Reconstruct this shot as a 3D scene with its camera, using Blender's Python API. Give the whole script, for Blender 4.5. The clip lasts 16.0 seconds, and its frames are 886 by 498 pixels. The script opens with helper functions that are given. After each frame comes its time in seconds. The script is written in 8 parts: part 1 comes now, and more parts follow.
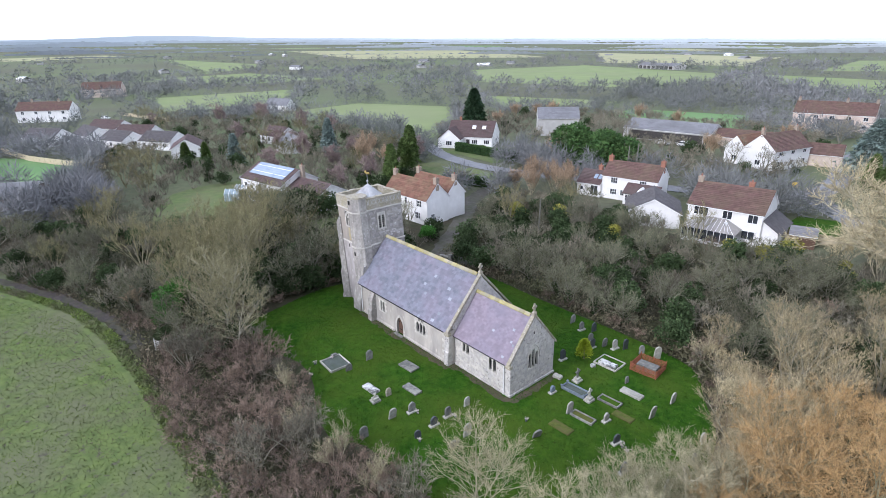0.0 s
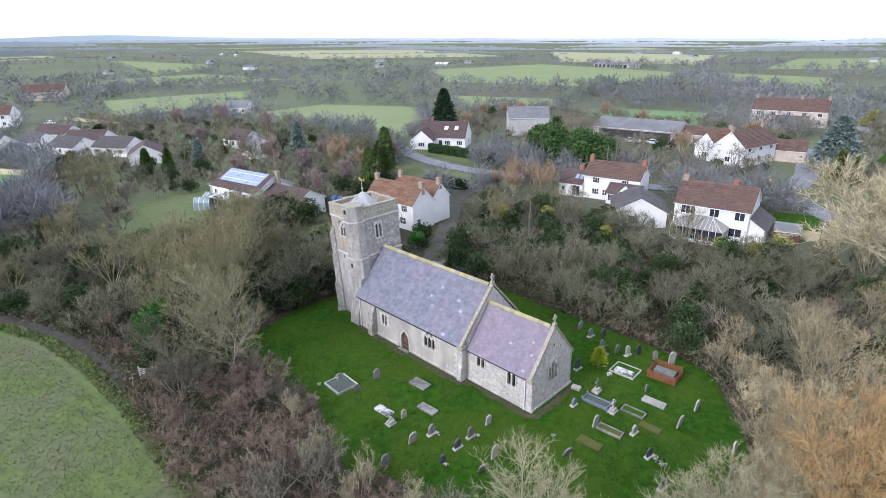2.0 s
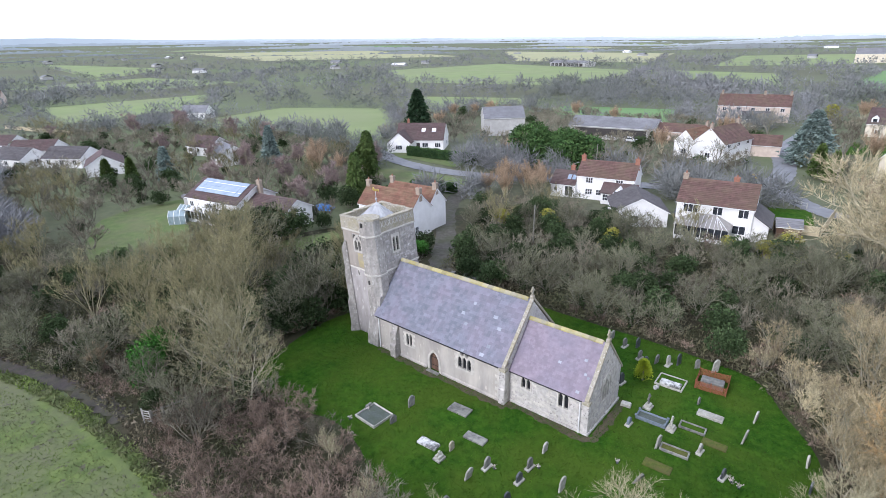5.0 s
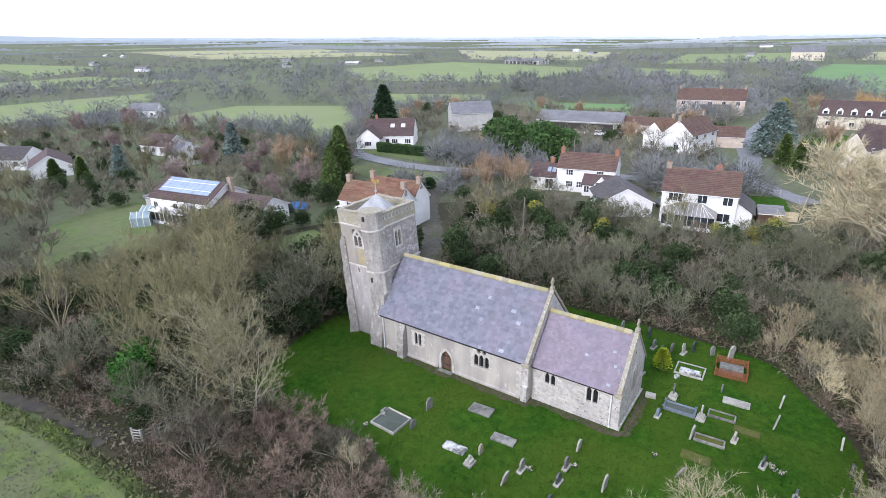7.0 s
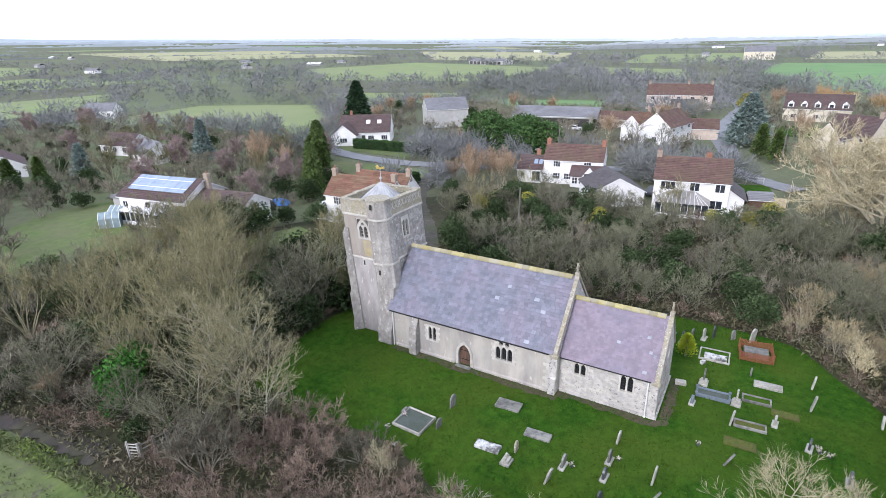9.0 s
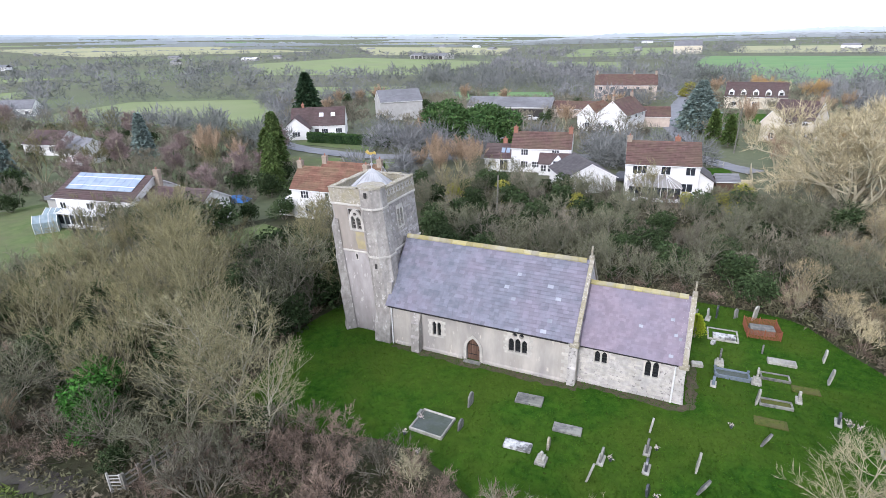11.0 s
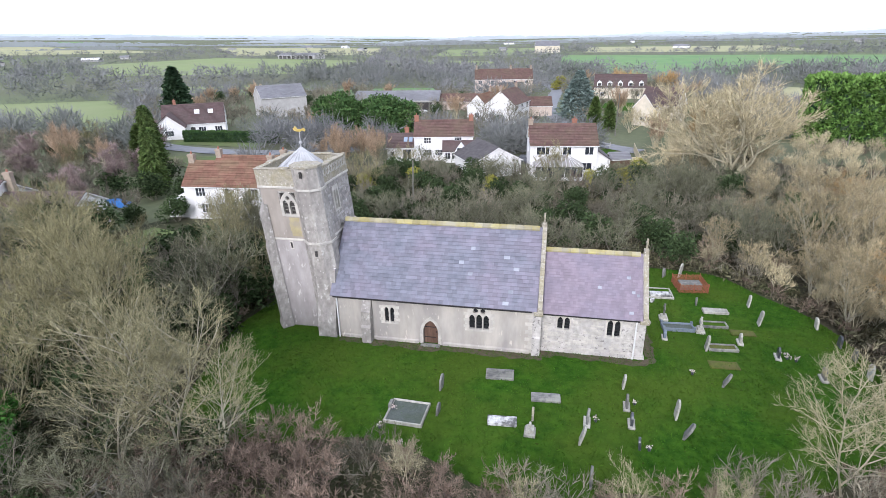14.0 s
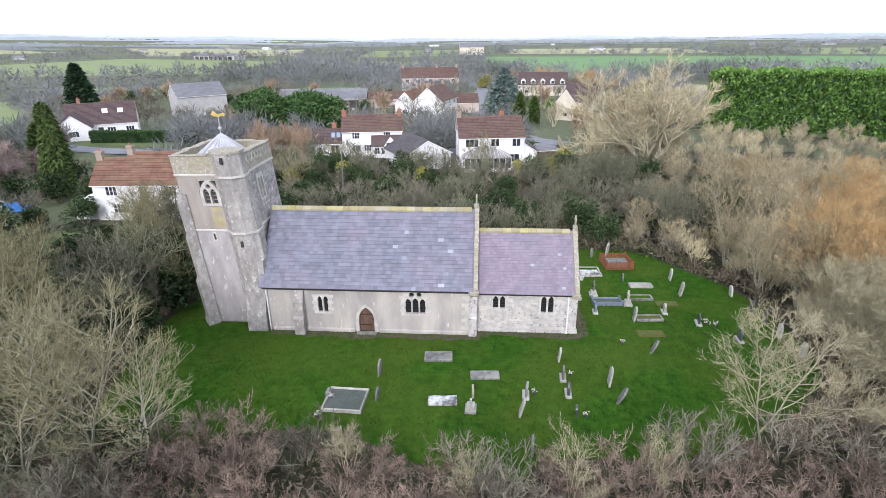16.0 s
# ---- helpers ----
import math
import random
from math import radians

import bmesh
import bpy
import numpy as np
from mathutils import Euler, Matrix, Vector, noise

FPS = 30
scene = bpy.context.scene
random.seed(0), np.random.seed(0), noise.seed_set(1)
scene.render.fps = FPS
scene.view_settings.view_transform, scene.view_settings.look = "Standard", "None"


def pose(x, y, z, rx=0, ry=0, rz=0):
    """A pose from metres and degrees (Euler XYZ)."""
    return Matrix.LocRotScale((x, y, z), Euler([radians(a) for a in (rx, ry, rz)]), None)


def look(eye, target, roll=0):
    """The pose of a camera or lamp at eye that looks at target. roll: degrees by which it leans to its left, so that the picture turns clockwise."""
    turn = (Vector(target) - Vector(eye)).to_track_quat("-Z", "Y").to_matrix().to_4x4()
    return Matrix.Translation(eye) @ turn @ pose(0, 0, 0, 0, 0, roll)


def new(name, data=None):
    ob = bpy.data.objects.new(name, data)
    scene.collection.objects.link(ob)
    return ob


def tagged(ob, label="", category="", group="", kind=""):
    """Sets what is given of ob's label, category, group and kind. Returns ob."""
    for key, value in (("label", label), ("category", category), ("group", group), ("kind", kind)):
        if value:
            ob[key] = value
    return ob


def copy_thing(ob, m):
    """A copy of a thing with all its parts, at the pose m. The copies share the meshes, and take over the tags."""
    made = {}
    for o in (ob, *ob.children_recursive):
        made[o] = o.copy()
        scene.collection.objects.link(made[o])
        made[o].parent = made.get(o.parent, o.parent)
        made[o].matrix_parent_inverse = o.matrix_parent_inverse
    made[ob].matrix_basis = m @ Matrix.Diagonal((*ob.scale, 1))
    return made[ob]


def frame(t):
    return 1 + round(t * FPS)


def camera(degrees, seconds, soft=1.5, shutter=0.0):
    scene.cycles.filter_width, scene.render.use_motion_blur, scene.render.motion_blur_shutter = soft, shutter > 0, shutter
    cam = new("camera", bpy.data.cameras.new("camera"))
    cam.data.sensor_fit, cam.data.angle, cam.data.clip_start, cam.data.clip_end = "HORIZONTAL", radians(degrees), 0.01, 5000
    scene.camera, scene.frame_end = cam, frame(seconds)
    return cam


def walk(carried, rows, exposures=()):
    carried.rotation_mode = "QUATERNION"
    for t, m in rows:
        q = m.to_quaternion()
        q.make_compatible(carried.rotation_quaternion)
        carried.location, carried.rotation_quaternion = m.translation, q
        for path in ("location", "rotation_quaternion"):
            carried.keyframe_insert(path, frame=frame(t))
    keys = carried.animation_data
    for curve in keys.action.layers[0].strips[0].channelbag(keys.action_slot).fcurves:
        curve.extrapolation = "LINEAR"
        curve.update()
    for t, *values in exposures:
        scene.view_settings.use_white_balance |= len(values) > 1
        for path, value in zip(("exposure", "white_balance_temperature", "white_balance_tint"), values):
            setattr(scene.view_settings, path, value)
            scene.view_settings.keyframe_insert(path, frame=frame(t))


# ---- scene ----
cam = camera(79.3, 16.0, soft=0.7)
PATH = [
    (0, (47.565, -28.001, 28.077), (46.135, -26.798, 27.365), -1.1),
    (0.5, (46.459, -28.315, 28.017), (45.05, -27.086, 27.306), -1.3),
    (1, (45.213, -28.72, 28.089), (43.831, -27.462, 27.376), -1.3),
    (1.5, (44.005, -29.146, 28.159), (42.65, -27.86, 27.445), -1.2),
    (2, (42.722, -29.524, 28.25), (41.392, -28.213, 27.533), -1.2),
    (2.5, (41.551, -29.841, 28.296), (40.243, -28.508, 27.579), -1.2),
    (3, (40.287, -30.12, 28.373), (39.003, -28.765, 27.655), -1.3),
    (3.5, (39.023, -30.433, 28.382), (37.762, -29.058, 27.662), -1.2),
    (4, (37.807, -30.711, 28.383), (36.568, -29.316, 27.664), -1.4),
    (6.5, (31.732, -31.955, 27.374), (30.584, -30.486, 26.651), -1.6),
    (7, (30.378, -32.325, 26.901), (29.289, -30.813, 26.176), -1.5),
    (7.5, (29.157, -32.499, 26.436), (28.111, -30.958, 25.708), -1.5),
    (8, (27.898, -32.719, 25.928), (26.887, -31.154, 25.2), -1.5),
    (10.3, (22.439, -32.922, 24.058), (21.534, -31.294, 23.329), -1.7),
    (10.5, (21.763, -32.852, 23.936), (20.893, -31.21, 23.198), -1.6),
    (11, (20.463, -32.844, 23.466), (19.664, -31.166, 22.727), -1.5),
    (11.5, (19.386, -32.771, 23.142), (18.653, -31.065, 22.398), -1.5),
    (12, (18.227, -32.821, 22.697), (17.571, -31.085, 21.954), -1.3),
    (12.5, (17.165, -32.949, 22.136), (16.584, -31.184, 21.397), -0.9),
    (13, (16.294, -32.923, 21.796), (15.775, -31.139, 21.054), -1.2),
    (13.5, (15.576, -33.013, 21.478), (15.113, -31.214, 20.736), -1.2),
    (14, (15.235, -33.012, 21.077), (14.848, -31.195, 20.335), -1.1),
    (14.5, (15.198, -32.954, 20.745), (14.894, -31.122, 20.001), -1.0),
    (15, (15.214, -32.972, 20.442), (14.978, -31.13, 19.698), -0.9),
    (15.5, (15.245, -33.011, 20.093), (15.058, -31.163, 19.352), -0.9),
    (16, (15.254, -33.129, 19.705), (15.111, -31.275, 18.967), -0.7),
]
walk(cam, [(t, look(e, g, r)) for t, e, g, r in PATH], exposures=((0.0, 0.44, 5600, 16.5), (16.0, 0.54, 5760, 16.5)))

# ---- world and light: bright overcast winter day ----
SUN_ELEV, SUN_AZ = 28.0, 186.0   # azimuth clockwise from north (+y)
world = bpy.data.worlds.new("overcast_sky")
scene.world = world
world.use_nodes = True
wn = world.node_tree
wn.nodes.clear()
w_out = wn.nodes.new("ShaderNodeOutputWorld")
w_bg = wn.nodes.new("ShaderNodeBackground")
w_sky = wn.nodes.new("ShaderNodeTexSky")
w_sky.sky_type = "NISHITA"
w_sky.sun_disc = False
w_sky.sun_elevation = radians(SUN_ELEV)
w_sky.sun_rotation = radians(SUN_AZ)
w_sky.dust_density = 4.0
w_mix = wn.nodes.new("ShaderNodeMixRGB")
w_mix.inputs[0].default_value = 0.82
w_mix.inputs[2].default_value = (8.6, 8.9, 9.4, 1)   # the even cloud layer
wn.links.new(w_sky.outputs[0], w_mix.inputs[1])
wn.links.new(w_mix.outputs[0], w_bg.inputs[0])
w_bg.inputs[1].default_value = 0.127
wn.links.new(w_bg.outputs[0], w_out.inputs[0])
sun_data = bpy.data.lights.new("sun", "SUN")
sun_data.energy = 1.9
sun_data.angle = radians(14)
sun_data.color = (1.0, 0.95, 0.88)
sun = new("sun", sun_data)
sa, se = radians(SUN_AZ), radians(SUN_ELEV)
sun.matrix_world = look((math.sin(sa) * math.cos(se) * 90, math.cos(sa) * math.cos(se) * 90, math.sin(se) * 90), (0, 0, 0))


# ---- materials ----
def material(name, c1, c2, scale=1.0, rough=0.85, bump=0.3, c3=None, scale3=0.1, amount3=0.5, metal=0.0, rand=0.0,
             island=0.0, detail=6.0, bump_scale=None, space="world", spec=0.3, stretch=None, c4=None, scale4=6.0, cut4=0.62):
    """Two-scale procedural surface: c1/c2 mottled at scale (per metre), c3 stains at scale3, c4 sharp spots at scale4."""
    m = bpy.data.materials.new(name)
    m.use_nodes = True
    nt = m.node_tree
    N, L = nt.nodes, nt.links
    b = N["Principled BSDF"]
    b.inputs["Roughness"].default_value = rough
    b.inputs["Metallic"].default_value = metal
    b.inputs["Specular IOR Level"].default_value = spec
    if space == "world":
        co = N.new("ShaderNodeNewGeometry").outputs["Position"]
    else:
        co = N.new("ShaderNodeTexCoord").outputs["Object"]
    if stretch:
        mp = N.new("ShaderNodeMapping")
        mp.inputs["Scale"].default_value = stretch
        L.new(co, mp.inputs[0])
        co = mp.outputs[0]

    def noise_tex(sc, det=detail, rg=0.6):
        n = N.new("ShaderNodeTexNoise")
        n.inputs["Scale"].default_value = sc
        n.inputs["Detail"].default_value = det
        n.inputs["Roughness"].default_value = rg
        L.new(co, n.inputs["Vector"])
        return n.outputs["Fac"]

    def ramp(fac, lo, hi):
        r = N.new("ShaderNodeMapRange")
        r.inputs["From Min"].default_value, r.inputs["From Max"].default_value = lo, hi
        L.new(fac, r.inputs["Value"])
        return r.outputs["Result"]

    def mix(fac, a, bb, mode="MIX"):
        x = N.new("ShaderNodeMixRGB")
        x.blend_type = mode
        if isinstance(fac, float):
            x.inputs[0].default_value = fac
        else:
            L.new(fac, x.inputs[0])
        for k, v in ((1, a), (2, bb)):
            if isinstance(v, tuple):
                x.inputs[k].default_value = (*v, 1)
            else:
                L.new(v, x.inputs[k])
        return x.outputs[0]

    fine = noise_tex(scale)
    col = mix(ramp(fine, 0.36, 0.64), c1, c2)
    if c3:
        st = N.new("ShaderNodeMath")
        st.operation = "MULTIPLY"
        st.inputs[1].default_value = amount3
        L.new(ramp(noise_tex(scale3, 4.0), 0.42, 0.62), st.inputs[0])
        col = mix(st.outputs[0], col, c3)
    if c4:
        col = mix(ramp(noise_tex(scale4, 3.0), cut4, cut4 + 0.06), col, c4)
    for amt, of_island in ((island, True), (rand, False)):
        if not amt:
            continue
        if of_island:
            src = N.new("ShaderNodeNewGeometry").outputs["Random Per Island"]
        else:
            src = N.new("ShaderNodeObjectInfo").outputs["Random"]
        hs = N.new("ShaderNodeHueSaturation")
        mr = N.new("ShaderNodeMapRange")
        mr.inputs["To Min"].default_value, mr.inputs["To Max"].default_value = 1 - amt, 1 + amt
        L.new(src, mr.inputs["Value"])
        L.new(mr.outputs[0], hs.inputs["Value"])
        L.new(col, hs.inputs["Color"])
        col = hs.outputs[0]
    L.new(col, b.inputs["Base Color"])
    if bump:
        bp = N.new("ShaderNodeBump")
        bp.inputs["Strength"].default_value = bump
        bp.inputs["Distance"].default_value = 0.05
        L.new(noise_tex(bump_scale or scale * 2.5), bp.inputs["Height"])
        L.new(bp.outputs[0], b.inputs["Normal"])
    return m


M = {}
M["ground"] = material("rough_ground", (0.09, 0.093, 0.056), (0.125, 0.128, 0.075), 0.7, 0.95, 0.6, (0.125, 0.16, 0.07), 0.006, 0.8)
M["yard_grass"] = material("churchyard_grass", (0.017, 0.057, 0.0045), (0.043, 0.106, 0.008), 1.5, 0.95, 1.0, (0.065, 0.101, 0.012), 0.14, 0.65, spec=0.08, c4=(0.03, 0.05, 0.006), scale4=2.4, cut4=0.63)
M["field_grass"] = material("poached_field", (0.08, 0.115, 0.032), (0.125, 0.165, 0.045), 1.0, 0.95, 1.0, (0.13, 0.13, 0.075), 0.12, 0.75, c4=(0.09, 0.085, 0.058), scale4=1.3, cut4=0.60)
M["meadow"] = material("meadow_grass", (0.175, 0.225, 0.085), (0.215, 0.265, 0.105), 0.05, 0.95, 0.3, (0.20, 0.22, 0.11), 0.015, 0.6)
M["meadow_green"] = material("bright_pasture", (0.115, 0.22, 0.08), (0.15, 0.26, 0.095), 0.05, 0.95, 0.3, (0.17, 0.23, 0.09), 0.015, 0.4)
M["meadow_pale"] = material("pale_stubble", (0.30, 0.30, 0.16), (0.36, 0.34, 0.19), 0.04, 0.95, 0.2, (0.27, 0.3, 0.15), 0.01, 0.5)
M["lawn"] = material("garden_lawn", (0.09, 0.13, 0.04), (0.13, 0.17, 0.055), 0.8, 0.95, 0.5, (0.13, 0.13, 0.065), 0.12, 0.7)
M["mud"] = material("muddy_track", (0.040, 0.034, 0.032), (0.075, 0.062, 0.055), 1.2, 0.8, 0.9, (0.07, 0.08, 0.03), 0.4, 0.4)
M["tarmac"] = material("tarmac_lane", (0.17, 0.175, 0.185), (0.22, 0.225, 0.235), 0.6, 0.8, 0.2, (0.25, 0.25, 0.25), 0.1, 0.4)
M["gravel"] = material("gravel_drive", (0.075, 0.068, 0.056), (0.12, 0.11, 0.095), 1.5, 0.95, 0.5, (0.065, 0.075, 0.035), 0.3, 0.6)
M["render_nave"] = material("lime_render", (0.39, 0.36, 0.315), (0.49, 0.455, 0.40), 1.0, 0.92, 0.35, (0.265, 0.25, 0.235), 0.45, 0.75, stretch=(1, 1, 0.3), c4=(0.56, 0.515, 0.445), scale4=3.5, cut4=0.62)
M["rubble"] = material("rubble_stone", (0.41, 0.385, 0.35), (0.60, 0.57, 0.53), 3.0, 0.95, 1.0, (0.36, 0.345, 0.325), 0.6, 0.55, c4=(0.24, 0.225, 0.21), scale4=4.0, cut4=0.59)
M["tower_stone"] = material("weathered_tower_stone", (0.27, 0.25, 0.225), (0.43, 0.405, 0.365), 3.0, 0.95, 1.0, (0.21, 0.195, 0.18), 0.3, 0.65, stretch=(1, 1, 0.7), c4=(0.52, 0.5, 0.46), scale4=3.2, cut4=0.61)
M["tower_piece"] = material("tower_rubble_piece", (0.34, 0.32, 0.30), (0.50, 0.475, 0.45), 3.0, 0.95, 0.9, (0.215, 0.2, 0.185), 0.3, 0.6, island=0.22, c4=(0.56, 0.54, 0.5), scale4=5.0, cut4=0.61)
M["tower_render"] = material("brown_grey_render", (0.30, 0.265, 0.225), (0.37, 0.33, 0.285), 1.2, 0.95, 0.35, (0.24, 0.215, 0.19), 0.5, 0.6, stretch=(1, 1, 0.35), c4=(0.46, 0.43, 0.39), scale4=5.0, cut4=0.66)
M["tower_render_low"] = material("pinkish_grey_render", (0.33, 0.305, 0.29), (0.43, 0.40, 0.385), 1.4, 0.95, 0.4, (0.25, 0.23, 0.215), 0.45, 0.65, stretch=(1, 1, 0.4), c4=(0.53, 0.50, 0.47), scale4=3.2, cut4=0.6)
M["lichen_streak"] = material("ochre_lichen_stain", (0.34, 0.29, 0.17), (0.42, 0.36, 0.20), 2.5, 0.95, 0.3, (0.33, 0.295, 0.24), 1.2, 0.7)
M["ashlar"] = material("pale_dressed_stone", (0.46, 0.435, 0.385), (0.58, 0.55, 0.49), 3.0, 0.9, 0.4, (0.33, 0.31, 0.28), 0.8, 0.5, rand=0.12)
M["lichen_stone"] = material("lichened_stone", (0.27, 0.245, 0.195), (0.41, 0.38, 0.31), 4.5, 0.95, 1.0, (0.30, 0.265, 0.14), 1.1, 0.45, c4=(0.58, 0.56, 0.5), scale4=8.0, cut4=0.61)
M["lichen_yellow"] = material("yellow_lichen_ridge", (0.30, 0.265, 0.13), (0.38, 0.33, 0.135), 3.0, 0.95, 0.6, (0.34, 0.32, 0.255), 0.9, 0.8, rand=0.2)
M["slate"] = material("blue_grey_slate", (0.14, 0.147, 0.178), (0.192, 0.194, 0.23), 1.4, 0.62, 0.25, (0.21, 0.18, 0.22), 0.3, 0.6, rand=0.15, spec=0.4)
M["slate_joined"] = material("blue_grey_slate_field", (0.14, 0.147, 0.178), (0.192, 0.194, 0.23), 1.4, 0.62, 0.25, (0.21, 0.18, 0.22), 0.3, 0.6, island=0.15, spec=0.4)
M["slate_pale"] = material("pale_replacement_slate", (0.26, 0.275, 0.31), (0.33, 0.34, 0.375), 2.0, 0.6, 0.2, rand=0.25)
M["slate_mauve"] = material("mauve_slate", (0.215, 0.178, 0.212), (0.262, 0.22, 0.255), 1.2, 0.66, 0.25, (0.2, 0.185, 0.23), 0.35, 0.5, rand=0.10)
M["slate_mauve_joined"] = material("mauve_slate_field", (0.215, 0.178, 0.212), (0.262, 0.22, 0.255), 1.2, 0.66, 0.25, (0.2, 0.185, 0.23), 0.35, 0.5, island=0.10)
M["lead"] = material("weathered_lead", (0.42, 0.43, 0.44), (0.55, 0.55, 0.55), 1.5, 0.55, 0.15, (0.3, 0.3, 0.31), 0.8, 0.6, spec=0.5)
M["lead_dark"] = material("dark_lead_flat", (0.13, 0.13, 0.13), (0.2, 0.2, 0.19), 2.0, 0.7, 0.3, (0.2, 0.19, 0.08), 0.8, 0.6)
M["gold"] = material("gilded_metal", (0.75, 0.55, 0.16), (0.85, 0.66, 0.26), 3.0, 0.35, 0.05, metal=0.8)
M["dark_glass"] = material("dark_leaded_glass", (0.012, 0.013, 0.015), (0.03, 0.032, 0.036), 6.0, 0.25, 0.1, spec=0.5)
M["louvre"] = material("dark_louvre_wood", (0.035, 0.032, 0.03), (0.06, 0.055, 0.05), 6.0, 0.8, 0.2)
M["door_wood"] = material("brown_oak_door", (0.095, 0.055, 0.038), (0.14, 0.085, 0.06), 6.0, 0.7, 0.3, rand=0.15, stretch=(1, 1, 0.2))
M["iron"] = material("black_iron", (0.02, 0.02, 0.02), (0.035, 0.035, 0.035), 9.0, 0.6, 0.1, metal=0.4)
M["white_pipe"] = material("white_painted_pipe", (0.7, 0.7, 0.68), (0.78, 0.78, 0.76), 4.0, 0.5, 0.05)
M["white_wall"] = material("white_painted_render", (0.74, 0.73, 0.71), (0.80, 0.79, 0.77), 1.2, 0.85, 0.15, (0.66, 0.65, 0.62), 0.4, 0.5)
M["cream_wall"] = material("cream_stone_wall", (0.6, 0.54, 0.42), (0.7, 0.63, 0.5), 1.2, 0.9, 0.3, (0.5, 0.45, 0.36), 0.5, 0.5)
M["pink_wall"] = material("pink_stone_wall", (0.52, 0.43, 0.36), (0.62, 0.53, 0.45), 1.2, 0.9, 0.3, (0.45, 0.36, 0.3), 0.5, 0.5)
M["grey_block"] = material("grey_blockwork", (0.40, 0.39, 0.37), (0.48, 0.47, 0.45), 1.0, 0.9, 0.2, (0.33, 0.32, 0.3), 0.3, 0.5)
M["tile_red"] = material("red_brown_pantile", (0.105, 0.063, 0.054), (0.15, 0.09, 0.076), 1.5, 0.85, 0.3, (0.14, 0.11, 0.07), 0.35, 0.45, island=0.10)
M["tile_brown"] = material("brown_roof_tile", (0.085, 0.056, 0.054), (0.12, 0.08, 0.075), 1.5, 0.85, 0.3, (0.10, 0.085, 0.075), 0.3, 0.5, island=0.10)
M["tile_old"] = material("old_mossy_pantile", (0.15, 0.077, 0.052), (0.205, 0.11, 0.076), 1.5, 0.9, 0.3, (0.19, 0.145, 0.085), 0.4, 0.5, island=0.15)
M["tile_grey"] = material("grey_roof_sheet", (0.19, 0.19, 0.2), (0.24, 0.24, 0.25), 0.8, 0.7, 0.15, (0.15, 0.15, 0.155), 0.2, 0.5, island=0.08)
M["tile_dark"] = material("dark_slate_roof", (0.075, 0.068, 0.068), (0.11, 0.10, 0.10), 1.5, 0.75, 0.2, island=0.12)
M["brick"] = material("red_chimney_brick", (0.26, 0.12, 0.08), (0.34, 0.17, 0.12), 4.0, 0.9, 0.4)
M["stone_chim"] = material("rough_chimney_stone", (0.28, 0.23, 0.18), (0.38, 0.31, 0.24), 3.0, 0.9, 0.5)
M["house_glass"] = material("window_glass", (0.02, 0.024, 0.03), (0.05, 0.056, 0.065), 2.0, 0.12, 0.0, spec=0.6)
M["white_frame"] = material("white_window_frame", (0.76, 0.76, 0.75), (0.82, 0.82, 0.81), 5.0, 0.45, 0.0)
M["solar"] = material("solar_panel_glass", (0.22, 0.28, 0.36), (0.30, 0.36, 0.44), 0.7, 0.18, 0.0, spec=0.6)
M["conserv"] = material("translucent_roof_panel", (0.24, 0.22, 0.2), (0.32, 0.3, 0.27), 1.5, 0.35, 0.05)
M["greenhouse"] = material("greenhouse_glazing", (0.20, 0.26, 0.28), (0.30, 0.36, 0.38), 1.5, 0.25, 0.0)
M["grave_grey"] = material("grey_headstone", (0.115, 0.115, 0.108), (0.19, 0.187, 0.17), 5.0, 0.95, 0.5, (0.29, 0.29, 0.24), 2.0, 0.6, rand=0.25, space="object")
M["grave_pale"] = material("pale_lichened_headstone", (0.36, 0.35, 0.30), (0.50, 0.485, 0.42), 5.0, 0.95, 0.5, (0.22, 0.215, 0.18), 2.0, 0.65, rand=0.18, space="object")
M["grave_dark"] = material("dark_granite", (0.045, 0.048, 0.055), (0.075, 0.08, 0.09), 9.0, 0.3, 0.1, rand=0.2, space="object", spec=0.5)
M["grave_blue"] = material("blue_grey_kerbstone", (0.12, 0.15, 0.18), (0.18, 0.21, 0.24), 6.0, 0.8, 0.3, rand=0.15, space="object")
M["grave_white"] = material("white_marble_chips", (0.5, 0.5, 0.48), (0.66, 0.66, 0.63), 14.0, 0.8, 0.5, (0.07, 0.07, 0.065), 2.2, 0.9, space="object")
M["chippings"] = material("green_grey_chippings", (0.07, 0.085, 0.075), (0.12, 0.135, 0.12), 14.0, 0.9, 0.6, (0.065, 0.085, 0.05), 1.5, 0.5, space="object")
M["moss"] = material("mossy_slab", (0.065, 0.085, 0.014), (0.105, 0.115, 0.022), 5.0, 0.95, 0.6, (0.09, 0.08, 0.03), 1.5, 0.6, space="object")
M["orange"] = material("orange_safety_mesh", (0.22, 0.08, 0.04), (0.29, 0.11, 0.055), 8.0, 0.8, 0.1, space="object")
M["flowers"] = material("pale_flowers", (0.5, 0.42, 0.36), (0.6, 0.54, 0.5), 30.0, 0.8, 0.0, island=0.3, space="object")
M["wood_grey"] = material("weathered_timber", (0.13, 0.125, 0.105), (0.21, 0.20, 0.17), 5.0, 0.9, 0.3, rand=0.1)
M["fence_grey"] = material("pale_grey_timber", (0.38, 0.37, 0.34), (0.48, 0.47, 0.44), 5.0, 0.85, 0.2, (0.28, 0.28, 0.24), 1.5, 0.5)
M["fence_pale"] = material("pale_fence_panel", (0.5, 0.42, 0.28), (0.58, 0.5, 0.34), 2.0, 0.9, 0.2)
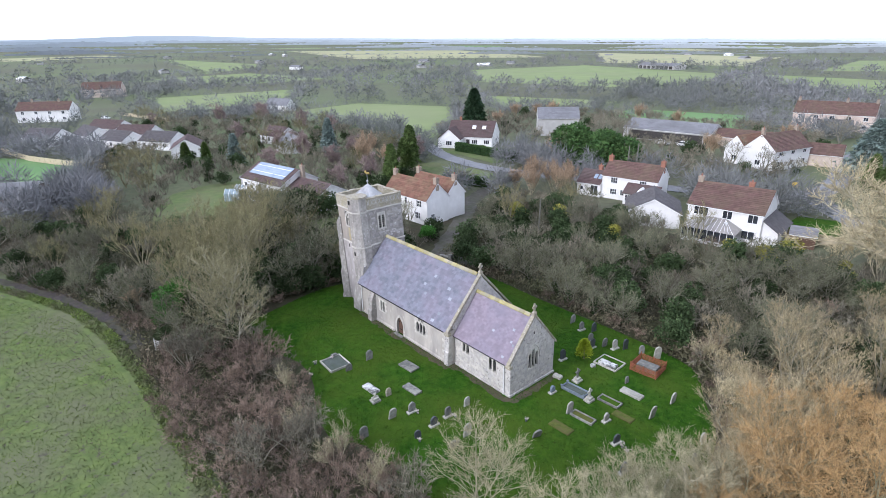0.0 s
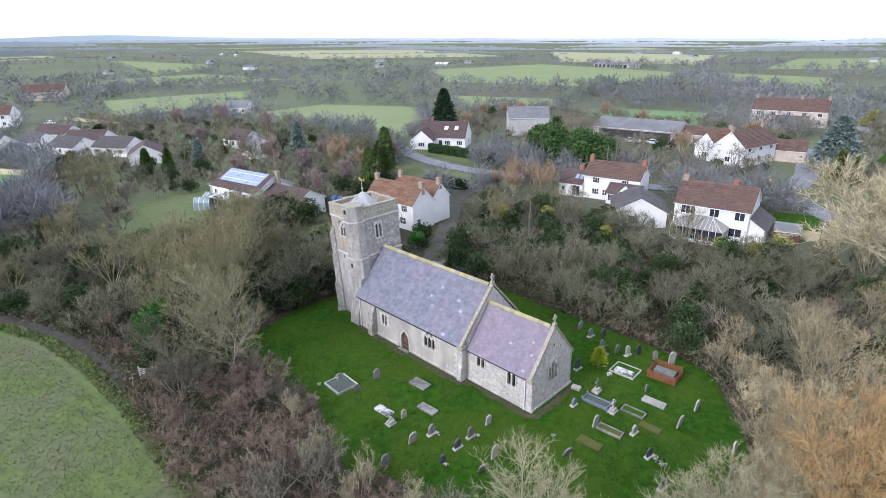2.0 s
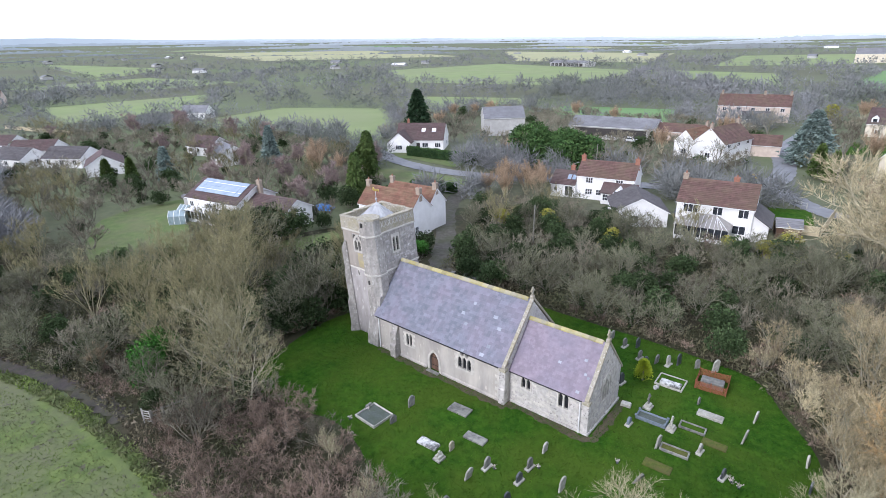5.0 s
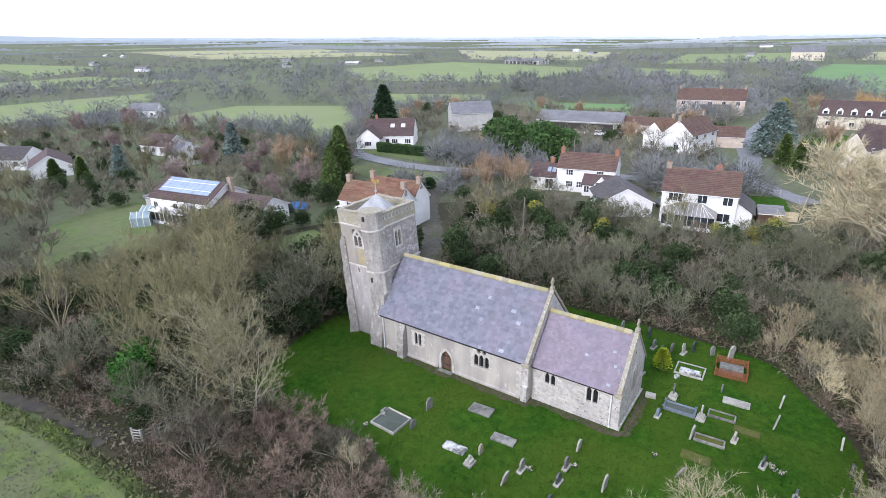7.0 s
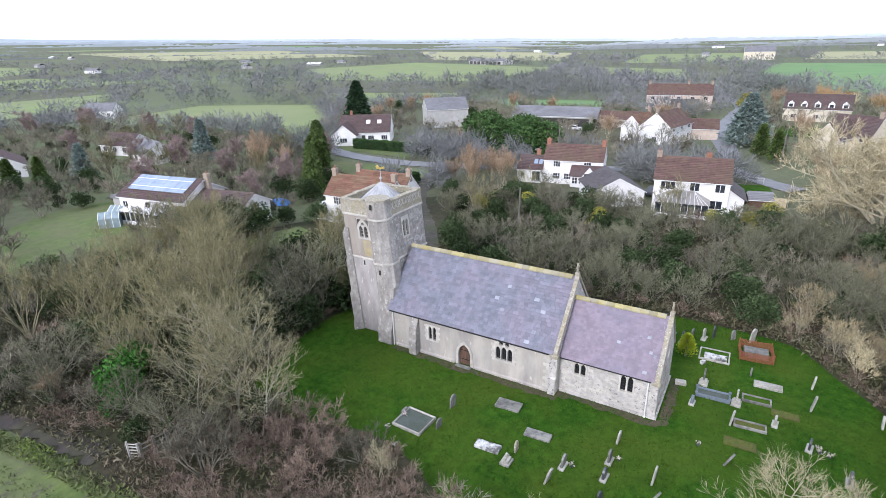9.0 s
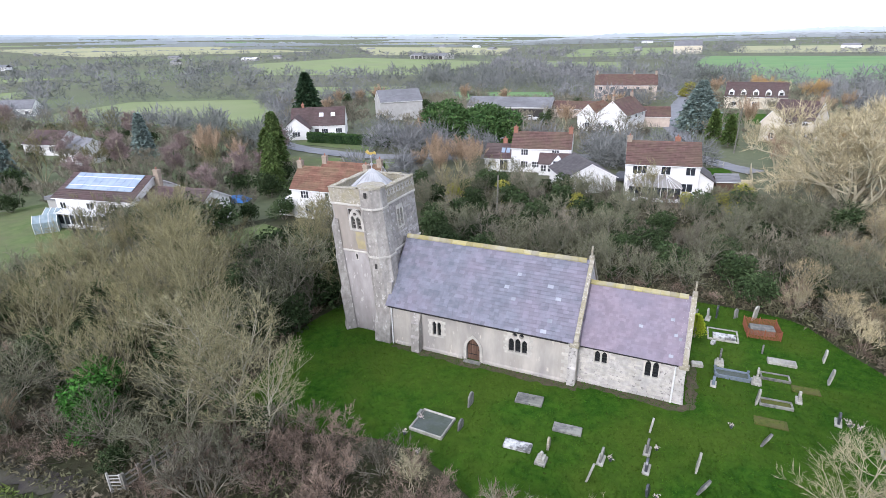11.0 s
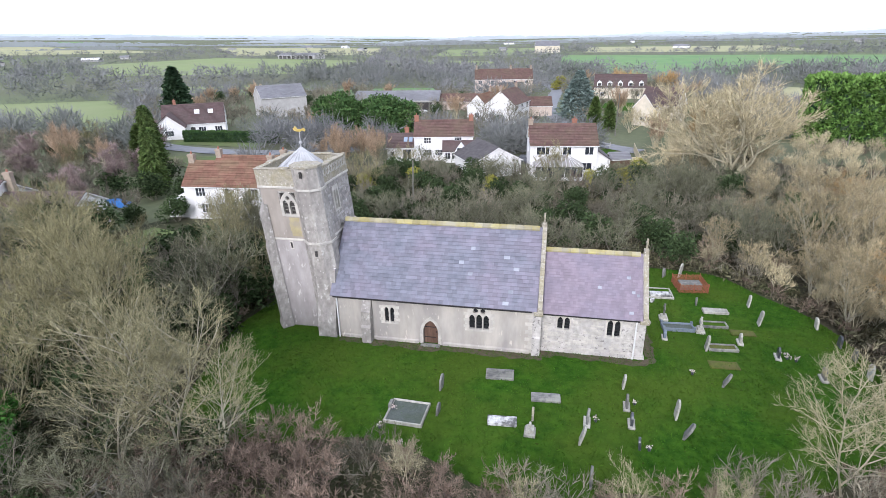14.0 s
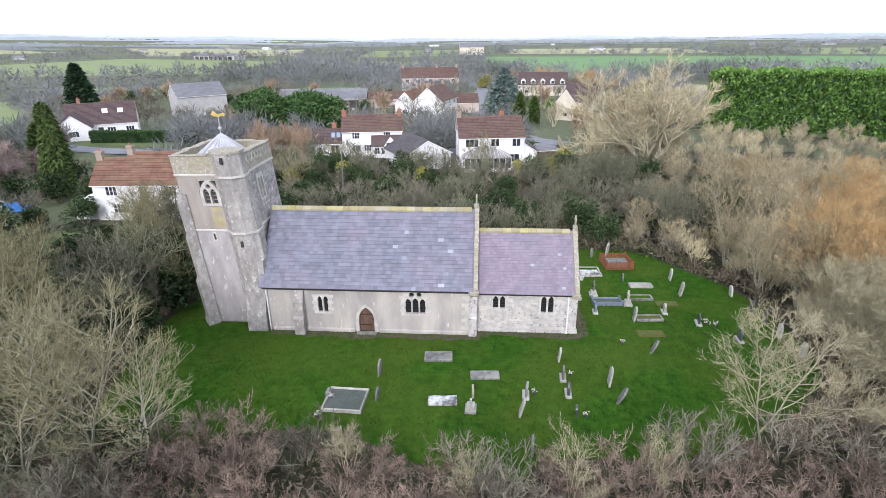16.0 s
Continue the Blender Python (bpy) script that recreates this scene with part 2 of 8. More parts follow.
M["bark"] = material("grey_bark", (0.155, 0.142, 0.108), (0.245, 0.226, 0.178), 4.0, 0.95, 0.4, (0.135, 0.145, 0.075), 0.8, 0.5, rand=0.25, space="object")
M["bark_pale"] = material("pale_bark", (0.37, 0.335, 0.23), (0.48, 0.43, 0.31), 4.0, 0.95, 0.3, (0.27, 0.255, 0.15), 0.8, 0.5, rand=0.15, space="object")
def twig_mat(name, c1, c2, rand=0.22, island=0.5):
    return material(name, c1, c2, 0.7, 0.95, 0.0, rand=rand, island=island, space="object", spec=0.1)
M["twig_grey"] = twig_mat("grey_brown_twigs", (0.155, 0.14, 0.102), (0.225, 0.207, 0.155), 0.35)
M["twig_olive"] = twig_mat("olive_twigs", (0.175, 0.16, 0.085), (0.25, 0.23, 0.125), 0.25)
M["twig_purple"] = twig_mat("purple_brown_twigs", (0.19, 0.143, 0.108), (0.28, 0.215, 0.165), 0.3)
M["twig_orange"] = twig_mat("orange_willow_twigs", (0.33, 0.215, 0.095), (0.43, 0.295, 0.14), 0.2)
M["twig_pale"] = twig_mat("pale_straw_twigs", (0.29, 0.262, 0.16), (0.38, 0.345, 0.22), 0.1)
M["twig_rust"] = twig_mat("russet_upright_twigs", (0.32, 0.235, 0.155), (0.41, 0.31, 0.21), 0.1)
M["twig_pink"] = twig_mat("pinkish_birch_twigs", (0.25, 0.19, 0.175), (0.32, 0.25, 0.23), 0.1)
M["leaf_ivy"] = twig_mat("dark_ivy_leaves", (0.028, 0.047, 0.018), (0.062, 0.088, 0.037), 0.3)
M["leaf_holly"] = twig_mat("fresh_green_leaves", (0.04, 0.12, 0.02), (0.075, 0.19, 0.035), 0.15)
M["leaf_lelandii"] = twig_mat("cypress_foliage", (0.125, 0.24, 0.05), (0.21, 0.34, 0.09), 0.1, 0.45)
M["leaf_clump"] = twig_mat("broad_evergreen_foliage", (0.035, 0.075, 0.024), (0.08, 0.135, 0.042), 0.1)
# litter brown, darkened to carry the shade inside the scrub
M["scrub_floor"] = material("shade_darkened_litter", (0.04, 0.036, 0.02), (0.068, 0.06, 0.034), 1.2, 0.95, 0.8, (0.04, 0.055, 0.018), 0.2, 0.6)
M["bark_olive"] = material("olive_bark", (0.205, 0.187, 0.115), (0.285, 0.262, 0.17), 4.0, 0.95, 0.3, (0.18, 0.185, 0.085), 0.8, 0.5, rand=0.2, space="object")
M["bark_dark"] = material("dark_bark", (0.10, 0.08, 0.068), (0.16, 0.13, 0.11), 4.0, 0.95, 0.3, rand=0.2, space="object")
M["tarp"] = material("blue_tarpaulin", (0.04, 0.16, 0.42), (0.07, 0.22, 0.52), 3.0, 0.45, 0.3)
M["earth"] = material("bare_earth", (0.07, 0.055, 0.035), (0.11, 0.09, 0.06), 3.0, 0.95, 0.8, (0.05, 0.07, 0.02), 0.7, 0.6)
M["sign_yellow"] = material("yellow_sign_board", (0.55, 0.38, 0.06), (0.6, 0.43, 0.08), 3.0, 0.5, 0.0)
M["leaf_fir"] = twig_mat("dull_green_fir_foliage", (0.06, 0.10, 0.027), (0.12, 0.165, 0.05), 0.12)
M["twig_moss"] = twig_mat("mossy_grey_green_twigs", (0.125, 0.128, 0.08), (0.19, 0.188, 0.122), 0.35)
M["bark_ash"] = material("grey_ash_bark", (0.255, 0.235, 0.175), (0.35, 0.325, 0.25), 4.0, 0.95, 0.3, (0.19, 0.19, 0.11), 0.8, 0.6, rand=0.15, space="object")
M["twig_ash"] = twig_mat("straw_grey_twigs", (0.23, 0.212, 0.12), (0.31, 0.288, 0.17), 0.12)
M["twig_red"] = twig_mat("reddish_brown_twigs", (0.32, 0.265, 0.152), (0.42, 0.355, 0.22), 0.25)
M["twig_tan"] = twig_mat("tan_twigs", (0.42, 0.365, 0.225), (0.53, 0.465, 0.30), 0.25)
M["leaf_dark"] = twig_mat("dark_conifer_foliage", (0.025, 0.052, 0.026), (0.052, 0.088, 0.042), 0.15)
M["leaf_blue"] = twig_mat("blue_cedar_foliage", (0.14, 0.19, 0.17), (0.21, 0.26, 0.23), 0.1)
M["leaf_gold"] = twig_mat("golden_conifer_foliage", (0.26, 0.33, 0.02), (0.38, 0.44, 0.04), 0.1, 0.3)
M["leaf_yellow"] = twig_mat("yellow_green_shrub_leaves", (0.24, 0.24, 0.045), (0.34, 0.32, 0.07), 0.1)
M["bramble"] = material("bramble_leaves_and_stalks", (0.10, 0.085, 0.055), (0.165, 0.14, 0.10), 0.35, 0.95, 0.0, (0.075, 0.10, 0.035), 0.12, 0.7, island=0.5, spec=0.1)
# twig colour shifted to blue-grey: some distance haze is mixed in
M["far_wood"] = material("haze_greyed_woodland", (0.185, 0.187, 0.19), (0.255, 0.255, 0.256), 0.02, 0.95, 0.0, (0.115, 0.13, 0.10), 0.012, 0.65, island=0.22, spec=0.05)
M["field_tuft"] = material("field_tufts", (0.09, 0.13, 0.034), (0.14, 0.185, 0.047), 0.5, 0.95, 0.0, (0.13, 0.115, 0.08), 0.16, 0.8, island=0.4, spec=0.1)
M["grass_blades"] = material("grass_tufts", (0.027, 0.082, 0.006), (0.048, 0.118, 0.009), 1.2, 0.95, 0.0, (0.074, 0.114, 0.013), 0.14, 0.6, island=0.28, spec=0.1)


# ---- mesh helpers ----
def mesh_of(name, bm, mat):
    me = bpy.data.meshes.new(name)
    bm.to_mesh(me)
    bm.free()
    me.materials.append(mat)
    return me


def part(name, bm, mat, parent=None, label=""):
    """Links a bmesh as one mesh object, under a thing or a part."""
    ob = new(name, mesh_of(name, bm, mat) if isinstance(bm, bmesh.types.BMesh) else bm)
    if parent is not None:
        ob.parent = parent
    if label:
        ob["label"] = label
    return ob


def thing(name, label, category, m=None, group="", kind=""):
    """An Empty at the base of a thing that parents its parts."""
    ob = new(name)
    ob.empty_display_size = 0.2
    if m is not None:
        ob.matrix_basis = m
    return tagged(ob, label, category, group, kind)


def box(bm, x0, x1, y0, y1, z0, z1, bevel=0.0):
    vs = [bm.verts.new(p) for p in ((x0, y0, z0), (x1, y0, z0), (x1, y1, z0), (x0, y1, z0), (x0, y0, z1), (x1, y0, z1), (x1, y1, z1), (x0, y1, z1))]
    fs = [bm.faces.new([vs[i] for i in f]) for f in ((3, 2, 1, 0), (4, 5, 6, 7), (0, 1, 5, 4), (1, 2, 6, 5), (2, 3, 7, 6), (3, 0, 4, 7))]
    if bevel:
        es = {e for f in fs for e in f.edges}
        bmesh.ops.bevel(bm, geom=list(es), offset=bevel, segments=1, affect="EDGES")
    return bm


def new_box(*a, bevel=0.0):
    return box(bmesh.new(), *a, bevel=bevel)


def prism(bm, pts, a0, a1, axis="y"):
    """Extrudes the outline pts (u, z) from a0 to a1. axis y: u is x; axis x: u is y; axis z: pts are (x, y)."""
    def put(u, v, a):
        return (u, a, v) if axis == "y" else (a, u, v) if axis == "x" else (u, v, a)
    lo = [bm.verts.new(put(u, v, a0)) for u, v in pts]
    hi = [bm.verts.new(put(u, v, a1)) for u, v in pts]
    bm.faces.new(lo)
    bm.faces.new(hi[::-1])
    n = len(pts)
    for i in range(n):
        bm.faces.new((lo[i], hi[i], hi[(i + 1) % n], lo[(i + 1) % n]))
    bmesh.ops.recalc_face_normals(bm, faces=bm.faces[:])
    return bm


def tube(bm, p0, p1, r0, r1, n=6):
    p0, p1 = Vector(p0), Vector(p1)
    d = (p1 - p0).normalized()
    u = d.orthogonal().normalized()
    v = d.cross(u)
    ring = []
    for p, r in ((p0, r0), (p1, r1)):
        ring.append([bm.verts.new(p + (u * math.cos(2 * math.pi * i / n) + v * math.sin(2 * math.pi * i / n)) * r) for i in range(n)])
    for i in range(n):
        bm.faces.new((ring[0][i], ring[0][(i + 1) % n], ring[1][(i + 1) % n], ring[1][i]))
    bm.faces.new(ring[0][::-1])
    bm.faces.new(ring[1])
    return bm


def sheet(name, pts, z, mat, label, category):
    """A flat piece of ground with the outline pts."""
    bm = bmesh.new()
    f = bm.faces.new([bm.verts.new((x, y, z + land(x))) for x, y in pts])
    if f.normal.z < 0:
        bmesh.ops.reverse_faces(bm, faces=[f])
    f.normal_update()
    if f.normal.z < 0:
        bmesh.ops.reverse_faces(bm, faces=[f])
    bmesh.ops.triangulate(bm, faces=bm.faces[:])
    return tagged(part(name, bm, mat), label, category, kind="structure")


def smooth_loop(pts, n=6):
    """Rounds a closed outline."""
    out, k = [], len(pts)
    for i in range(k):
        p = [Vector((*pts[(i + j) % k], 0)) for j in (-1, 0, 1, 2)]
        for s in range(n):
            t = s / n
            q = 0.5 * ((2 * p[1]) + (p[2] - p[0]) * t + (2 * p[0] - 5 * p[1] + 4 * p[2] - p[3]) * t * t + (3 * p[1] - p[0] - 3 * p[2] + p[3]) * t ** 3)
            out.append((q.x, q.y))
    return out


def ribbon(name, pts, width, z, mat, label, category, edge=0.3, seed=1):
    """A road or track along a line, with a slightly uneven edge."""
    rg = random.Random(seed)
    fine = []
    for i in range(len(pts) - 1):
        p = [Vector((*pts[max(0, min(len(pts) - 1, i + j))], 0)) for j in (-1, 0, 1, 2)]
        for s in range(8):
            t = s / 8
            fine.append(0.5 * ((2 * p[1]) + (p[2] - p[0]) * t + (2 * p[0] - 5 * p[1] + 4 * p[2] - p[3]) * t * t + (3 * p[1] - p[0] - 3 * p[2] + p[3]) * t ** 3))
    fine.append(Vector((*pts[-1], 0)))
    bm = bmesh.new()
    prev = None
    for i, p in enumerate(fine):
        d = (fine[min(i + 1, len(fine) - 1)] - fine[max(i - 1, 0)]).normalized()
        nrm = Vector((-d.y, d.x, 0))
        a = bm.verts.new((p + nrm * (width / 2 + rg.uniform(-edge, edge))) + Vector((0, 0, z)))
        b = bm.verts.new((p - nrm * (width / 2 + rg.uniform(-edge, edge))) + Vector((0, 0, z)))
        if prev:
            bm.faces.new((prev[1], b, a, prev[0]))
        prev = (a, b)
    return tagged(part(name, bm, mat), label, category, kind="structure")


# ---- ground, fields, lanes ----
def land(x):
    """Height of the land, which rises gently far to the west."""
    return 0.024 * max(0.0, -x - 650)


bm = bmesh.new()
R = 4500
rows = [[bm.verts.new((x, y, land(x) - 0.08)) for x in (-R, -650, R)] for y in (-R, R)]
for i in range(2):
    bm.faces.new((rows[0][i], rows[0][i + 1], rows[1][i + 1], rows[1][i]))
tagged(part("ground", bm, M["ground"]), "flat rough winter ground reaching the horizon", "ground", kind="structure")

YARD = [(-8, 3), (-8.5, -1), (-7.5, -6), (-5.5, -11.3), (0, -11.8), (5, -10.4), (9, -11), (12.5, -12.6), (17, -13.4), (19, -11.8), (27, -11), (34.5, -6),
        (37, -1), (36.2, 7.5), (33, 12.5), (30, 16.2), (23, 17), (16.6, 17), (11, 17), (2, 17), (-6, 14)]
sheet("churchyard_grass", smooth_loop(YARD), 0.0, M["yard_grass"], "damp bright green mown churchyard grass", "grass")
FIELD = [(-140, -75), (-90, -58), (-52, -41), (-35, -30), (-26.6, -26), (-18.4, -23.3), (-10, -22.3), (-1, -21.9), (7, -22.1), (17, -21.8), (40, -24), (90, -30), (90, -140), (-140, -140)]
sheet("scrub_floor", [(-66, -34), (-40, -30), (-20, -23), (20, -21), (42, -24), (70, -20), (72, 66), (46, 66), (30, 50), (-14, 50), (-24, 42), (-40, 8), (-66, -12)], -0.04, M["scrub_floor"], "leaf litter beneath the scrub, coloured dark for shade", "leaf litter")
rg = random.Random(23)
EDGE = []
for i in range(len(FIELD)):
    a, b = Vector(FIELD[i]), Vector(FIELD[(i + 1) % len(FIELD)])
    n = max(1, int((b - a).length / 1.1)) if 1 < i < 10 else 1
    for k in range(n):
        p = a + (b - a) * k / n
        EDGE.append((p.x, p.y + (rg.uniform(-0.35, 0.35) if n > 1 else 0)))
sheet("poached_field", EDGE, 0.0, M["field_grass"], "patchy grazed field with trodden muddy ground", "field")
ribbon("muddy_track", [(-70, -47), (-48, -35.5), (-38, -30.2), (-28, -25.6), (-19, -22.6), (-13, -21.5), (-8.5, -21.0)], 1.5, 0.03, M["mud"], "dark wet muddy track along the field edge", "track", 0.45)
FIELDS = [
    ("meadow", [(-340, 55), (-330, 155), (-249, 108), (-238, 40)]),
    ("meadow", [(-195, 70), (-205, 128), (-153, 150), (-112, 114), (-88, 82), (-110, 84), (-150, 80)]),
    ("meadow", [(-588, 85), (-640, 240), (-432, 238), (-425, 162)]),
    ("meadow", [(-1150, 270), (-807, 345), (-660, 195)]),
    ("meadow", [(-441, 420), (-399, 600), (-149, 470), (-112, 305), (-277, 285)]),
    ("meadow_pale", [(-800, 1200), (-300, 1000), (-215, 640), (-430, 690)]),
    ("meadow_green", [(-82, 168), (-26, 166), (-38, 203), (-84, 196)]),
    ("meadow", [(-166, 497), (-40, 450), (-21, 330), (-83, 375)]),
    ("meadow", [(-190, 200), (-108, 222), (-100, 173), (-136, 162)]),
    ("meadow_green", [(6, 350), (20, 560), (200, 520), (360, 476), (240, 285), (170, 300), (60, 262)]),
    ("meadow_pale", [(74, 140), (82, 128), (125, 180), (102, 210)]),
    ("meadow_green", [(-155, -28), (-126, -8), (-95, -14), (-101, -31)]),
    ("meadow_pale", [(40, 640), (60, 900), (300, 850), (280, 600)]),
    ("meadow", [(330, 560), (420, 800), (700, 700), (480, 480)]),
    ("meadow", [(-120, 560), (-160, 850), (0, 900), (10, 620)]),
    ("meadow_pale", [(-1500, 700), (-1200, 1100), (-700, 900), (-900, 560)]),
]
rg = random.Random(77)
for k in range(44):
    a, r = radians(rg.uniform(-92, 44)), rg.uniform(430, 2300)
    c = (20 + r * math.sin(a), -20 + r * math.cos(a))
    w, d = rg.uniform(60, 160) * (1 + r / 1500), rg.uniform(30, 80) * (1 + r / 900)
    tn = a + rg.uniform(-0.5, 0.5)
    quad = []
    for su, sv in ((-1, -1), (1, -1), (1, 1), (-1, 1)):
        u, v = su * w / 2 * rg.uniform(0.8, 1.2), sv * d / 2 * rg.uniform(0.8, 1.2)
        quad.append((c[0] + u * math.cos(tn) + v * math.sin(tn), c[1] - u * math.sin(tn) + v * math.cos(tn)))
    reach = max(w, d) * 0.75
    if any(math.hypot(c[0] - sum(p[0] for p in f) / len(f), c[1] - sum(p[1] for p in f) / len(f)) < reach + max(math.hypot(f[0][0] - p[0], f[0][1] - p[1]) for p in f) * 0.5 for _, f in FIELDS):
        continue
    FIELDS.append((rg.choice(["meadow", "meadow", "meadow_green", "meadow_pale"]), quad))
for kind, pts in FIELDS:
    sheet("field", pts, 0.02, M[kind], "distant pasture field bounded by hedgerows" if kind != "meadow_pale" else "distant pale stubble field", "field")
sheet("garden_lawn", smooth_loop([(-72, -1), (-73, 15), (-60, 12), (-47, 6), (-41, -5), (-50, -10)], 4), 0.02, M["lawn"], "worn garden lawn behind a bungalow", "lawn")
sheet("garden_lawn", [(-60, 53), (-58, 58.5), (-45, 60), (-32, 60), (-27, 53), (-38, 47)], 0.02, M["lawn"], "green verge beside the lane", "lawn")
sheet("garden_lawn", [(-78, 66), (-84, 78), (-64, 74.5), (-46, 74), (-46, 68), (-62, 70)], 0.02, M["lawn"], "green front garden lawn of a bungalow", "lawn")
sheet("garden_lawn", [(21, 62), (20.5, 73.5), (26.5, 75), (29, 62)], 0.02, M["yard_grass"], "bright green side lawn of a house", "lawn")
sheet("garden_lawn", [(-36, 10), (-32, 20), (-24, 18), (-26, 9)], 0.02, M["lawn"], "small lawn in front of a cottage", "lawn")
sheet("garden_lawn", [(26, 132), (26, 152), (52, 152), (52, 132)], 0.02, M["yard_grass"], "green lawn before a dormer house", "lawn")
ribbon("lane", [(-95, 80), (-78, 72.5), (-61, 65.5), (-45, 63.5), (-30, 66.5), (-15, 72.5), (0, 77), (10, 81), (17, 90), (18, 101), (16, 114), (13, 127), (13, 146), (14, 172), (14, 200), (4, 240), (-6, 300)], 4.6, 0.05, M["tarmac"], "narrow grey tarmac village lane", "road", 0.2)
ribbon("lane", [(17, 91), (21, 84), (26.5, 77), (31, 73)], 4.4, 0.056, M["tarmac"], "grey tarmac lane joining at a bend", "road", 0.2)
ribbon("drive", [(-6, 17), (-9, 20), (-16.5, 30), (-24, 39), (-29, 49), (-33, 62)], 3.4, 0.03, M["gravel"], "grey gravel drive between hedges", "drive", 0.3)


# ---- church ----
def plate(bm, outer, holes, a0, a1, axis="y"):
    """A slab from a0 to a1 with an outline and holes, all given as (u, z)."""
    def put(u, v, a):
        return (u, a, v) if axis == "y" else (a, u, v)
    edges, loops = [], []
    for pts in (outer, *holes):
        vs = [bm.verts.new(put(u, v, a0)) for u, v in pts]
        loops.append(vs)
        edges += [bm.edges.new((vs[i], vs[(i + 1) % len(vs)])) for i in range(len(vs))]
    res = bmesh.ops.triangle_fill(bm, use_beauty=True, edges=edges)
    faces = [g for g in res["geom"] if isinstance(g, bmesh.types.BMFace)]
    ext = bmesh.ops.extrude_face_region(bm, geom=faces)
    off = Vector(put(0, 0, a1)) - Vector(put(0, 0, a0))
    bmesh.ops.translate(bm, vec=off, verts=[g for g in ext["geom"] if isinstance(g, bmesh.types.BMVert)])
    bmesh.ops.recalc_face_normals(bm, faces=bm.faces[:])
    return bm


def lancet(x0, x1, z0, z1, n=5):
    """A pointed arch outline."""
    w = x1 - x0
    zs = z1 - 0.85 * w
    pts = [(x0, z0), (x1, z0)]
    for i in range(n):
        a = i / n * math.pi / 3
        pts.append((x0 + w * math.cos(a), zs + w * math.sin(a) * 0.98))
    pts.append(((x0 + x1) / 2, z1))
    for i in range(n - 1, -1, -1):
        a = i / n * math.pi / 3
        pts.append((x1 - w * math.cos(a), zs + w * math.sin(a) * 0.98))
    return pts


def circle(cx, cz, r, n=10):
    return [(cx + r * math.cos(2 * math.pi * i / n), cz + r * math.sin(2 * math.pi * i / n)) for i in range(n)]


def rect(x0, x1, z0, z1):
    return [(x0, z0), (x1, z0), (x1, z1), (x0, z1)]


church = thing("church", "small medieval stone parish church with slate roofs and a squat tower", "church", pose(0, 0, 0))

NX0, NX1, NY0, NY1 = 0.0, 15.0, 0.0, 8.0
NE, NR = 3.62, 8.1
CX1, CY0, CY1 = 22.0, 0.6, 6.3
CE, CR = 3.15, 6.75
CM = (CY0 + CY1) / 2


def stone_window(name, lights, a, axis, outer, depth=0.16, into=0.24, bars=0.11, extra=(), mat="ashlar", glass="dark_glass"):
    """Dressed-stone surround with pointed lights; dark leaded glass set back behind it. into > 0 goes along +axis."""
    s = 1 if into > 0 else -1
    holes = [lancet(*l) for l in lights] + list(extra)
    win = part("window", plate(bmesh.new(), outer, holes, a - s * 0.04, a + s * depth, axis), M[mat], church, "pale dressed-stone window surround with pointed lights")
    u0, u1 = min(p[0] for p in outer), max(p[0] for p in outer)
    z0, z1 = min(p[1] for p in outer), max(p[1] for p in outer)
    g = bmesh.new()
    if axis == "y":
        box(g, u0 + 0.05, u1 - 0.05, min(a + s * 0.17, a + into), max(a + s * 0.17, a + into), z0 + 0.05, z1 - 0.05)
    else:
        box(g, min(a + s * 0.17, a + into), max(a + s * 0.17, a + into), u0 + 0.05, u1 - 0.05, z0 + 0.05, z1 - 0.05)
    part("glass", g, M[glass], win, "dark leaded window glass")
    for l in lights:
        k = 1
        while l[2] + k * bars * 2 < l[3] - 0.1:
            z = l[2] + k * bars * 2
            g = bmesh.new()
            if axis == "y":
                box(g, l[0], l[1], a + s * 0.13, a + s * 0.165, z - 0.012, z + 0.012)
            else:
                box(g, min(a + s * 0.13, a + s * 0.165), max(a + s * 0.13, a + s * 0.165), l[0], l[1], z - 0.012, z + 0.012)
            part("glazing_bar", g, M["iron"] if glass == "dark_glass" else M["ashlar"], win)
            k += 1
    return win


def toothed(x0, x1, z0, z1, step=0.24, tooth=0.11):
    """An outline whose two sides step in and out like long-and-short dressings."""
    pts, n = [], int((z1 - z0) / step)
    pts.append((x0, z0))
    pts.append((x1, z0))
    for i in range(n):
        o = tooth if i % 2 else 0
        pts += [(x1 + o, z0 + i * (z1 - z0) / n + 0.004 * (i > 0)), (x1 + o, z0 + (i + 1) * (z1 - z0) / n)]
    for i in range(n - 1, -1, -1):
        o = tooth if i % 2 else 0
        pts += [(x0 - o, z0 + (i + 1) * (z1 - z0) / n), (x0 - o, z0 + i * (z1 - z0) / n + 0.004 * (i > 0))]
    return pts[:2] + pts[3:-1]


# nave walls
DOOR = (6.62, 7.72, 0.0, 1.98)
WIN1 = (3.62, 4.60, 1.42, 2.95)
WIN2 = (9.88, 11.55, 1.42, 3.4)
bm = plate(bmesh.new(), rect(NX0, NX1, -0.3, NE), [lancet(DOOR[0], DOOR[1], -0.25, DOOR[3]), rect(*WIN1), rect(*WIN2)], 0.0, 0.75)
part("south_wall", bm, M["render_nave"], church, "lime-rendered nave wall with grey weather stains")
part("north_wall", new_box(NX0, NX1, NY1 - 0.75, NY1, -0.3, NE), M["render_nave"], church)
gable = [(NY0 + 0.75, -0.3), (NY1 - 0.75, -0.3), (NY1 - 0.75, NE), (NY1 - 0.3, NE + 0.2), (4.0, NR - 0.15), (NY0 + 0.3, NE + 0.2), (NY0 + 0.75, NE)]
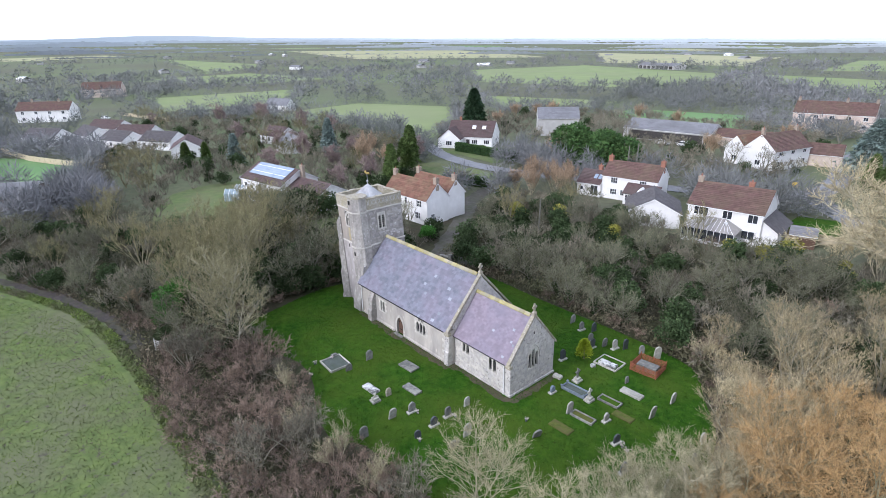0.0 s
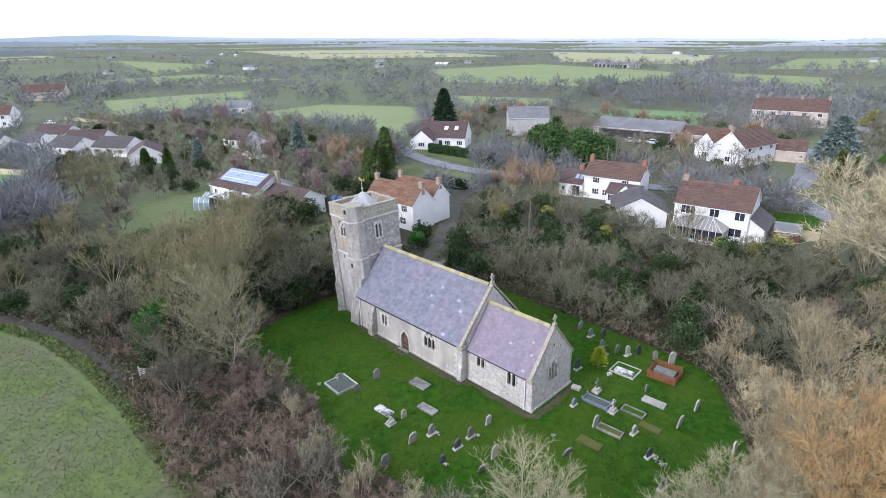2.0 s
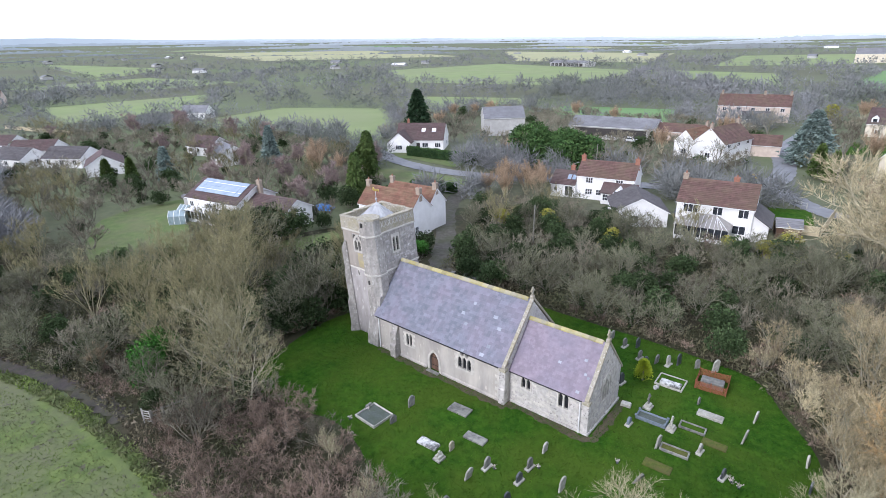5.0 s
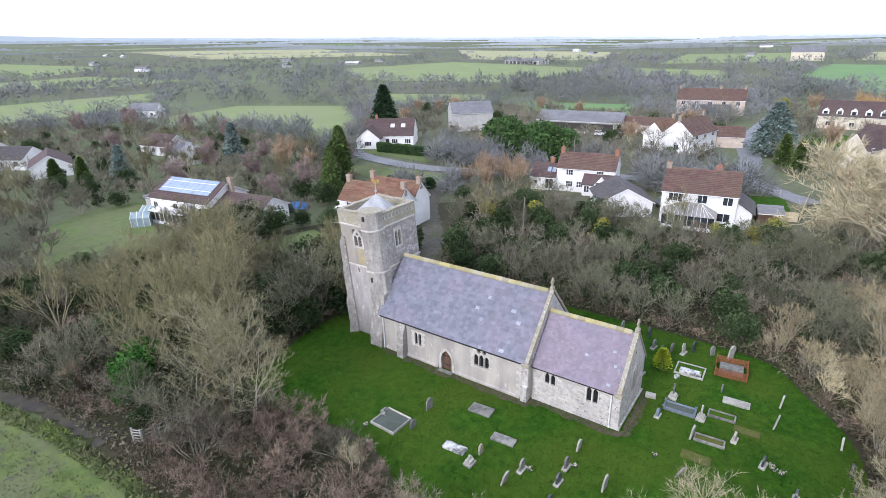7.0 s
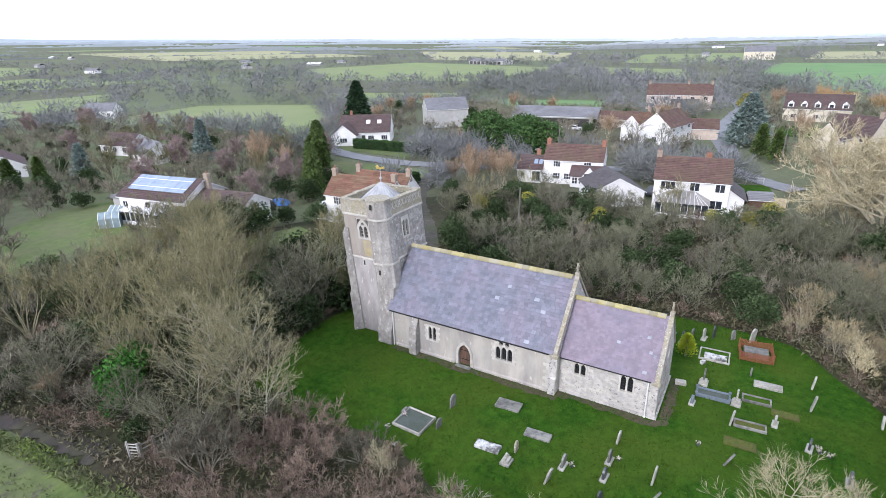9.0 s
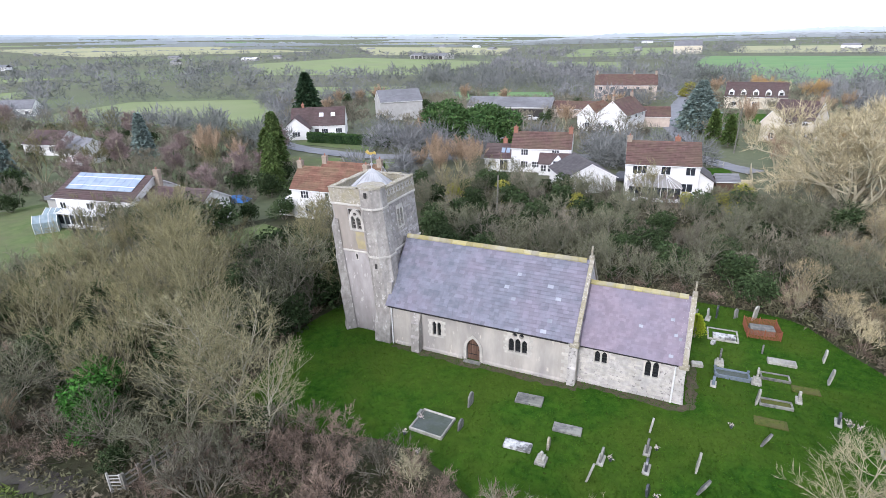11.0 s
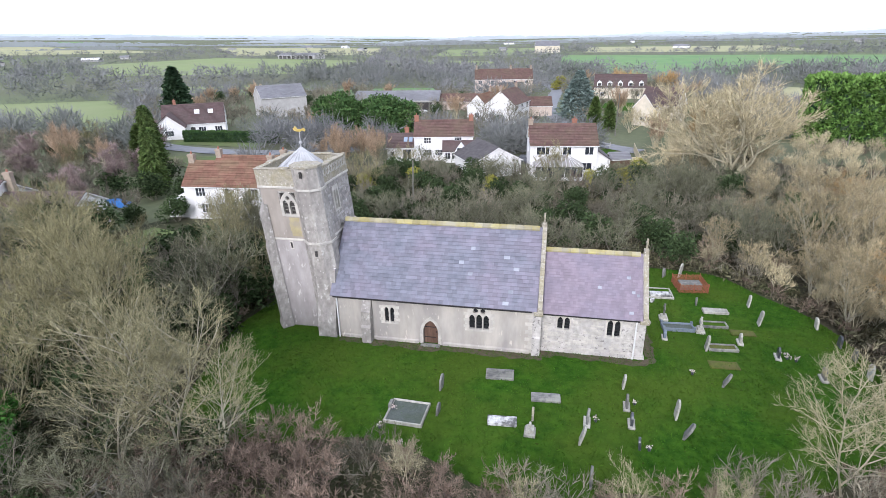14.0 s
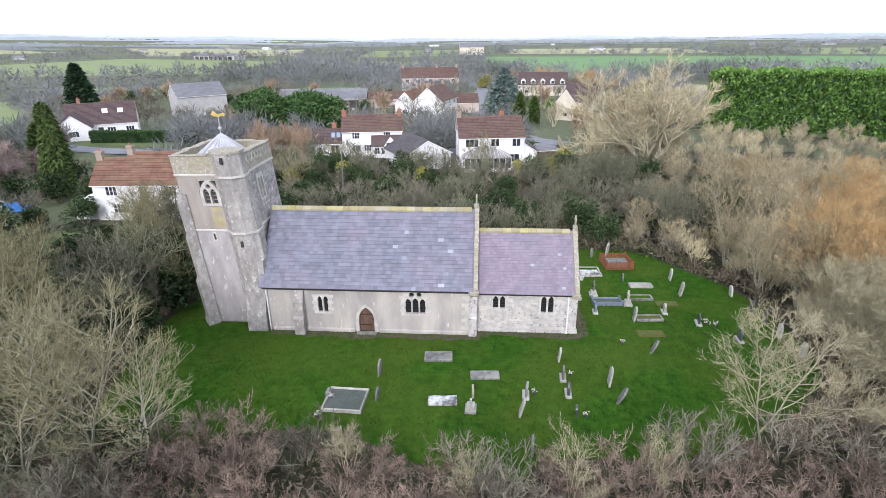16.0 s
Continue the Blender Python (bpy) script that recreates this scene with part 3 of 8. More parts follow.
part("east_gable", prism(bmesh.new(), gable, NX1 - 0.7, NX1 - 0.004, "x"), M["rubble"], church, "rubble stone gable of the nave")
part("west_gable", prism(bmesh.new(), gable, 0.004, 0.6, "x"), M["render_nave"], church)
part("nave_plinth", prism(bmesh.new(), [(-0.10, -0.3), (0.0, -0.3), (0.0, 0.28), (-0.10, 0.2)], 0.3, 6.3, "x"), M["render_nave"], church)
part("nave_plinth", prism(bmesh.new(), [(-0.10, -0.3), (0.0, -0.3), (0.0, 0.28), (-0.10, 0.2)], 8.05, 14.3, "x"), M["render_nave"], church)

stone_window("window", [(3.74, 4.06, 1.55, 2.8), (4.17, 4.49, 1.55, 2.8)], 0.0, "y", rect(3.625, 4.595, 1.425, 2.945))
stone_window("window", [(10.0, 10.42, 1.6, 2.75), (10.51, 10.93, 1.6, 2.8), (11.02, 11.43, 1.6, 2.75)], 0.0, "y", rect(9.885, 11.545, 1.425, 3.395), extra=[circle(10.46, 3.05, 0.19), circle(10.98, 3.05, 0.19)])
for x, z0, z1, w in ((3.56, 1.42, 2.95, 0.14), (4.66, 1.42, 2.95, 0.14), (9.82, 1.42, 3.0, 0.14), (11.61, 1.42, 3.0, 0.14)):
    k = 0
    z = z0
    while z < z1 - 0.1:
        h = 0.25
        ww = w * (1.5 if k % 2 else 0.8)
        part("jamb_stone", new_box(x - ww, x + ww, -0.03, 0.05, z + 0.01, min(z + h, z1) - 0.01), M["ashlar"], church)
        z += h
        k += 1
# door with arched stone surround
outer = lancet(DOOR[0] - 0.24, DOOR[1] + 0.24, -0.2, DOOR[3] + 0.3)
surround = part("door_surround", plate(bmesh.new(), outer, [lancet(DOOR[0], DOOR[1], -0.15, DOOR[3])], -0.05, 0.0 - 0.004), M["ashlar"], church, "pointed dressed-stone door surround")
door = part("door", plate(bmesh.new(), lancet(DOOR[0] + 0.01, DOOR[1] - 0.01, -0.1, DOOR[3] - 0.01), [], 0.22, 0.30), M["door_wood"], church, "brown arched plank door")
for i in range(7):
    x = DOOR[0] + 0.07 + i * 0.137
    top = DOOR[3] - 0.12 - abs(i - 3) ** 1.7 * 0.085
    part("plank", new_box(x, x + 0.125, 0.19, 0.22, -0.05, top), M["door_wood"], door)
for z in (0.45, 1.3):
    part("strap_hinge", new_box(DOOR[0] + 0.05, DOOR[1] - 0.2, 0.175, 0.19, z, z + 0.06), M["iron"], door)
part("door_ring", new_box(DOOR[1] - 0.2, DOOR[1] - 0.12, 0.17, 0.19, 0.9, 1.0), M["iron"], door)
part("door_step", new_box(DOOR[0] - 0.15, DOOR[1] + 0.15, -0.45, -0.06, -0.1, 0.10, bevel=0.02), M["grave_grey"], church, "worn stone door step")
# buttresses
for x0, x1, pr in ((2.1, 2.8, 0.55),):
    prof = [(-pr - 0.15, -0.3), (0, -0.3), (0, 3.35), (-0.12, 3.3), (-pr + 0.1, 2.55), (-pr, 2.5), (-pr, 1.45), (-pr - 0.15, 1.25)]
    part("buttress", prism(bmesh.new(), prof, x0, x1, "x"), M["tower_stone"], church, "stepped grey stone buttress")
prof = [(-0.28, -0.3), (0, -0.3), (0, NE - 0.1), (-0.14, NE - 0.15), (-0.18, 1.5), (-0.28, 1.4)]
part("buttress", prism(bmesh.new(), prof, 14.45, 15.0, "x"), M["rubble"], church, "pale corner buttress of the nave")
for k in range(11):
    w = 0.5 if k % 2 else 0.28
    part("quoin", new_box(14.45 - w, 14.44, -0.035, 0.02, 0.1 + k * 0.3, 0.38 + k * 0.3), M["ashlar"], church)
    part("quoin", new_box(14.996, 15.035, 0.0 - 0.16, 0.02 + w * 0.6, 0.1 + k * 0.3, 0.38 + k * 0.3), M["ashlar"], church)

# chancel walls
part("chancel_south_wall", plate(bmesh.new(), rect(NX1, CX1, -0.3, CE), [rect(16.03, 17.09, 1.72, 2.9), rect(19.37, 20.45, 1.45, 2.95)], CY0, CY0 + 0.7), M["rubble"], church, "pale rubble limestone chancel wall")
part("chancel_north_wall", new_box(NX1, CX1, CY1 - 0.7, CY1, -0.3, CE), M["rubble"], church)
cg = [(CY0 + 0.004, -0.3), (CY1 - 0.004, -0.3), (CY1 - 0.004, CE + 0.2), (CM, CR - 0.05), (CY0 + 0.004, CE + 0.2)]
EW = (2.72, 4.18, 1.62, 3.85)
part("chancel_east_wall", plate(bmesh.new(), cg, [rect(*EW)], CX1 - 0.7, CX1 + 0.004, "x"), M["rubble"], church, "rubble stone east gable wall")
part("chancel_plinth", new_box(15.1, 22.12, CY0 - 0.1, CY0, -0.3, 0.2), M["rubble"], church)
part("chancel_plinth", new_box(22.004, 22.12, CY0, CY1 + 0.1, -0.3, 0.2), M["rubble"], church)
stone_window("window", [(16.14, 16.5, 1.84, 2.82), (16.62, 16.98, 1.84, 2.82)], CY0, "y", rect(16.035, 17.085, 1.725, 2.895))
stone_window("window", [(19.49, 19.86, 1.57, 2.86), (19.98, 20.35, 1.57, 2.86)], CY0, "y", rect(19.375, 20.445, 1.455, 2.945))
stone_window("window", [(2.84, 3.2, 1.75, 3.25), (3.27, 3.63, 1.75, 3.65), (3.70, 4.06, 1.75, 3.25)], CX1, "x", rect(2.725, 4.175, 1.625, 3.845), into=-0.24)
arch = lancet(2.62, 4.28, 2.9, 4.1, 6)[2:]
for (ya, za), (yb, zb) in zip(arch[:-1], arch[1:]):
    part("hood_mould", tube(bmesh.new(), (CX1 + 0.05, ya, za), (CX1 + 0.05, yb, zb), 0.06, 0.06, 5), M["ashlar"], church)
part("slit_window", new_box(CX1 - 0.02, CX1 + 0.012, CM - 0.07, CM + 0.07, 4.9, 5.4), M["louvre"], church)


def slope_frame(x0, y_e, z_e, y_r, z_r):
    d = Vector((0, y_r - y_e, z_r - z_e))
    ln = d.length
    d.normalize()
    return Vector((x0, y_e, z_e)), d, Vector((0, -d.z, d.y)) if d.y > 0 else Vector((0, d.z, -d.y)), ln


def slate_mesh(name, mat, w=1.0, l=0.36, t=0.016):
    return mesh_of(name, box(bmesh.new(), 0, w, 0, l, 0, t), mat)


def lay_slates(roof, x0, x1, y_e, z_e, y_r, z_r, course, wmin, wmax, near, mats, seed, limit=300):
    """Slates in courses on a slope; those in the stretch near are single pieces, the rest is joined."""
    rg = random.Random(seed)
    org, d, nrm, ln = slope_frame(x0, y_e, z_e, y_r, z_r)
    n = int(ln / course)
    course = ln / n
    single = slate_mesh("slate", M[mats[0]])
    pale = slate_mesh("slate", M["slate_pale"])
    vs, fs, count = [], [], 0
    for c in range(n):
        x = x0 - rg.uniform(0, wmin) * (c % 2)
        first = True
        while x < x1:
            w = rg.uniform(wmin, wmax)
            a, b = max(x, x0), min(x + w, x1)
            x += w
            if b - a < 0.06:
                continue
            lift = rg.uniform(0.0, 0.012)
            tilt = math.atan2(0.03 + lift, course * 1.35) * 0.9
            dd = (d * math.cos(tilt) - nrm * math.sin(tilt)).normalized()
            nn = dd.cross(Vector((1, 0, 0))) * -1
            base = org + d * (c * course - 0.03) + nrm * (0.05 + lift)
            base.x = a + 0.004
            m = Matrix(((b - a - 0.008, dd.x, nn.x, base.x), (0, dd.y, nn.y, base.y), (0, dd.z, nn.z, base.z), (0, 0, 0, 1)))
            is_pale = rg.random() < mats[2]
            if near(a, c / n) and count < limit:
                ob = new("slate", pale if is_pale else single)
                ob.parent = roof
                ob.matrix_basis = m
                count += 1
            else:
                k = len(vs)
                for p in ((0, 0, 0), (1, 0, 0), (1, course * 1.35, 0), (0, course * 1.35, 0), (0, 0, 0.016), (1, 0, 0.016), (1, course * 1.35, 0.016), (0, course * 1.35, 0.016)):
                    vs.append(tuple(m @ Vector(p)))
                fs += [(k + 3, k + 2, k + 1, k), (k + 4, k + 5, k + 6, k + 7), (k, k + 1, k + 5, k + 4), (k + 1, k + 2, k + 6, k + 5), (k + 2, k + 3, k + 7, k + 6), (k + 3, k, k + 4, k + 7)]
    me = bpy.data.meshes.new("slate_field")
    me.from_pydata(vs, [], fs)
    me.materials.append(M[mats[1]])
    ob = part("slate_field", me, None, roof, "further courses of the same slates")
    ob["kind"] = "stuff"


def gable_roof(x0, x1, y0, y1, ze, zr, th=0.1):
    ym = (y0 + y1) / 2
    pts = [(y0, ze), (ym, zr), (y1, ze), (y1, ze - th), (ym, zr - th * 1.4), (y0, ze - th)]
    return prism(bmesh.new(), pts, x0, x1, "x")


nave_roof = part("nave_roof", gable_roof(-0.35, 14.72, -0.22, 8.22, NE - 0.12, NR - 0.08), M["slate_mauve"], church, "steep blue-grey slate nave roof")
chancel_roof = part("chancel_roof", gable_roof(14.9, 21.7, CY0 - 0.18, CY1 + 0.18, CE - 0.08, CR - 0.08), M["slate_mauve"], church, "steep mauve slate chancel roof")
# ridges, copings, crosses
for k in range(25):
    x = -0.3 + k * 0.594
    part("ridge_tile", prism(bmesh.new(), [(3.78, NR - 0.2), (4.0, NR + 0.03), (4.22, NR - 0.2), (4.22, NR - 0.1), (4.0, NR + 0.11), (3.78, NR - 0.1)], x, x + 0.58, "x"), M["lichen_yellow"], church, "")
for k in range(11):
    x = 15.02 + k * 0.594
    part("ridge_tile", prism(bmesh.new(), [(CM - 0.2, CR - 0.2), (CM, CR + 0.02), (CM + 0.2, CR - 0.2), (CM + 0.2, CR - 0.1), (CM, CR + 0.1), (CM - 0.2, CR - 0.1)], x, x + 0.58, "x"), M["lichen_yellow"], church, "")


def coping(x0, x1, y0, z0, y1, z1, n):
    """Coping stones up one side of a gable."""
    for i in range(n):
        a, b = i / n, (i + 1) / n - 0.006
        ya, za, yb, zb = y0 + (y1 - y0) * a, z0 + (z1 - z0) * a, y0 + (y1 - y0) * b, z0 + (z1 - z0) * b
        bm = prism(bmesh.new(), [(ya, za - 0.16), (yb, zb - 0.16), (yb, zb + 0.10), (ya, za + 0.10)], x0, x1, "x")
        part("coping_stone", bm, M["lichen_stone"], church)


coping(14.76, 15.06, -0.3, NE - 0.05, 4.0, NR + 0.15, 11)
coping(14.76, 15.06, 8.3, NE - 0.05, 4.0, NR + 0.15, 11)
coping(21.74, 22.06, CY0 - 0.24, CE + 0.02, CM, CR + 0.15, 9)
coping(21.74, 22.06, CY1 + 0.24, CE + 0.02, CM, CR + 0.15, 9)
part("kneeler", new_box(14.5, 15.14, -0.34, 0.1, NE - 0.45, NE - 0.12, bevel=0.04), M["lichen_stone"], church)
part("kneeler", new_box(21.55, 22.16, CY0 - 0.28, CY0 + 0.12, CE - 0.35, CE - 0.04, bevel=0.04), M["lichen_stone"], church)
for x, y, z in ((14.86, 4.0, NR + 0.1), (21.9, CM, CR + 0.1)):
    bm = bmesh.new()
    box(bm, x - 0.16, x + 0.16, y - 0.18, y + 0.18, z - 0.05, z + 0.26, bevel=0.03)
    box(bm, x - 0.06, x + 0.06, y - 0.07, y + 0.07, z + 0.26, z + 1.0)
    box(bm, x - 0.055, x + 0.055, y - 0.26, y + 0.26, z + 0.62, z + 0.76)
    tube(bm, (x - 0.05, y, z + 0.69), (x + 0.05, y, z + 0.69), 0.19, 0.19, 10)
    part("gable_cross", bm, M["lichen_stone"], church, "small weathered stone gable cross")
# gutters and pipes
part("gutter", tube(bmesh.new(), (-0.1, -0.27, NE - 0.2), (14.4, -0.27, NE - 0.2), 0.055, 0.055), M["iron"], church)
part("gutter", tube(bmesh.new(), (15.1, CY0 - 0.22, CE - 0.14), (21.5, CY0 - 0.22, CE - 0.14), 0.05, 0.05), M["iron"], church)
part("downpipe", tube(bmesh.new(), (21.35, CY0 - 0.12, 0.0), (21.35, CY0 - 0.12, CE - 0.15), 0.055, 0.055), M["white_pipe"], church, "white painted downpipe")
part("downpipe", tube(bmesh.new(), (0.12, -0.12, 0.0), (0.12, -0.12, NE - 0.2), 0.055, 0.055), M["white_pipe"], church, "white painted downpipe")

# tower: slightly battered, leaning a little to the west
TX0, TX1, TY0, TY1 = -4.8, -0.28, 0.95, 6.65
LEAN, SHIFT = 0.095, 0.37


def lean(bm, k=LEAN):
    for v in bm.verts:
        v.co.x += SHIFT - k * max(v.co.z, 0)
    return bm


TH = 12.3
tower = part("tower", lean(plate(bmesh.new(), [(TX0, -0.3), (TX1, -0.3), (TX1, 11.45), (TX0, 11.45)], [rect(-3.3, -2.13, 9.02, 10.82)], TY0, TY0 + 0.7)), M["tower_stone"], church, "weathered grey stone tower wall")
part("tower_wall", lean(plate(bmesh.new(), [(TY0 + 0.7, -0.3), (TY1 - 0.7, -0.3), (TY1 - 0.7, 11.45), (TY0 + 0.7, 11.45)], [rect(3.2, 4.3, 8.8, 10.75)], TX1 - 0.7, TX1, "x")), M["tower_stone"], church, "weathered grey stone tower wall")
part("tower_wall", lean(new_box(TX0, TX1, TY1 - 0.7, TY1, -0.3, 11.45)), M["tower_stone"], church)
part("tower_wall", lean(new_box(TX0, TX0 + 0.7, TY0 + 0.7, TY1 - 0.7, -0.3, 11.45)), M["tower_stone"], church)
OFF = SHIFT - LEAN * 10 + 0.33
OFE = SHIFT - LEAN * 9.8
before = set(bpy.data.objects)
stone_window("window", [(-3.5 + OFF, -3.1 + OFF, 9.22, 10.27), (-2.98 + OFF, -2.58 + OFF, 9.22, 10.27)], TY0, "y", lancet(-3.72 + OFF, -2.36 + OFF, 9.04, 10.92), extra=[circle(-3.04 + OFF, 10.44, 0.15)], glass="louvre", bars=0.14, depth=0.2)
stone_window("window", [(3.34, 3.70, 8.95, 10.45), (3.80, 4.16, 8.95, 10.45)], TX1 + OFE, "x", rect(3.205, 4.295, 8.805, 10.745), into=-0.24, glass="louvre", bars=0.12)
for ob in set(bpy.data.objects) - before:
    for v in ob.data.vertices:
        v.co.x -= LEAN * (v.co.z - 9.9)
for z, h in ((7.2, 0.16), (11.12, 0.18)):
    bm = bmesh.new()
    for x0, x1, y0, y1 in ((TX0 - 0.09, TX1 + 0.09, TY0 - 0.09, TY0 + 0.05), (TX0 - 0.09, TX1 + 0.09, TY1 - 0.05, TY1 + 0.09), (TX0 - 0.09, TX0 + 0.05, TY0 + 0.05, TY1 - 0.05), (TX1 - 0.05, TX1 + 0.09, TY0 + 0.05, TY1 - 0.05)):
        box(bm, x0, x1, y0, y1, z, z + h, bevel=0.03)
    part("string_course", lean(bm), M["ashlar"], church, "moulded stone string course")
part("slit_window", lean(new_box(-3.3, -3.05, TY0 - 0.045, TY0 + 0.2, 6.5, 7.15)), M["ashlar"], church)
part("slit_window", lean(new_box(-3.24, -3.10, TY0 - 0.06, TY0 + 0.1, 6.6, 7.05)), M["louvre"], church, "narrow dark slit window")
# parapet
for x0, x1, y0, y1 in ((TX0 - 0.05, TX1 + 0.05, TY0 - 0.05, TY0 + 0.32), (TX0 - 0.05, TX1 + 0.05, TY1 - 0.32, TY1 + 0.05), (TX0 - 0.05, TX0 + 0.32, TY0 + 0.32, TY1 - 0.32), (TX1 - 0.32, TX1 + 0.05, TY0 + 0.32, TY1 - 0.32)):
    part("parapet", lean(new_box(x0, x1, y0, y1, 11.3, 12.48)), M["lichen_stone"], church, "lichened stone parapet")
rg = random.Random(4)
for side in range(4):
    L0, L1 = (TX0 - 0.1, TX1 + 0.1) if side < 2 else (TY0 + 0.35, TY1 - 0.35)
    a = L0
    while a < L1 - 0.1:
        b = min(a + rg.uniform(0.55, 0.85), L1)
        z1 = 12.59 + rg.uniform(-0.05, 0.05)
        if side == 0:
            bm = new_box(a + 0.01, b - 0.01, TY0 - 0.11, TY0 + 0.38, 12.48, z1, bevel=0.03)
        elif side == 1:
            bm = new_box(a + 0.01, b - 0.01, TY1 - 0.38, TY1 + 0.11, 12.48, z1, bevel=0.03)
        elif side == 2:
            bm = new_box(TX0 - 0.11, TX0 + 0.38, a + 0.01, b - 0.01, 12.48, z1, bevel=0.03)
        else:
            bm = new_box(TX1 - 0.38, TX1 + 0.11, a + 0.01, b - 0.01, 12.48, z1, bevel=0.03)
        part("coping_stone", lean(bm), M["lichen_stone"], church)
        a = b
# tracery panels carved on the east parapet
for k in range(9):
    y = 2.2 + k * 0.5
    bm = bmesh.new()
    for s in (-1, 1):
        prism(bm, [(y - s * 0.2, 11.78), (y - s * 0.12, 11.78), (y + s * 0.2, 12.36), (y + s * 0.12, 12.36)], TX1 + 0.052, TX1 + 0.10, "x")
    part("tracery_panel", lean(bm), M["ashlar"], church, "carved lozenge tracery panel")
    # thin dark plate stands in for the shade of the piercing
    part("tracery_recess", lean(new_box(TX1 + 0.04, TX1 + 0.056, y - 0.08, y + 0.08, 11.92, 12.22)), M["louvre"], church)
# lead roof and low spire
part("tower_roof", lean(new_box(TX0 + 0.3, TX1 - 0.3, TY0 + 0.3, TY1 - 0.3, 11.3, 11.72)), M["lead_dark"], church, "flat dark lead tower roof")
bm = bmesh.new()
sx, sy, n = -3.24, 3.75, 8
tip = bm.verts.new((sx, sy, 13.62))
rings = []
for r, z in ((0.1, 13.5), (1.0, 12.75), (2.05, 11.95)):
    rings.append([bm.verts.new((sx + r * math.cos((i + 0.5) / n * 2 * math.pi), sy + r * math.sin((i + 0.5) / n * 2 * math.pi), z)) for i in range(n)])
for i in range(n):
    j = (i + 1) % n
    bm.faces.new((tip, rings[0][i], rings[0][j]))
    for a, b in ((0, 1), (1, 2)):
        bm.faces.new((rings[a][i], rings[b][i], rings[b][j], rings[a][j]))
bmesh.ops.recalc_face_normals(bm, faces=bm.faces[:])
spire = part("spire", bm, M["lead"], church, "low octagonal lead-covered spire")
for i in range(24):
    a = (i + 0.5) / 24 * 2 * math.pi
    q = 1.0 if i % 3 == 0 else 0.94
    part("lead_roll", tube(bmesh.new(), (sx + 0.12 * math.cos(a), sy + 0.12 * math.sin(a), 13.5), (sx + 2.02 * q * math.cos(a), sy + 2.02 * q * math.sin(a), 11.98), 0.03, 0.045, 5), M["lead"], spire)
bm = tube(bmesh.new(), (sx, sy, 13.5), (sx, sy, 14.75), 0.045, 0.03)
bmesh.ops.create_uvsphere(bm, u_segments=8, v_segments=6, radius=0.13, matrix=Matrix.Translation((sx, sy, 13.9)))
vane = part("weathervane_rod", bm, M["lead"], church)
cock = [(-0.42, 14.8), (-0.3, 14.72), (0.05, 14.68), (0.25, 14.78), (0.45, 14.72), (0.5, 14.86), (0.36, 14.98), (0.18, 14.9), (-0.12, 14.88), (-0.26, 15.05), (-0.36, 15.06), (-0.42, 14.95), (-0.5, 14.9)]
part("weathercock", prism(bmesh.new(), [(sx + u, z) for u, z in cock], sy - 0.03, sy + 0.03, "y"), M["gold"], vane, "gilded weathercock")
# stair turret at the south-east corner
bm = bmesh.new()
tcx, tcy = -1.02, 1.35
levels = ((-0.3, 1.28), (2.6, 1.25), (5.6, 1.16), (7.4, 1.14), (11.3, 1.08), (12.76, 1.06))
prev = None
for z, r in levels:
    ring = [bm.verts.new((tcx + r * math.cos((i + 0.5) / 8 * 2 * math.pi), tcy + r * math.sin((i + 0.5) / 8 * 2 * math.pi), z)) for i in range(8)]
    if prev:
        for i in range(8):
            bm.faces.new((prev[i], prev[(i + 1) % 8], ring[(i + 1) % 8], ring[i]))
    prev = ring
bm.faces.new(prev)
turret = part("stair_turret", lean(bm), M["tower_stone"], church, "octagonal stone stair turret")
for z, r in ((7.2, 1.24), (11.12, 1.18), (12.72, 1.14)):
    bm = bmesh.new()
    prism(bm, [(tcx + r * math.cos((i + 0.5) / 8 * 2 * math.pi), tcy + r * math.sin((i + 0.5) / 8 * 2 * math.pi)) for i in range(8)], z, z + 0.15, "z")
    part("turret_moulding", lean(bm), M["lichen_stone"] if z > 12 else M["ashlar"], turret)
for i, z in ((5, 12.1), (5, 6.3), (6, 2.6)):
    a = i / 8 * 2 * math.pi + math.pi / 4
    px, py = tcx + 1.04 * math.cos(a) + SHIFT - LEAN * z, tcy + 1.04 * math.sin(a)
    bm = new_box(-0.05, 0.05, -0.09, 0.09, z, z + 0.42)
    bmesh.ops.transform(bm, matrix=pose(px + 0.05 * math.cos(a), py + 0.05 * math.sin(a), 0, 0, 0, math.degrees(a)), verts=bm.verts[:])
    part("slit_window", bm, M["louvre"], turret)
# smooth old render over the south face, with a lichen streak beneath the belfry window
part("render_panel", lean(plate(bmesh.new(), [(TX0 + 0.12, 0.05), (-1.8, 0.05), (-1.8, 7.19), (TX0 + 0.12, 7.19)], [rect(-3.31, -3.04, 6.49, 7.16)], TY0 - 0.03, TY0 - 0.002)), M["tower_render_low"], church, "pinkish-grey smooth render on the lower tower")
part("render_panel", lean(plate(bmesh.new(), [(TX0 + 0.12, 7.37), (-1.8, 7.37), (-1.8, 11.11), (TX0 + 0.12, 11.11)], [rect(-3.41, -2.01, 9.02, 10.94)], TY0 - 0.03, TY0 - 0.002)), M["tower_render"], church, "brown-grey smooth render on the upper tower")
rg = random.Random(12)
left = [(-2.95 + rg.uniform(-0.06, 0.06), 8.98 - k * 0.16) for k in range(10)]
right = [(-2.16 + rg.uniform(-0.05, 0.05), 8.98 - k * 0.16) for k in range(10)]
part("lichen_streak", lean(prism(bmesh.new(), left + right[::-1], TY0 - 0.036, TY0 - 0.031, "y")), M["lichen_streak"], church, "ochre lichen streak down the render")
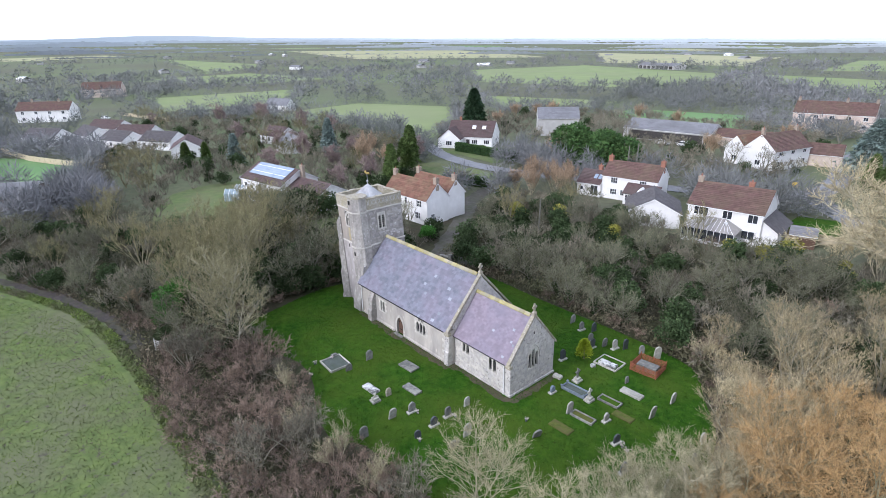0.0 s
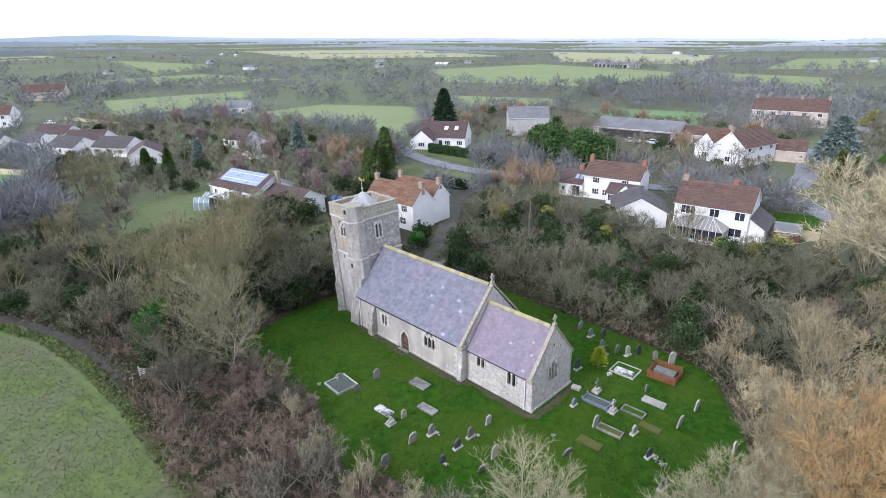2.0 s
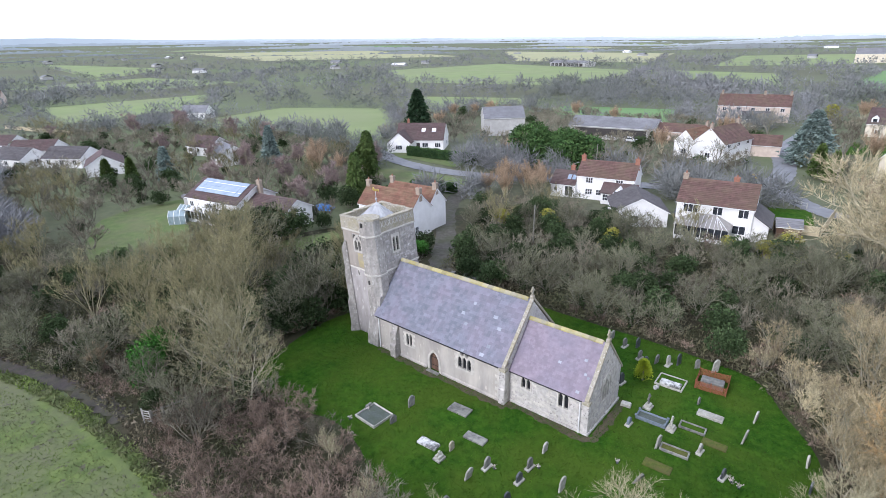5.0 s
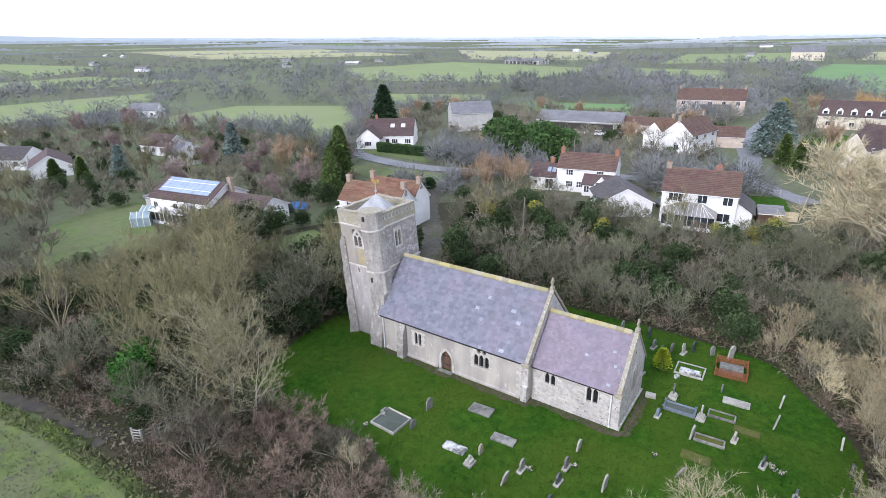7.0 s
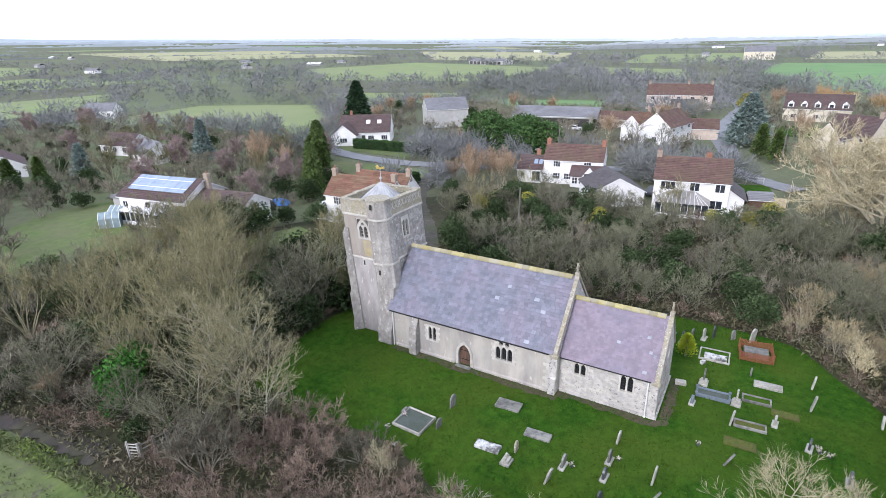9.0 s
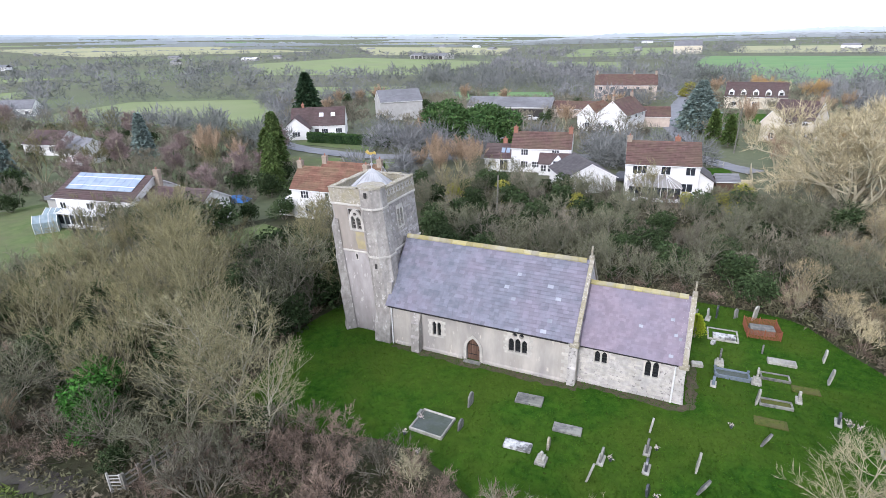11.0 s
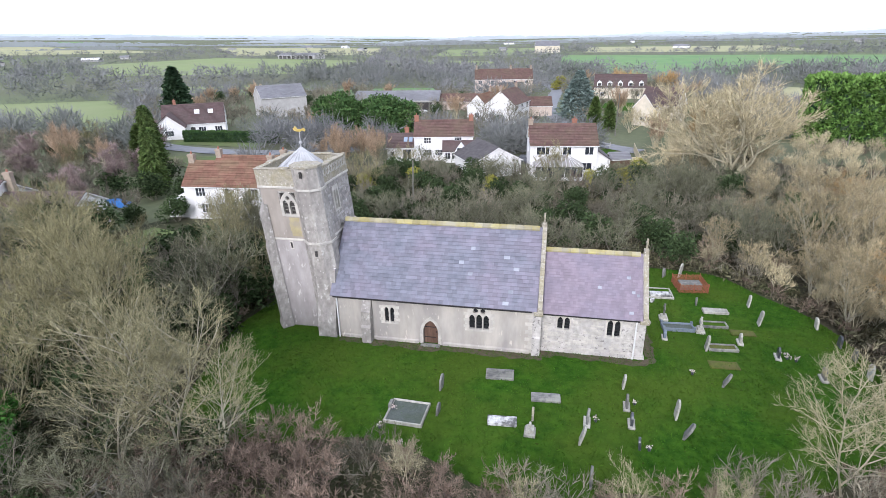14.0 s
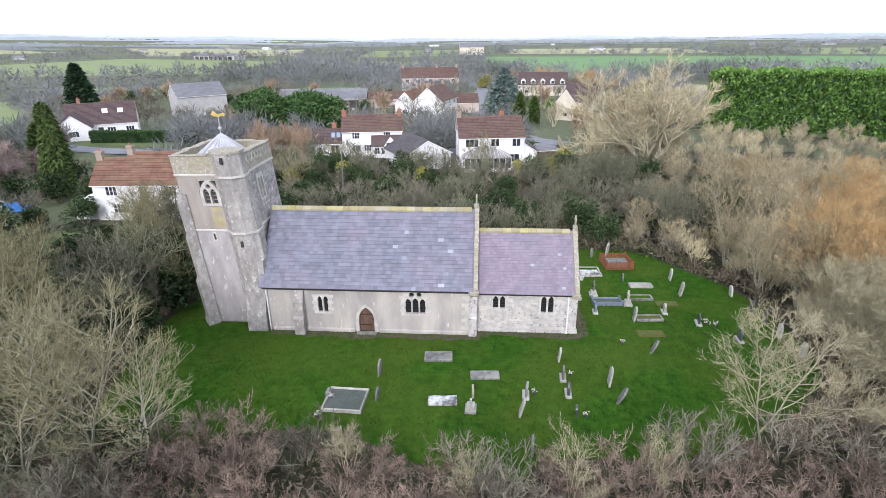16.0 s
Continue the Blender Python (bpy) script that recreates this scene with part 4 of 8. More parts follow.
# spreading foot of the turret against the nave
prof = [(-0.35, -0.3), (1.5, -0.3), (1.5, 5.4), (0.5, 5.2), (0.1, 2.6), (-0.25, 1.2)]
part("turret_foot", prism(bmesh.new(), prof, -1.5, -0.06, "x"), M["tower_stone"], church, "battered rubble foot of the turret")
# diagonal stepped buttress on the south-west corner
for sxn, ang in ((TX0, 225), (TX0, 135)):
    yy = TY0 if ang == 225 else TY1
    prof = [(-0.2, -0.3), (0.72, -0.3), (0.72, 0.4), (0.6, 0.7), (0.6, 3.3), (0.42, 3.8), (0.42, 6.6), (0.32, 7.0), (0.32, 9.2), (0.0, 9.9), (-0.2, 9.9)]
    bm = prism(bmesh.new(), prof, -0.36, 0.36, "y")
    bmesh.ops.transform(bm, matrix=pose(sxn, yy, 0, 0, 0, ang), verts=bm.verts[:])
    part("buttress", lean(bm), M["tower_stone"], church, "stepped diagonal tower buttress")


# ---- houses ----
def tiled_slope(bm, x0, x1, y_e, z_e, y_r, z_r, course=0.34, piece=1.1, th=0.06, rg=None):
    """Overlapping tile courses on a slope, in pieces."""
    d = Vector((0, y_r - y_e, z_r - z_e))
    ln = d.length
    d.normalize()
    nrm = Vector((0, -d.z, d.y)) if d.y > 0 else Vector((0, d.z, -d.y))
    n = max(2, int(ln / course))
    for c in range(n):
        a0 = Vector((0, y_e, z_e)) + d * (ln * c / n)
        a1 = Vector((0, y_e, z_e)) + d * (ln * (c + 1) / n + 0.03)
        m = max(1, int((x1 - x0) / piece))
        for k in range(m):
            xa, xb = x0 + (x1 - x0) * k / m, x0 + (x1 - x0) * (k + 1) / m
            lo0, lo1 = a0 + nrm * (0.03 + th), a1 + nrm * 0.03
            p = [(xa, a0.y, a0.z), (xb, a0.y, a0.z), (xb, a1.y, a1.z), (xa, a1.y, a1.z), (xa, lo0.y, lo0.z), (xb, lo0.y, lo0.z), (xb, lo1.y, lo1.z), (xa, lo1.y, lo1.z)]
            v = [bm.verts.new(q) for q in p]
            for f in ((4, 5, 6, 7), (0, 1, 5, 4), (1, 2, 6, 5), (3, 0, 4, 7)):
                bm.faces.new([v[i] for i in f])


def roof_parts(parent, x0, x1, y0, y1, ze, zr, roof_mat, over=0.25, label=""):
    ym = (y0 + y1) / 2
    s = (zr - ze) / (ym - y0)
    ov = 0.3
    core = gable_roof(x0 - over, x1 + over, y0 - ov, y1 + ov, ze - ov * s, zr, 0.12)
    roof = part("roof", core, M["white_frame"], parent, label)
    for sgn in (-1, 1):
        bm = bmesh.new()
        tiled_slope(bm, x0 - over, x1 + over, (y0 - ov) if sgn < 0 else (y1 + ov), ze - ov * s, ym, zr)
        bmesh.ops.recalc_face_normals(bm, faces=bm.faces[:])
        part("roof_tiles", bm, M[roof_mat], roof)
    rb = bmesh.new()
    prism(rb, [(ym - 0.16, zr - 0.02), (ym, zr + 0.14), (ym + 0.16, zr - 0.02)], x0 - over, x1 + over, "x")
    part("ridge", rb, M[roof_mat], roof)
    return roof


def walls(parent, x0, x1, y0, y1, ze, zr, mat, label=""):
    ym = (y0 + y1) / 2
    return part("wall", prism(bmesh.new(), [(y0, -0.1), (y1, -0.1), (y1, ze), (ym, zr - 0.13), (y0, ze)], x0, x1, "x"), M[mat], parent, label)


def house_window(parent, u, z, w, h, face, at, bars=2, rows=2, name="window"):
    """face: 's','n' (wall y = at) or 'e','w' (wall x = at). Frame stands proud; the pane is set back in it."""
    s = -1 if face in "sw" else 1
    fr, gl = bmesh.new(), bmesh.new()

    def bx(bm, u0, u1, z0, z1, d0, d1):
        a, b = sorted((at + s * d0, at + s * d1))
        if face in "sn":
            box(bm, u0, u1, a, b, z0, z1)
        else:
            box(bm, a, b, u0, u1, z0, z1)
    t = 0.07
    bx(fr, u - w / 2, u + w / 2, z - t, z, 0.0, 0.07)
    bx(fr, u - w / 2, u + w / 2, z + h, z + h + t, 0.0, 0.07)
    for i in range(bars + 1):
        x = u - w / 2 + w * i / bars
        bx(fr, x - t / 2, x + t / 2, z, z + h, 0.0, 0.065)
    for i in range(1, rows):
        bx(fr, u - w / 2, u + w / 2, z + h * i / rows - 0.02, z + h * i / rows + 0.02, 0.0, 0.06)
    bx(gl, u - w / 2 + 0.02, u + w / 2 - 0.02, z + 0.01, z + h - 0.01, 0.004, 0.025)
    win = part(name, fr, M["white_frame"], parent)
    part("pane", gl, M["house_glass"], win)
    return win


def chimney(parent, x, y, z0, z1, mat="stone_chim", w=0.75, d=0.6, pots=1):
    bm = new_box(x - w / 2, x + w / 2, y - d / 2, y + d / 2, z0, z1)
    box(bm, x - w / 2 - 0.06, x + w / 2 + 0.06, y - d / 2 - 0.06, y + d / 2 + 0.06, z1 - 0.22, z1 - 0.08)
    ch = part("chimney", bm, M[mat], parent)
    for k in range(pots):
        xx = x + (k - (pots - 1) / 2) * 0.32
        part("chimney_pot", tube(bmesh.new(), (xx, y, z1), (xx, y, z1 + 0.32), 0.13, 0.1, 8), M["brick"], ch)
    return ch


# white house with a red-brown roof and a conservatory
h = thing("house", "white rendered two-storey house with red-brown tiled roof", "house", pose(16.2, 56.2, 0, 0, 0, 7))
walls(h, -5.2, 5.2, -3.9, 3.9, 4.95, 7.55, "white_wall")
roof_parts(h, -5.2, 5.2, -3.9, 3.9, 4.95, 7.55, "tile_red", 0.15, "red-brown pantile roof")
chimney(h, -5.0, 0, 5.5, 8.4)
chimney(h, 2.0, 0.6, 6.6, 8.3, "brick")
for x, w in ((-3.2, 2.0), (0.5, 1.3), (3.9, 1.3)):
    house_window(h, x, 3.4, w, 1.15, "s", -3.9, 3 if w > 1.5 else 2, 1)
house_window(h, 3.6, 0.9, 1.7, 1.2, "s", -3.9, 2, 1)
house_window(h, 0, 3.2, 0.5, 0.6, "w", -5.2, 1, 1)
# conservatory: hipped translucent roof on white glazed walls
cons = part("conservatory", new_box(-4.6, 2.6, -7.2, -3.92, 0, 0.6), M["white_wall"], h, "conservatory with a ribbed translucent hipped roof")
bm = bmesh.new()
a = [bm.verts.new(p) for p in ((-4.8, -7.4, 2.2), (2.8, -7.4, 2.2), (2.8, -3.94, 2.2), (-4.8, -3.94, 2.2), (-2.6, -4.6, 3.35), (0.6, -4.6, 3.35), (0.6, -3.94, 3.35), (-2.6, -3.94, 3.35))]
for f in ((0, 1, 5, 4), (1, 2, 6, 5), (3, 0, 4, 7), (4, 5, 6, 7), (3, 2, 1, 0)):
    bm.faces.new([a[i] for i in f])
part("conservatory_roof", bm, M["conserv"], cons)
for k in range(13):
    x = -4.7 + k * 0.6
    xt = max(-2.6, min(0.6, x))
    part("glazing_bar", tube(bmesh.new(), (x, -7.4, 2.24), (xt, -4.6, 3.4), 0.03, 0.03, 4), M["white_frame"], cons)
for k in range(9):
    part("glazing_post", new_box(-4.6 + k * 0.9 - 0.04, -4.6 + k * 0.9 + 0.04, -7.2, -7.12, 0.6, 2.2), M["white_frame"], cons)
part("pane", new_box(-4.55, 2.55, -7.14, -7.1, 0.6, 2.2), M["house_glass"], cons)
lean_to = part("side_extension", prism(bmesh.new(), [(5.204, -0.1), (7.3, -0.1), (7.3, 2.5), (5.204, 3.9)], -3.6, 3.4, "y"), M["white_wall"], h)
bm = bmesh.new()
v = [bm.verts.new(p) for p in ((5.21, -3.9, 4.05), (7.7, -3.9, 2.4), (7.7, 3.7, 2.4), (5.21, 3.7, 4.05), (5.21, -3.9, 3.92), (7.7, -3.9, 2.27), (7.7, 3.7, 2.27), (5.21, 3.7, 3.92))]
for f in ((0, 1, 2, 3), (7, 6, 5, 4), (0, 4, 5, 1), (1, 5, 6, 2), (2, 6, 7, 3)):
    bm.faces.new([v[i] for i in f])
part("side_roof", bm, M["tile_dark"], h)
part("downpipe", tube(bmesh.new(), (5.1, -3.98, 0), (5.1, -3.98, 4.7), 0.06, 0.06), M["white_frame"], h)
# garden shed east of it
sh = thing("garden_shed", "brown timber garden shed with grey felt roof", "shed", pose(25.6, 58.5, 0, 0, 0, 15))
walls(sh, -1.6, 1.6, -1.3, 1.3, 2.0, 2.7, "door_wood")
roof_parts(sh, -1.6, 1.6, -1.3, 1.3, 2.0, 2.7, "tile_grey", 0.15)

# white cottage with wings and a garage
h = thing("house", "white rendered cottage with brown tiled roof and red chimneys", "house", pose(-4.8, 64.0, 0, 0, 0, 9))
walls(h, -5.3, 5.3, -2.7, 2.7, 4.5, 6.75, "white_wall")
roof_parts(h, -5.3, 5.3, -2.7, 2.7, 4.5, 6.75, "tile_red", 0.1, "brown pantile roof")
chimney(h, -4.95, 0, 5.5, 7.7, "brick")
chimney(h, 4.95, 0, 5.5, 7.7, "brick")
for x, z in ((-2.9, 3.1), (2.6, 3.1), (-2.9, 0.9), (-0.9, 0.9)):
    house_window(h, x, z, 1.25, 1.0, "s", -2.7, 3, 2)
porch = part("porch", new_box(0.0, 5.9, -4.9, -2.704, 0, 2.1), M["white_wall"], h)
bm = prism(bmesh.new(), [(-5.2, 2.0), (-2.72, 3.5), (-2.72, 3.62), (-5.2, 2.12)], -0.2, 6.1, "x")
part("porch_roof", bm, M["tile_brown"], h)
bm = prism(bmesh.new(), [(2.0, 2.0), (4.4, 2.0), (3.2, 3.5)], -5.5, -4.0, "y")
part("porch_gable", bm, M["white_frame"], h)
part("pane", new_box(2.5, 3.9, -5.53, -5.5, 2.1, 2.7), M["house_glass"], h)
for x in (0.8, 2.0, 3.2, 4.4):
    house_window(h, x, 0.7, 0.9, 1.1, "s", -4.9, 2, 2)
wing = part("west_wing", prism(bmesh.new(), [(-3.2, -0.1), (2.0, -0.1), (2.0, 2.6), (-0.6, 4.4), (-3.2, 2.6)], -10.2, -5.304, "x"), M["white_wall"], h)
wr = roof_parts(h, -10.2, -5.4, -3.2, 2.0, 2.6, 4.55, "tile_brown", 0.1)
chimney(h, -6.8, -0.3, 4.0, 5.6, "brick")
for x in (-6.9, -6.0):
    bm = prism(bmesh.new(), [(-2.4, 3.32), (-1.5, 3.98), (-1.5, 4.06), (-2.4, 3.4)], x - 0.33, x + 0.33, "x")
    part("rooflight", bm, M["solar"], wr)
house_window(h, -6.6, 0.3, 1.5, 1.8, "s", -3.2, 2, 1, "french_window")
house_window(h, -9.2, 1.0, 0.6, 0.7, "s", -3.2, 1, 1)
g = thing("garage", "white rendered garage with dark tiled gable roof", "garage", pose(4.4, 54.5, 0, 0, 0, 120))
walls(g, -4.3, 4.3, -4.1, 4.1, 2.45, 4.5, "white_wall")
roof_parts(g, -4.3, 4.3, -4.1, 4.1, 2.45, 4.6, "tile_dark", 0.2, "dark tiled roof with white verges")
house_window(g, 1.0, 0.5, 1.4, 1.2, "w", -4.3, 2, 1)

# bungalow with rooflights
h = thing("bungalow", "white bungalow with brown tiled roof and rooflights", "house", pose(-70.4, 84.4, 0, 0, 0, 31))
walls(h, -7.0, 6.6, -4.8, 4.8, 3.0, 6.85, "white_wall")
rr = roof_parts(h, -7.0, 6.6, -4.8, 4.8, 3.0, 6.85, "tile_brown", 0.15, "brown tiled roof")
for x in (0.6, 3.6):
    part("rooflight", prism(bmesh.new(), [(-2.6, 4.86), (-1.7, 5.58), (-1.7, 5.72), (-2.6, 5.0)], x - 0.55, x + 0.55, "x"), M["white_frame"], rr, "white-framed rooflight")
chimney(h, -4.2, 0.2, 6.3, 7.9, "brick", 0.6)
bm = prism(bmesh.new(), [(-8.6, -0.1), (-2.0, -0.1), (-2.0, 2.7), (-5.3, 5.4), (-8.6, 2.7)], -8.6, -4.4, "y")
part("wing_wall", bm, M["white_wall"], h)
for sgn in (-1, 1):
    bm = bmesh.new()
    e = -5.3 + sgn * 3.6
    v = [bm.verts.new(p) for p in ((e, -8.9, 2.5), (-5.3, -8.9, 5.5), (-5.3, -0.9, 5.5), (e, -3.5, 2.5), (e, -8.9, 2.62), (-5.3, -8.9, 5.64), (-5.3, -0.9, 5.64), (e, -3.5, 2.62))]
    for f in ((3, 2, 1, 0), (4, 5, 6, 7), (0, 1, 5, 4), (1, 2, 6, 5), (2, 3, 7, 6), (3, 0, 4, 7)):
        bm.faces.new([v[i] for i in f])
    bmesh.ops.recalc_face_normals(bm, faces=bm.faces[:])
    part("wing_roof", bm, M["tile_brown"], h)
house_window(h, -5.3, 0.9, 1.8, 1.1, "s", -8.6, 3, 1)
for x in (1.4, 5.0):
    house_window(h, x, 0.9, 1.6, 1.1, "s", -4.8, 3, 1)
part("front_door", new_box(-1.1, -0.1, -4.86, -4.8, 0, 2.1), M["louvre"], h)
house_window(h, 0.5, 0.9, 1.2, 1.1, "e", 6.6, 2, 1)

# cottage with two parallel ranges, beside the tower
h = thing("cottage", "white cottage of two parallel ranges with old pantile roofs", "house", pose(-24.4, 26.6, 0, 0, 0, 3))
walls(h, -5.6, 5.6, -2.4, 2.4, 4.5, 6.85, "white_wall")
roof_parts(h, -5.6, 5.6, -2.4, 2.4, 4.5, 6.85, "tile_old", 0.1, "mossy old red pantile roof")
part("rear_range", prism(bmesh.new(), [(2.404, -0.1), (6.8, -0.1), (6.8, 4.3), (4.6, 6.5), (2.404, 4.3)], -4.6, 5.2, "x"), M["white_wall"], h)
roof_parts(h, -4.6, 5.2, 2.45, 6.8, 4.3, 6.6, "tile_old", 0.1)
for x, y, z in ((-5.3, 0, 7.75), (5.3, 0, 7.75), (-4.3, 4.6, 7.5), (4.9, 4.6, 7.5)):
    chimney(h, x, y, 5.6, z, "stone_chim")
for x, z in ((-3.4, 3.0), (0.2, 3.0), (3.6, 3.0), (-2.9, 0.9), (3.2, 0.9)):
    house_window(h, x, z, 1.3 if x != 0.2 else 0.6, 1.05, "s", -2.4, 3 if x != 0.2 else 1, 2)
house_window(h, -1.2, 0.8, 0.8, 1.0, "e", 5.6, 2, 2)
part("west_lean_to", prism(bmesh.new(), [(-8.6, -0.1), (-5.604, -0.1), (-5.604, 2.9), (-8.6, 2.1)], -2.0, 2.2, "y"), M["white_wall"], h)

# bungalow with solar panels: a taller block and a lower east wing
h = thing("bungalow", "white bungalow with brown roof and blue-grey solar panels", "house", pose(-54.6, 15.2, 0, 0, 0, 10))
walls(h, -6.4, 6.6, -4.4, 4.4, 3.9, 6.2, "white_wall")
rr = roof_parts(h, -6.4, 6.6, -4.4, 4.4, 3.9, 6.2, "tile_brown", 0.4, "brown tiled roof")
SL = 2.3 / 4.4
for i in range(9):
    for j in range(2):
        y0, y1 = -3.1 + j * 1.53, -3.1 + j * 1.53 + 1.48
        z0, z1 = 3.9 + (4.4 + y0) * SL + 0.16, 3.9 + (4.4 + y1) * SL + 0.16
        panel = part("solar_panel", prism(bmesh.new(), [(y0, z0), (y1, z1), (y1, z1 + 0.05), (y0, z0 + 0.05)], -5.6 + i * 1.27, -5.6 + i * 1.27 + 1.23, "x"), M["solar"], rr)
        ym, zm = (y0 + y1) / 2, (z0 + z1) / 2
        part("panel_rail", prism(bmesh.new(), [(ym - 0.03, zm + 0.03), (ym + 0.03, zm + 0.06), (ym + 0.03, zm + 0.08), (ym - 0.03, zm + 0.05)], -5.6 + i * 1.27, -5.6 + i * 1.27 + 1.23, "x"), M["white_frame"], panel)
chimney(h, 7.2, 0.6, 4.0, 7.1, "stone_chim", 0.8)
house_window(h, -5.2, 2.2, 1.0, 0.9, "s", -4.4, 2, 1)
for x in (-0.5, 3.5):
    house_window(h, x, 2.4, 1.1, 0.8, "s", -4.4, 2, 1)
house_window(h, 0.5, 1.0, 1.1, 1.0, "w", -6.4, 2, 1)
cons = part("conservatory", new_box(-4.6, 3.4, -6.2, -4.404, 0, 0.6), M["white_frame"], h, "white glazed lean-to conservatory")
part("conservatory_roof", prism(bmesh.new(), [(-6.4, 2.05), (-4.41, 2.3), (-4.41, 2.38), (-6.4, 2.13)], -4.8, 3.6, "x"), M["white_frame"], cons)
for k in range(9):
    part("glazing_post", new_box(-4.6 + k * 0.98, -4.44 + k * 0.98, -6.2, -6.06, 0.6, 2.05), M["white_frame"], cons)
part("pane", new_box(-4.5, 3.3, -6.14, -6.1, 0.6, 2.05), M["house_glass"], cons)
part("east_wing", prism(bmesh.new(), [(-3.4, -0.1), (3.4, -0.1), (3.4, 3.0), (0, 4.7), (-3.4, 3.0)], 6.604, 16.2, "x"), M["white_wall"], h)
roof_parts(h, 6.65, 16.2, -3.4, 3.4, 3.0, 4.75, "tile_brown", 0.25, "brown tiled roof of the lower wing")
house_window(h, -0.8, 1.0, 1.2, 1.0, "e", 16.2, 2, 1)
house_window(h, 11.0, 1.0, 1.3, 1.0, "s", -3.4, 2, 1)
part("outbuilding", prism(bmesh.new(), [(-2.4, -0.1), (2.4, -0.1), (2.4, 2.6), (-2.4, 3.0)], -10.6, -6.9, "x"), M["grey_block"], h)
part("outbuilding_roof", prism(bmesh.new(), [(-2.6, 2.62), (2.6, 2.62), (2.6, 2.75), (-2.6, 3.15)], -10.8, -6.8, "x"), M["tile_grey"], h)
for i, (x, y, w) in enumerate(((-60.4, 9.4, 2.4), (-58.2, 6.8, 2.8))):
    gh = thing("greenhouse", "small pale glazed garden greenhouse", "greenhouse", pose(x, y, 0, 0, 0, 20 + 30 * i), "garden greenhouses")
    part("glazing", prism(bmesh.new(), [(-1.1, 0), (1.1, 0), (1.1, 1.5), (0, 2.3), (-1.1, 1.5)], -w / 2, w / 2, "x"), M["greenhouse"], gh)
    for k in range(4):
        xx = -w / 2 + w * k / 3
        part("rib", prism(bmesh.new(), [(-1.13, 0), (-1.05, 0), (-1.05, 1.48), (0, 2.24), (1.05, 1.48), (1.05, 0), (1.13, 0), (1.13, 1.53), (0, 2.36), (-1.13, 1.53)], xx - 0.03, xx + 0.03, "x"), M["white_frame"], gh)

# farm buildings and further houses
def plain_house(name, label, cat, x, y, ang, ln, dp, ze, zr, wall, roof, chims=(), wins=0, storeys=2, dormers=0):
    hh = thing(name, label, cat, pose(x, y, 0, 0, 0, ang))
    walls(hh, -ln / 2, ln / 2, -dp / 2, dp / 2, ze, zr, wall)
    r = roof_parts(hh, -ln / 2, ln / 2, -dp / 2, dp / 2, ze, zr, roof, 0.15)
    for cx in chims:
        chimney(hh, cx * ln / 2, 0, zr - 0.6, zr + 1.1, "stone_chim")
    for k in range(wins):
        for s in range(storeys):
            house_window(hh, -ln / 2 + ln * (k + 0.5) / wins, 0.9 + s * 2.5, 1.2, 1.1, "s", -dp / 2, 2, 1)
    if wins:
        house_window(hh, 0, 0.9, 1.2, 1.1, "e", ln / 2, 2, 1)
        house_window(hh, 0, 0.9, 1.2, 1.1, "w", -ln / 2, 2, 1)
    for k in range(dormers):
        cx = -ln / 2 + ln * (k + 0.5) / dormers
        d = part("dormer", prism(bmesh.new(), [(cx - 0.8, ze), (cx + 0.8, ze), (cx + 0.8, ze + 1.3), (cx, ze + 2.0), (cx - 0.8, ze + 1.3)], -dp / 2 + 0.2, -0.4, "y"), M["white_frame"], hh)
        part("pane", new_box(cx - 0.5, cx + 0.5, -dp / 2 + 0.16, -dp / 2 + 0.2, ze + 0.35, ze + 1.2), M["house_glass"], d)
    return hh


b = plain_house("barn", "pale blockwork barn with grey sheet roof", "barn", -65, 117, 43, 13, 9, 5.6, 8.5, "grey_block", "tile_grey")
# thin dark plates on the barn walls imitate the shaded inside of open bays
part("open_bay", new_box(6.48, 6.56, -3.4, 3.4, 0, 4.6), M["louvre"], b)
b = plain_house("barn", "long low grey-roofed farm shed", "barn", -33, 132, 5, 26, 11, 3.2, 5.4, "grey_block", "tile_grey")
part("open_bay", new_box(-11, 11, -5.56, -5.48, 0.2, 2.6), M["louvre"], b)
b = plain_house("barn", "low farm range with red tiled roof", "barn", -13, 134, 3, 14, 6, 2.6, 4.4, "pink_wall", "tile_red")
plain_house("farmhouse", "pale rendered farmhouse with red-brown tiled roof", "house", 2.6, 113, 76, 13, 7.5, 4.6, 7.8, "white_wall", "tile_red", (-0.95, 0.9), 3)
plain_house("farmhouse", "lower gabled range of a pale farmhouse", "house", -4.0, 114, 76, 10, 5.5, 3.9, 6.6, "white_wall", "tile_old", (0.9,), 2)
plain_house("outhouse", "stone outhouse with red tiled roof", "outhouse", 7.5, 122, 10, 12, 6, 2.8, 4.8, "pink_wall", "tile_red")
plain_house("house", "long stone house with red tiled roof", "house", -6, 186, 8, 22, 8, 5.2, 8.6, "pink_wall", "tile_red", (-0.95, 0.25, 0.95), 5)
plain_house("outhouse", "dark-roofed outhouse beside a stone house", "outhouse", -2, 172, 20, 9, 6, 2.6, 4.6, "cream_wall", "tile_dark")
plain_house("house", "cream dormer house with brown roof and white dormers", "house", 36, 168, -3, 17, 8, 3.8, 7.6, "cream_wall", "tile_brown", (), 3, 1, 5)
plain_house("house", "cream stone house with steep grey roof", "house", 41, 112, -30, 9, 7, 4.6, 8.2, "cream_wall", "tile_brown", (0.9,), 3)
plain_house("house", "cream stone house with gabled front", "house", 37.5, 108.5, 60, 8, 5, 4.4, 7.4, "cream_wall", "tile_brown", (), 2)
plain_house("house", "distant white country house", "house", 0, 640, 5, 28, 14, 8, 13, "cream_wall", "tile_grey", (-0.6, 0.6), 6)
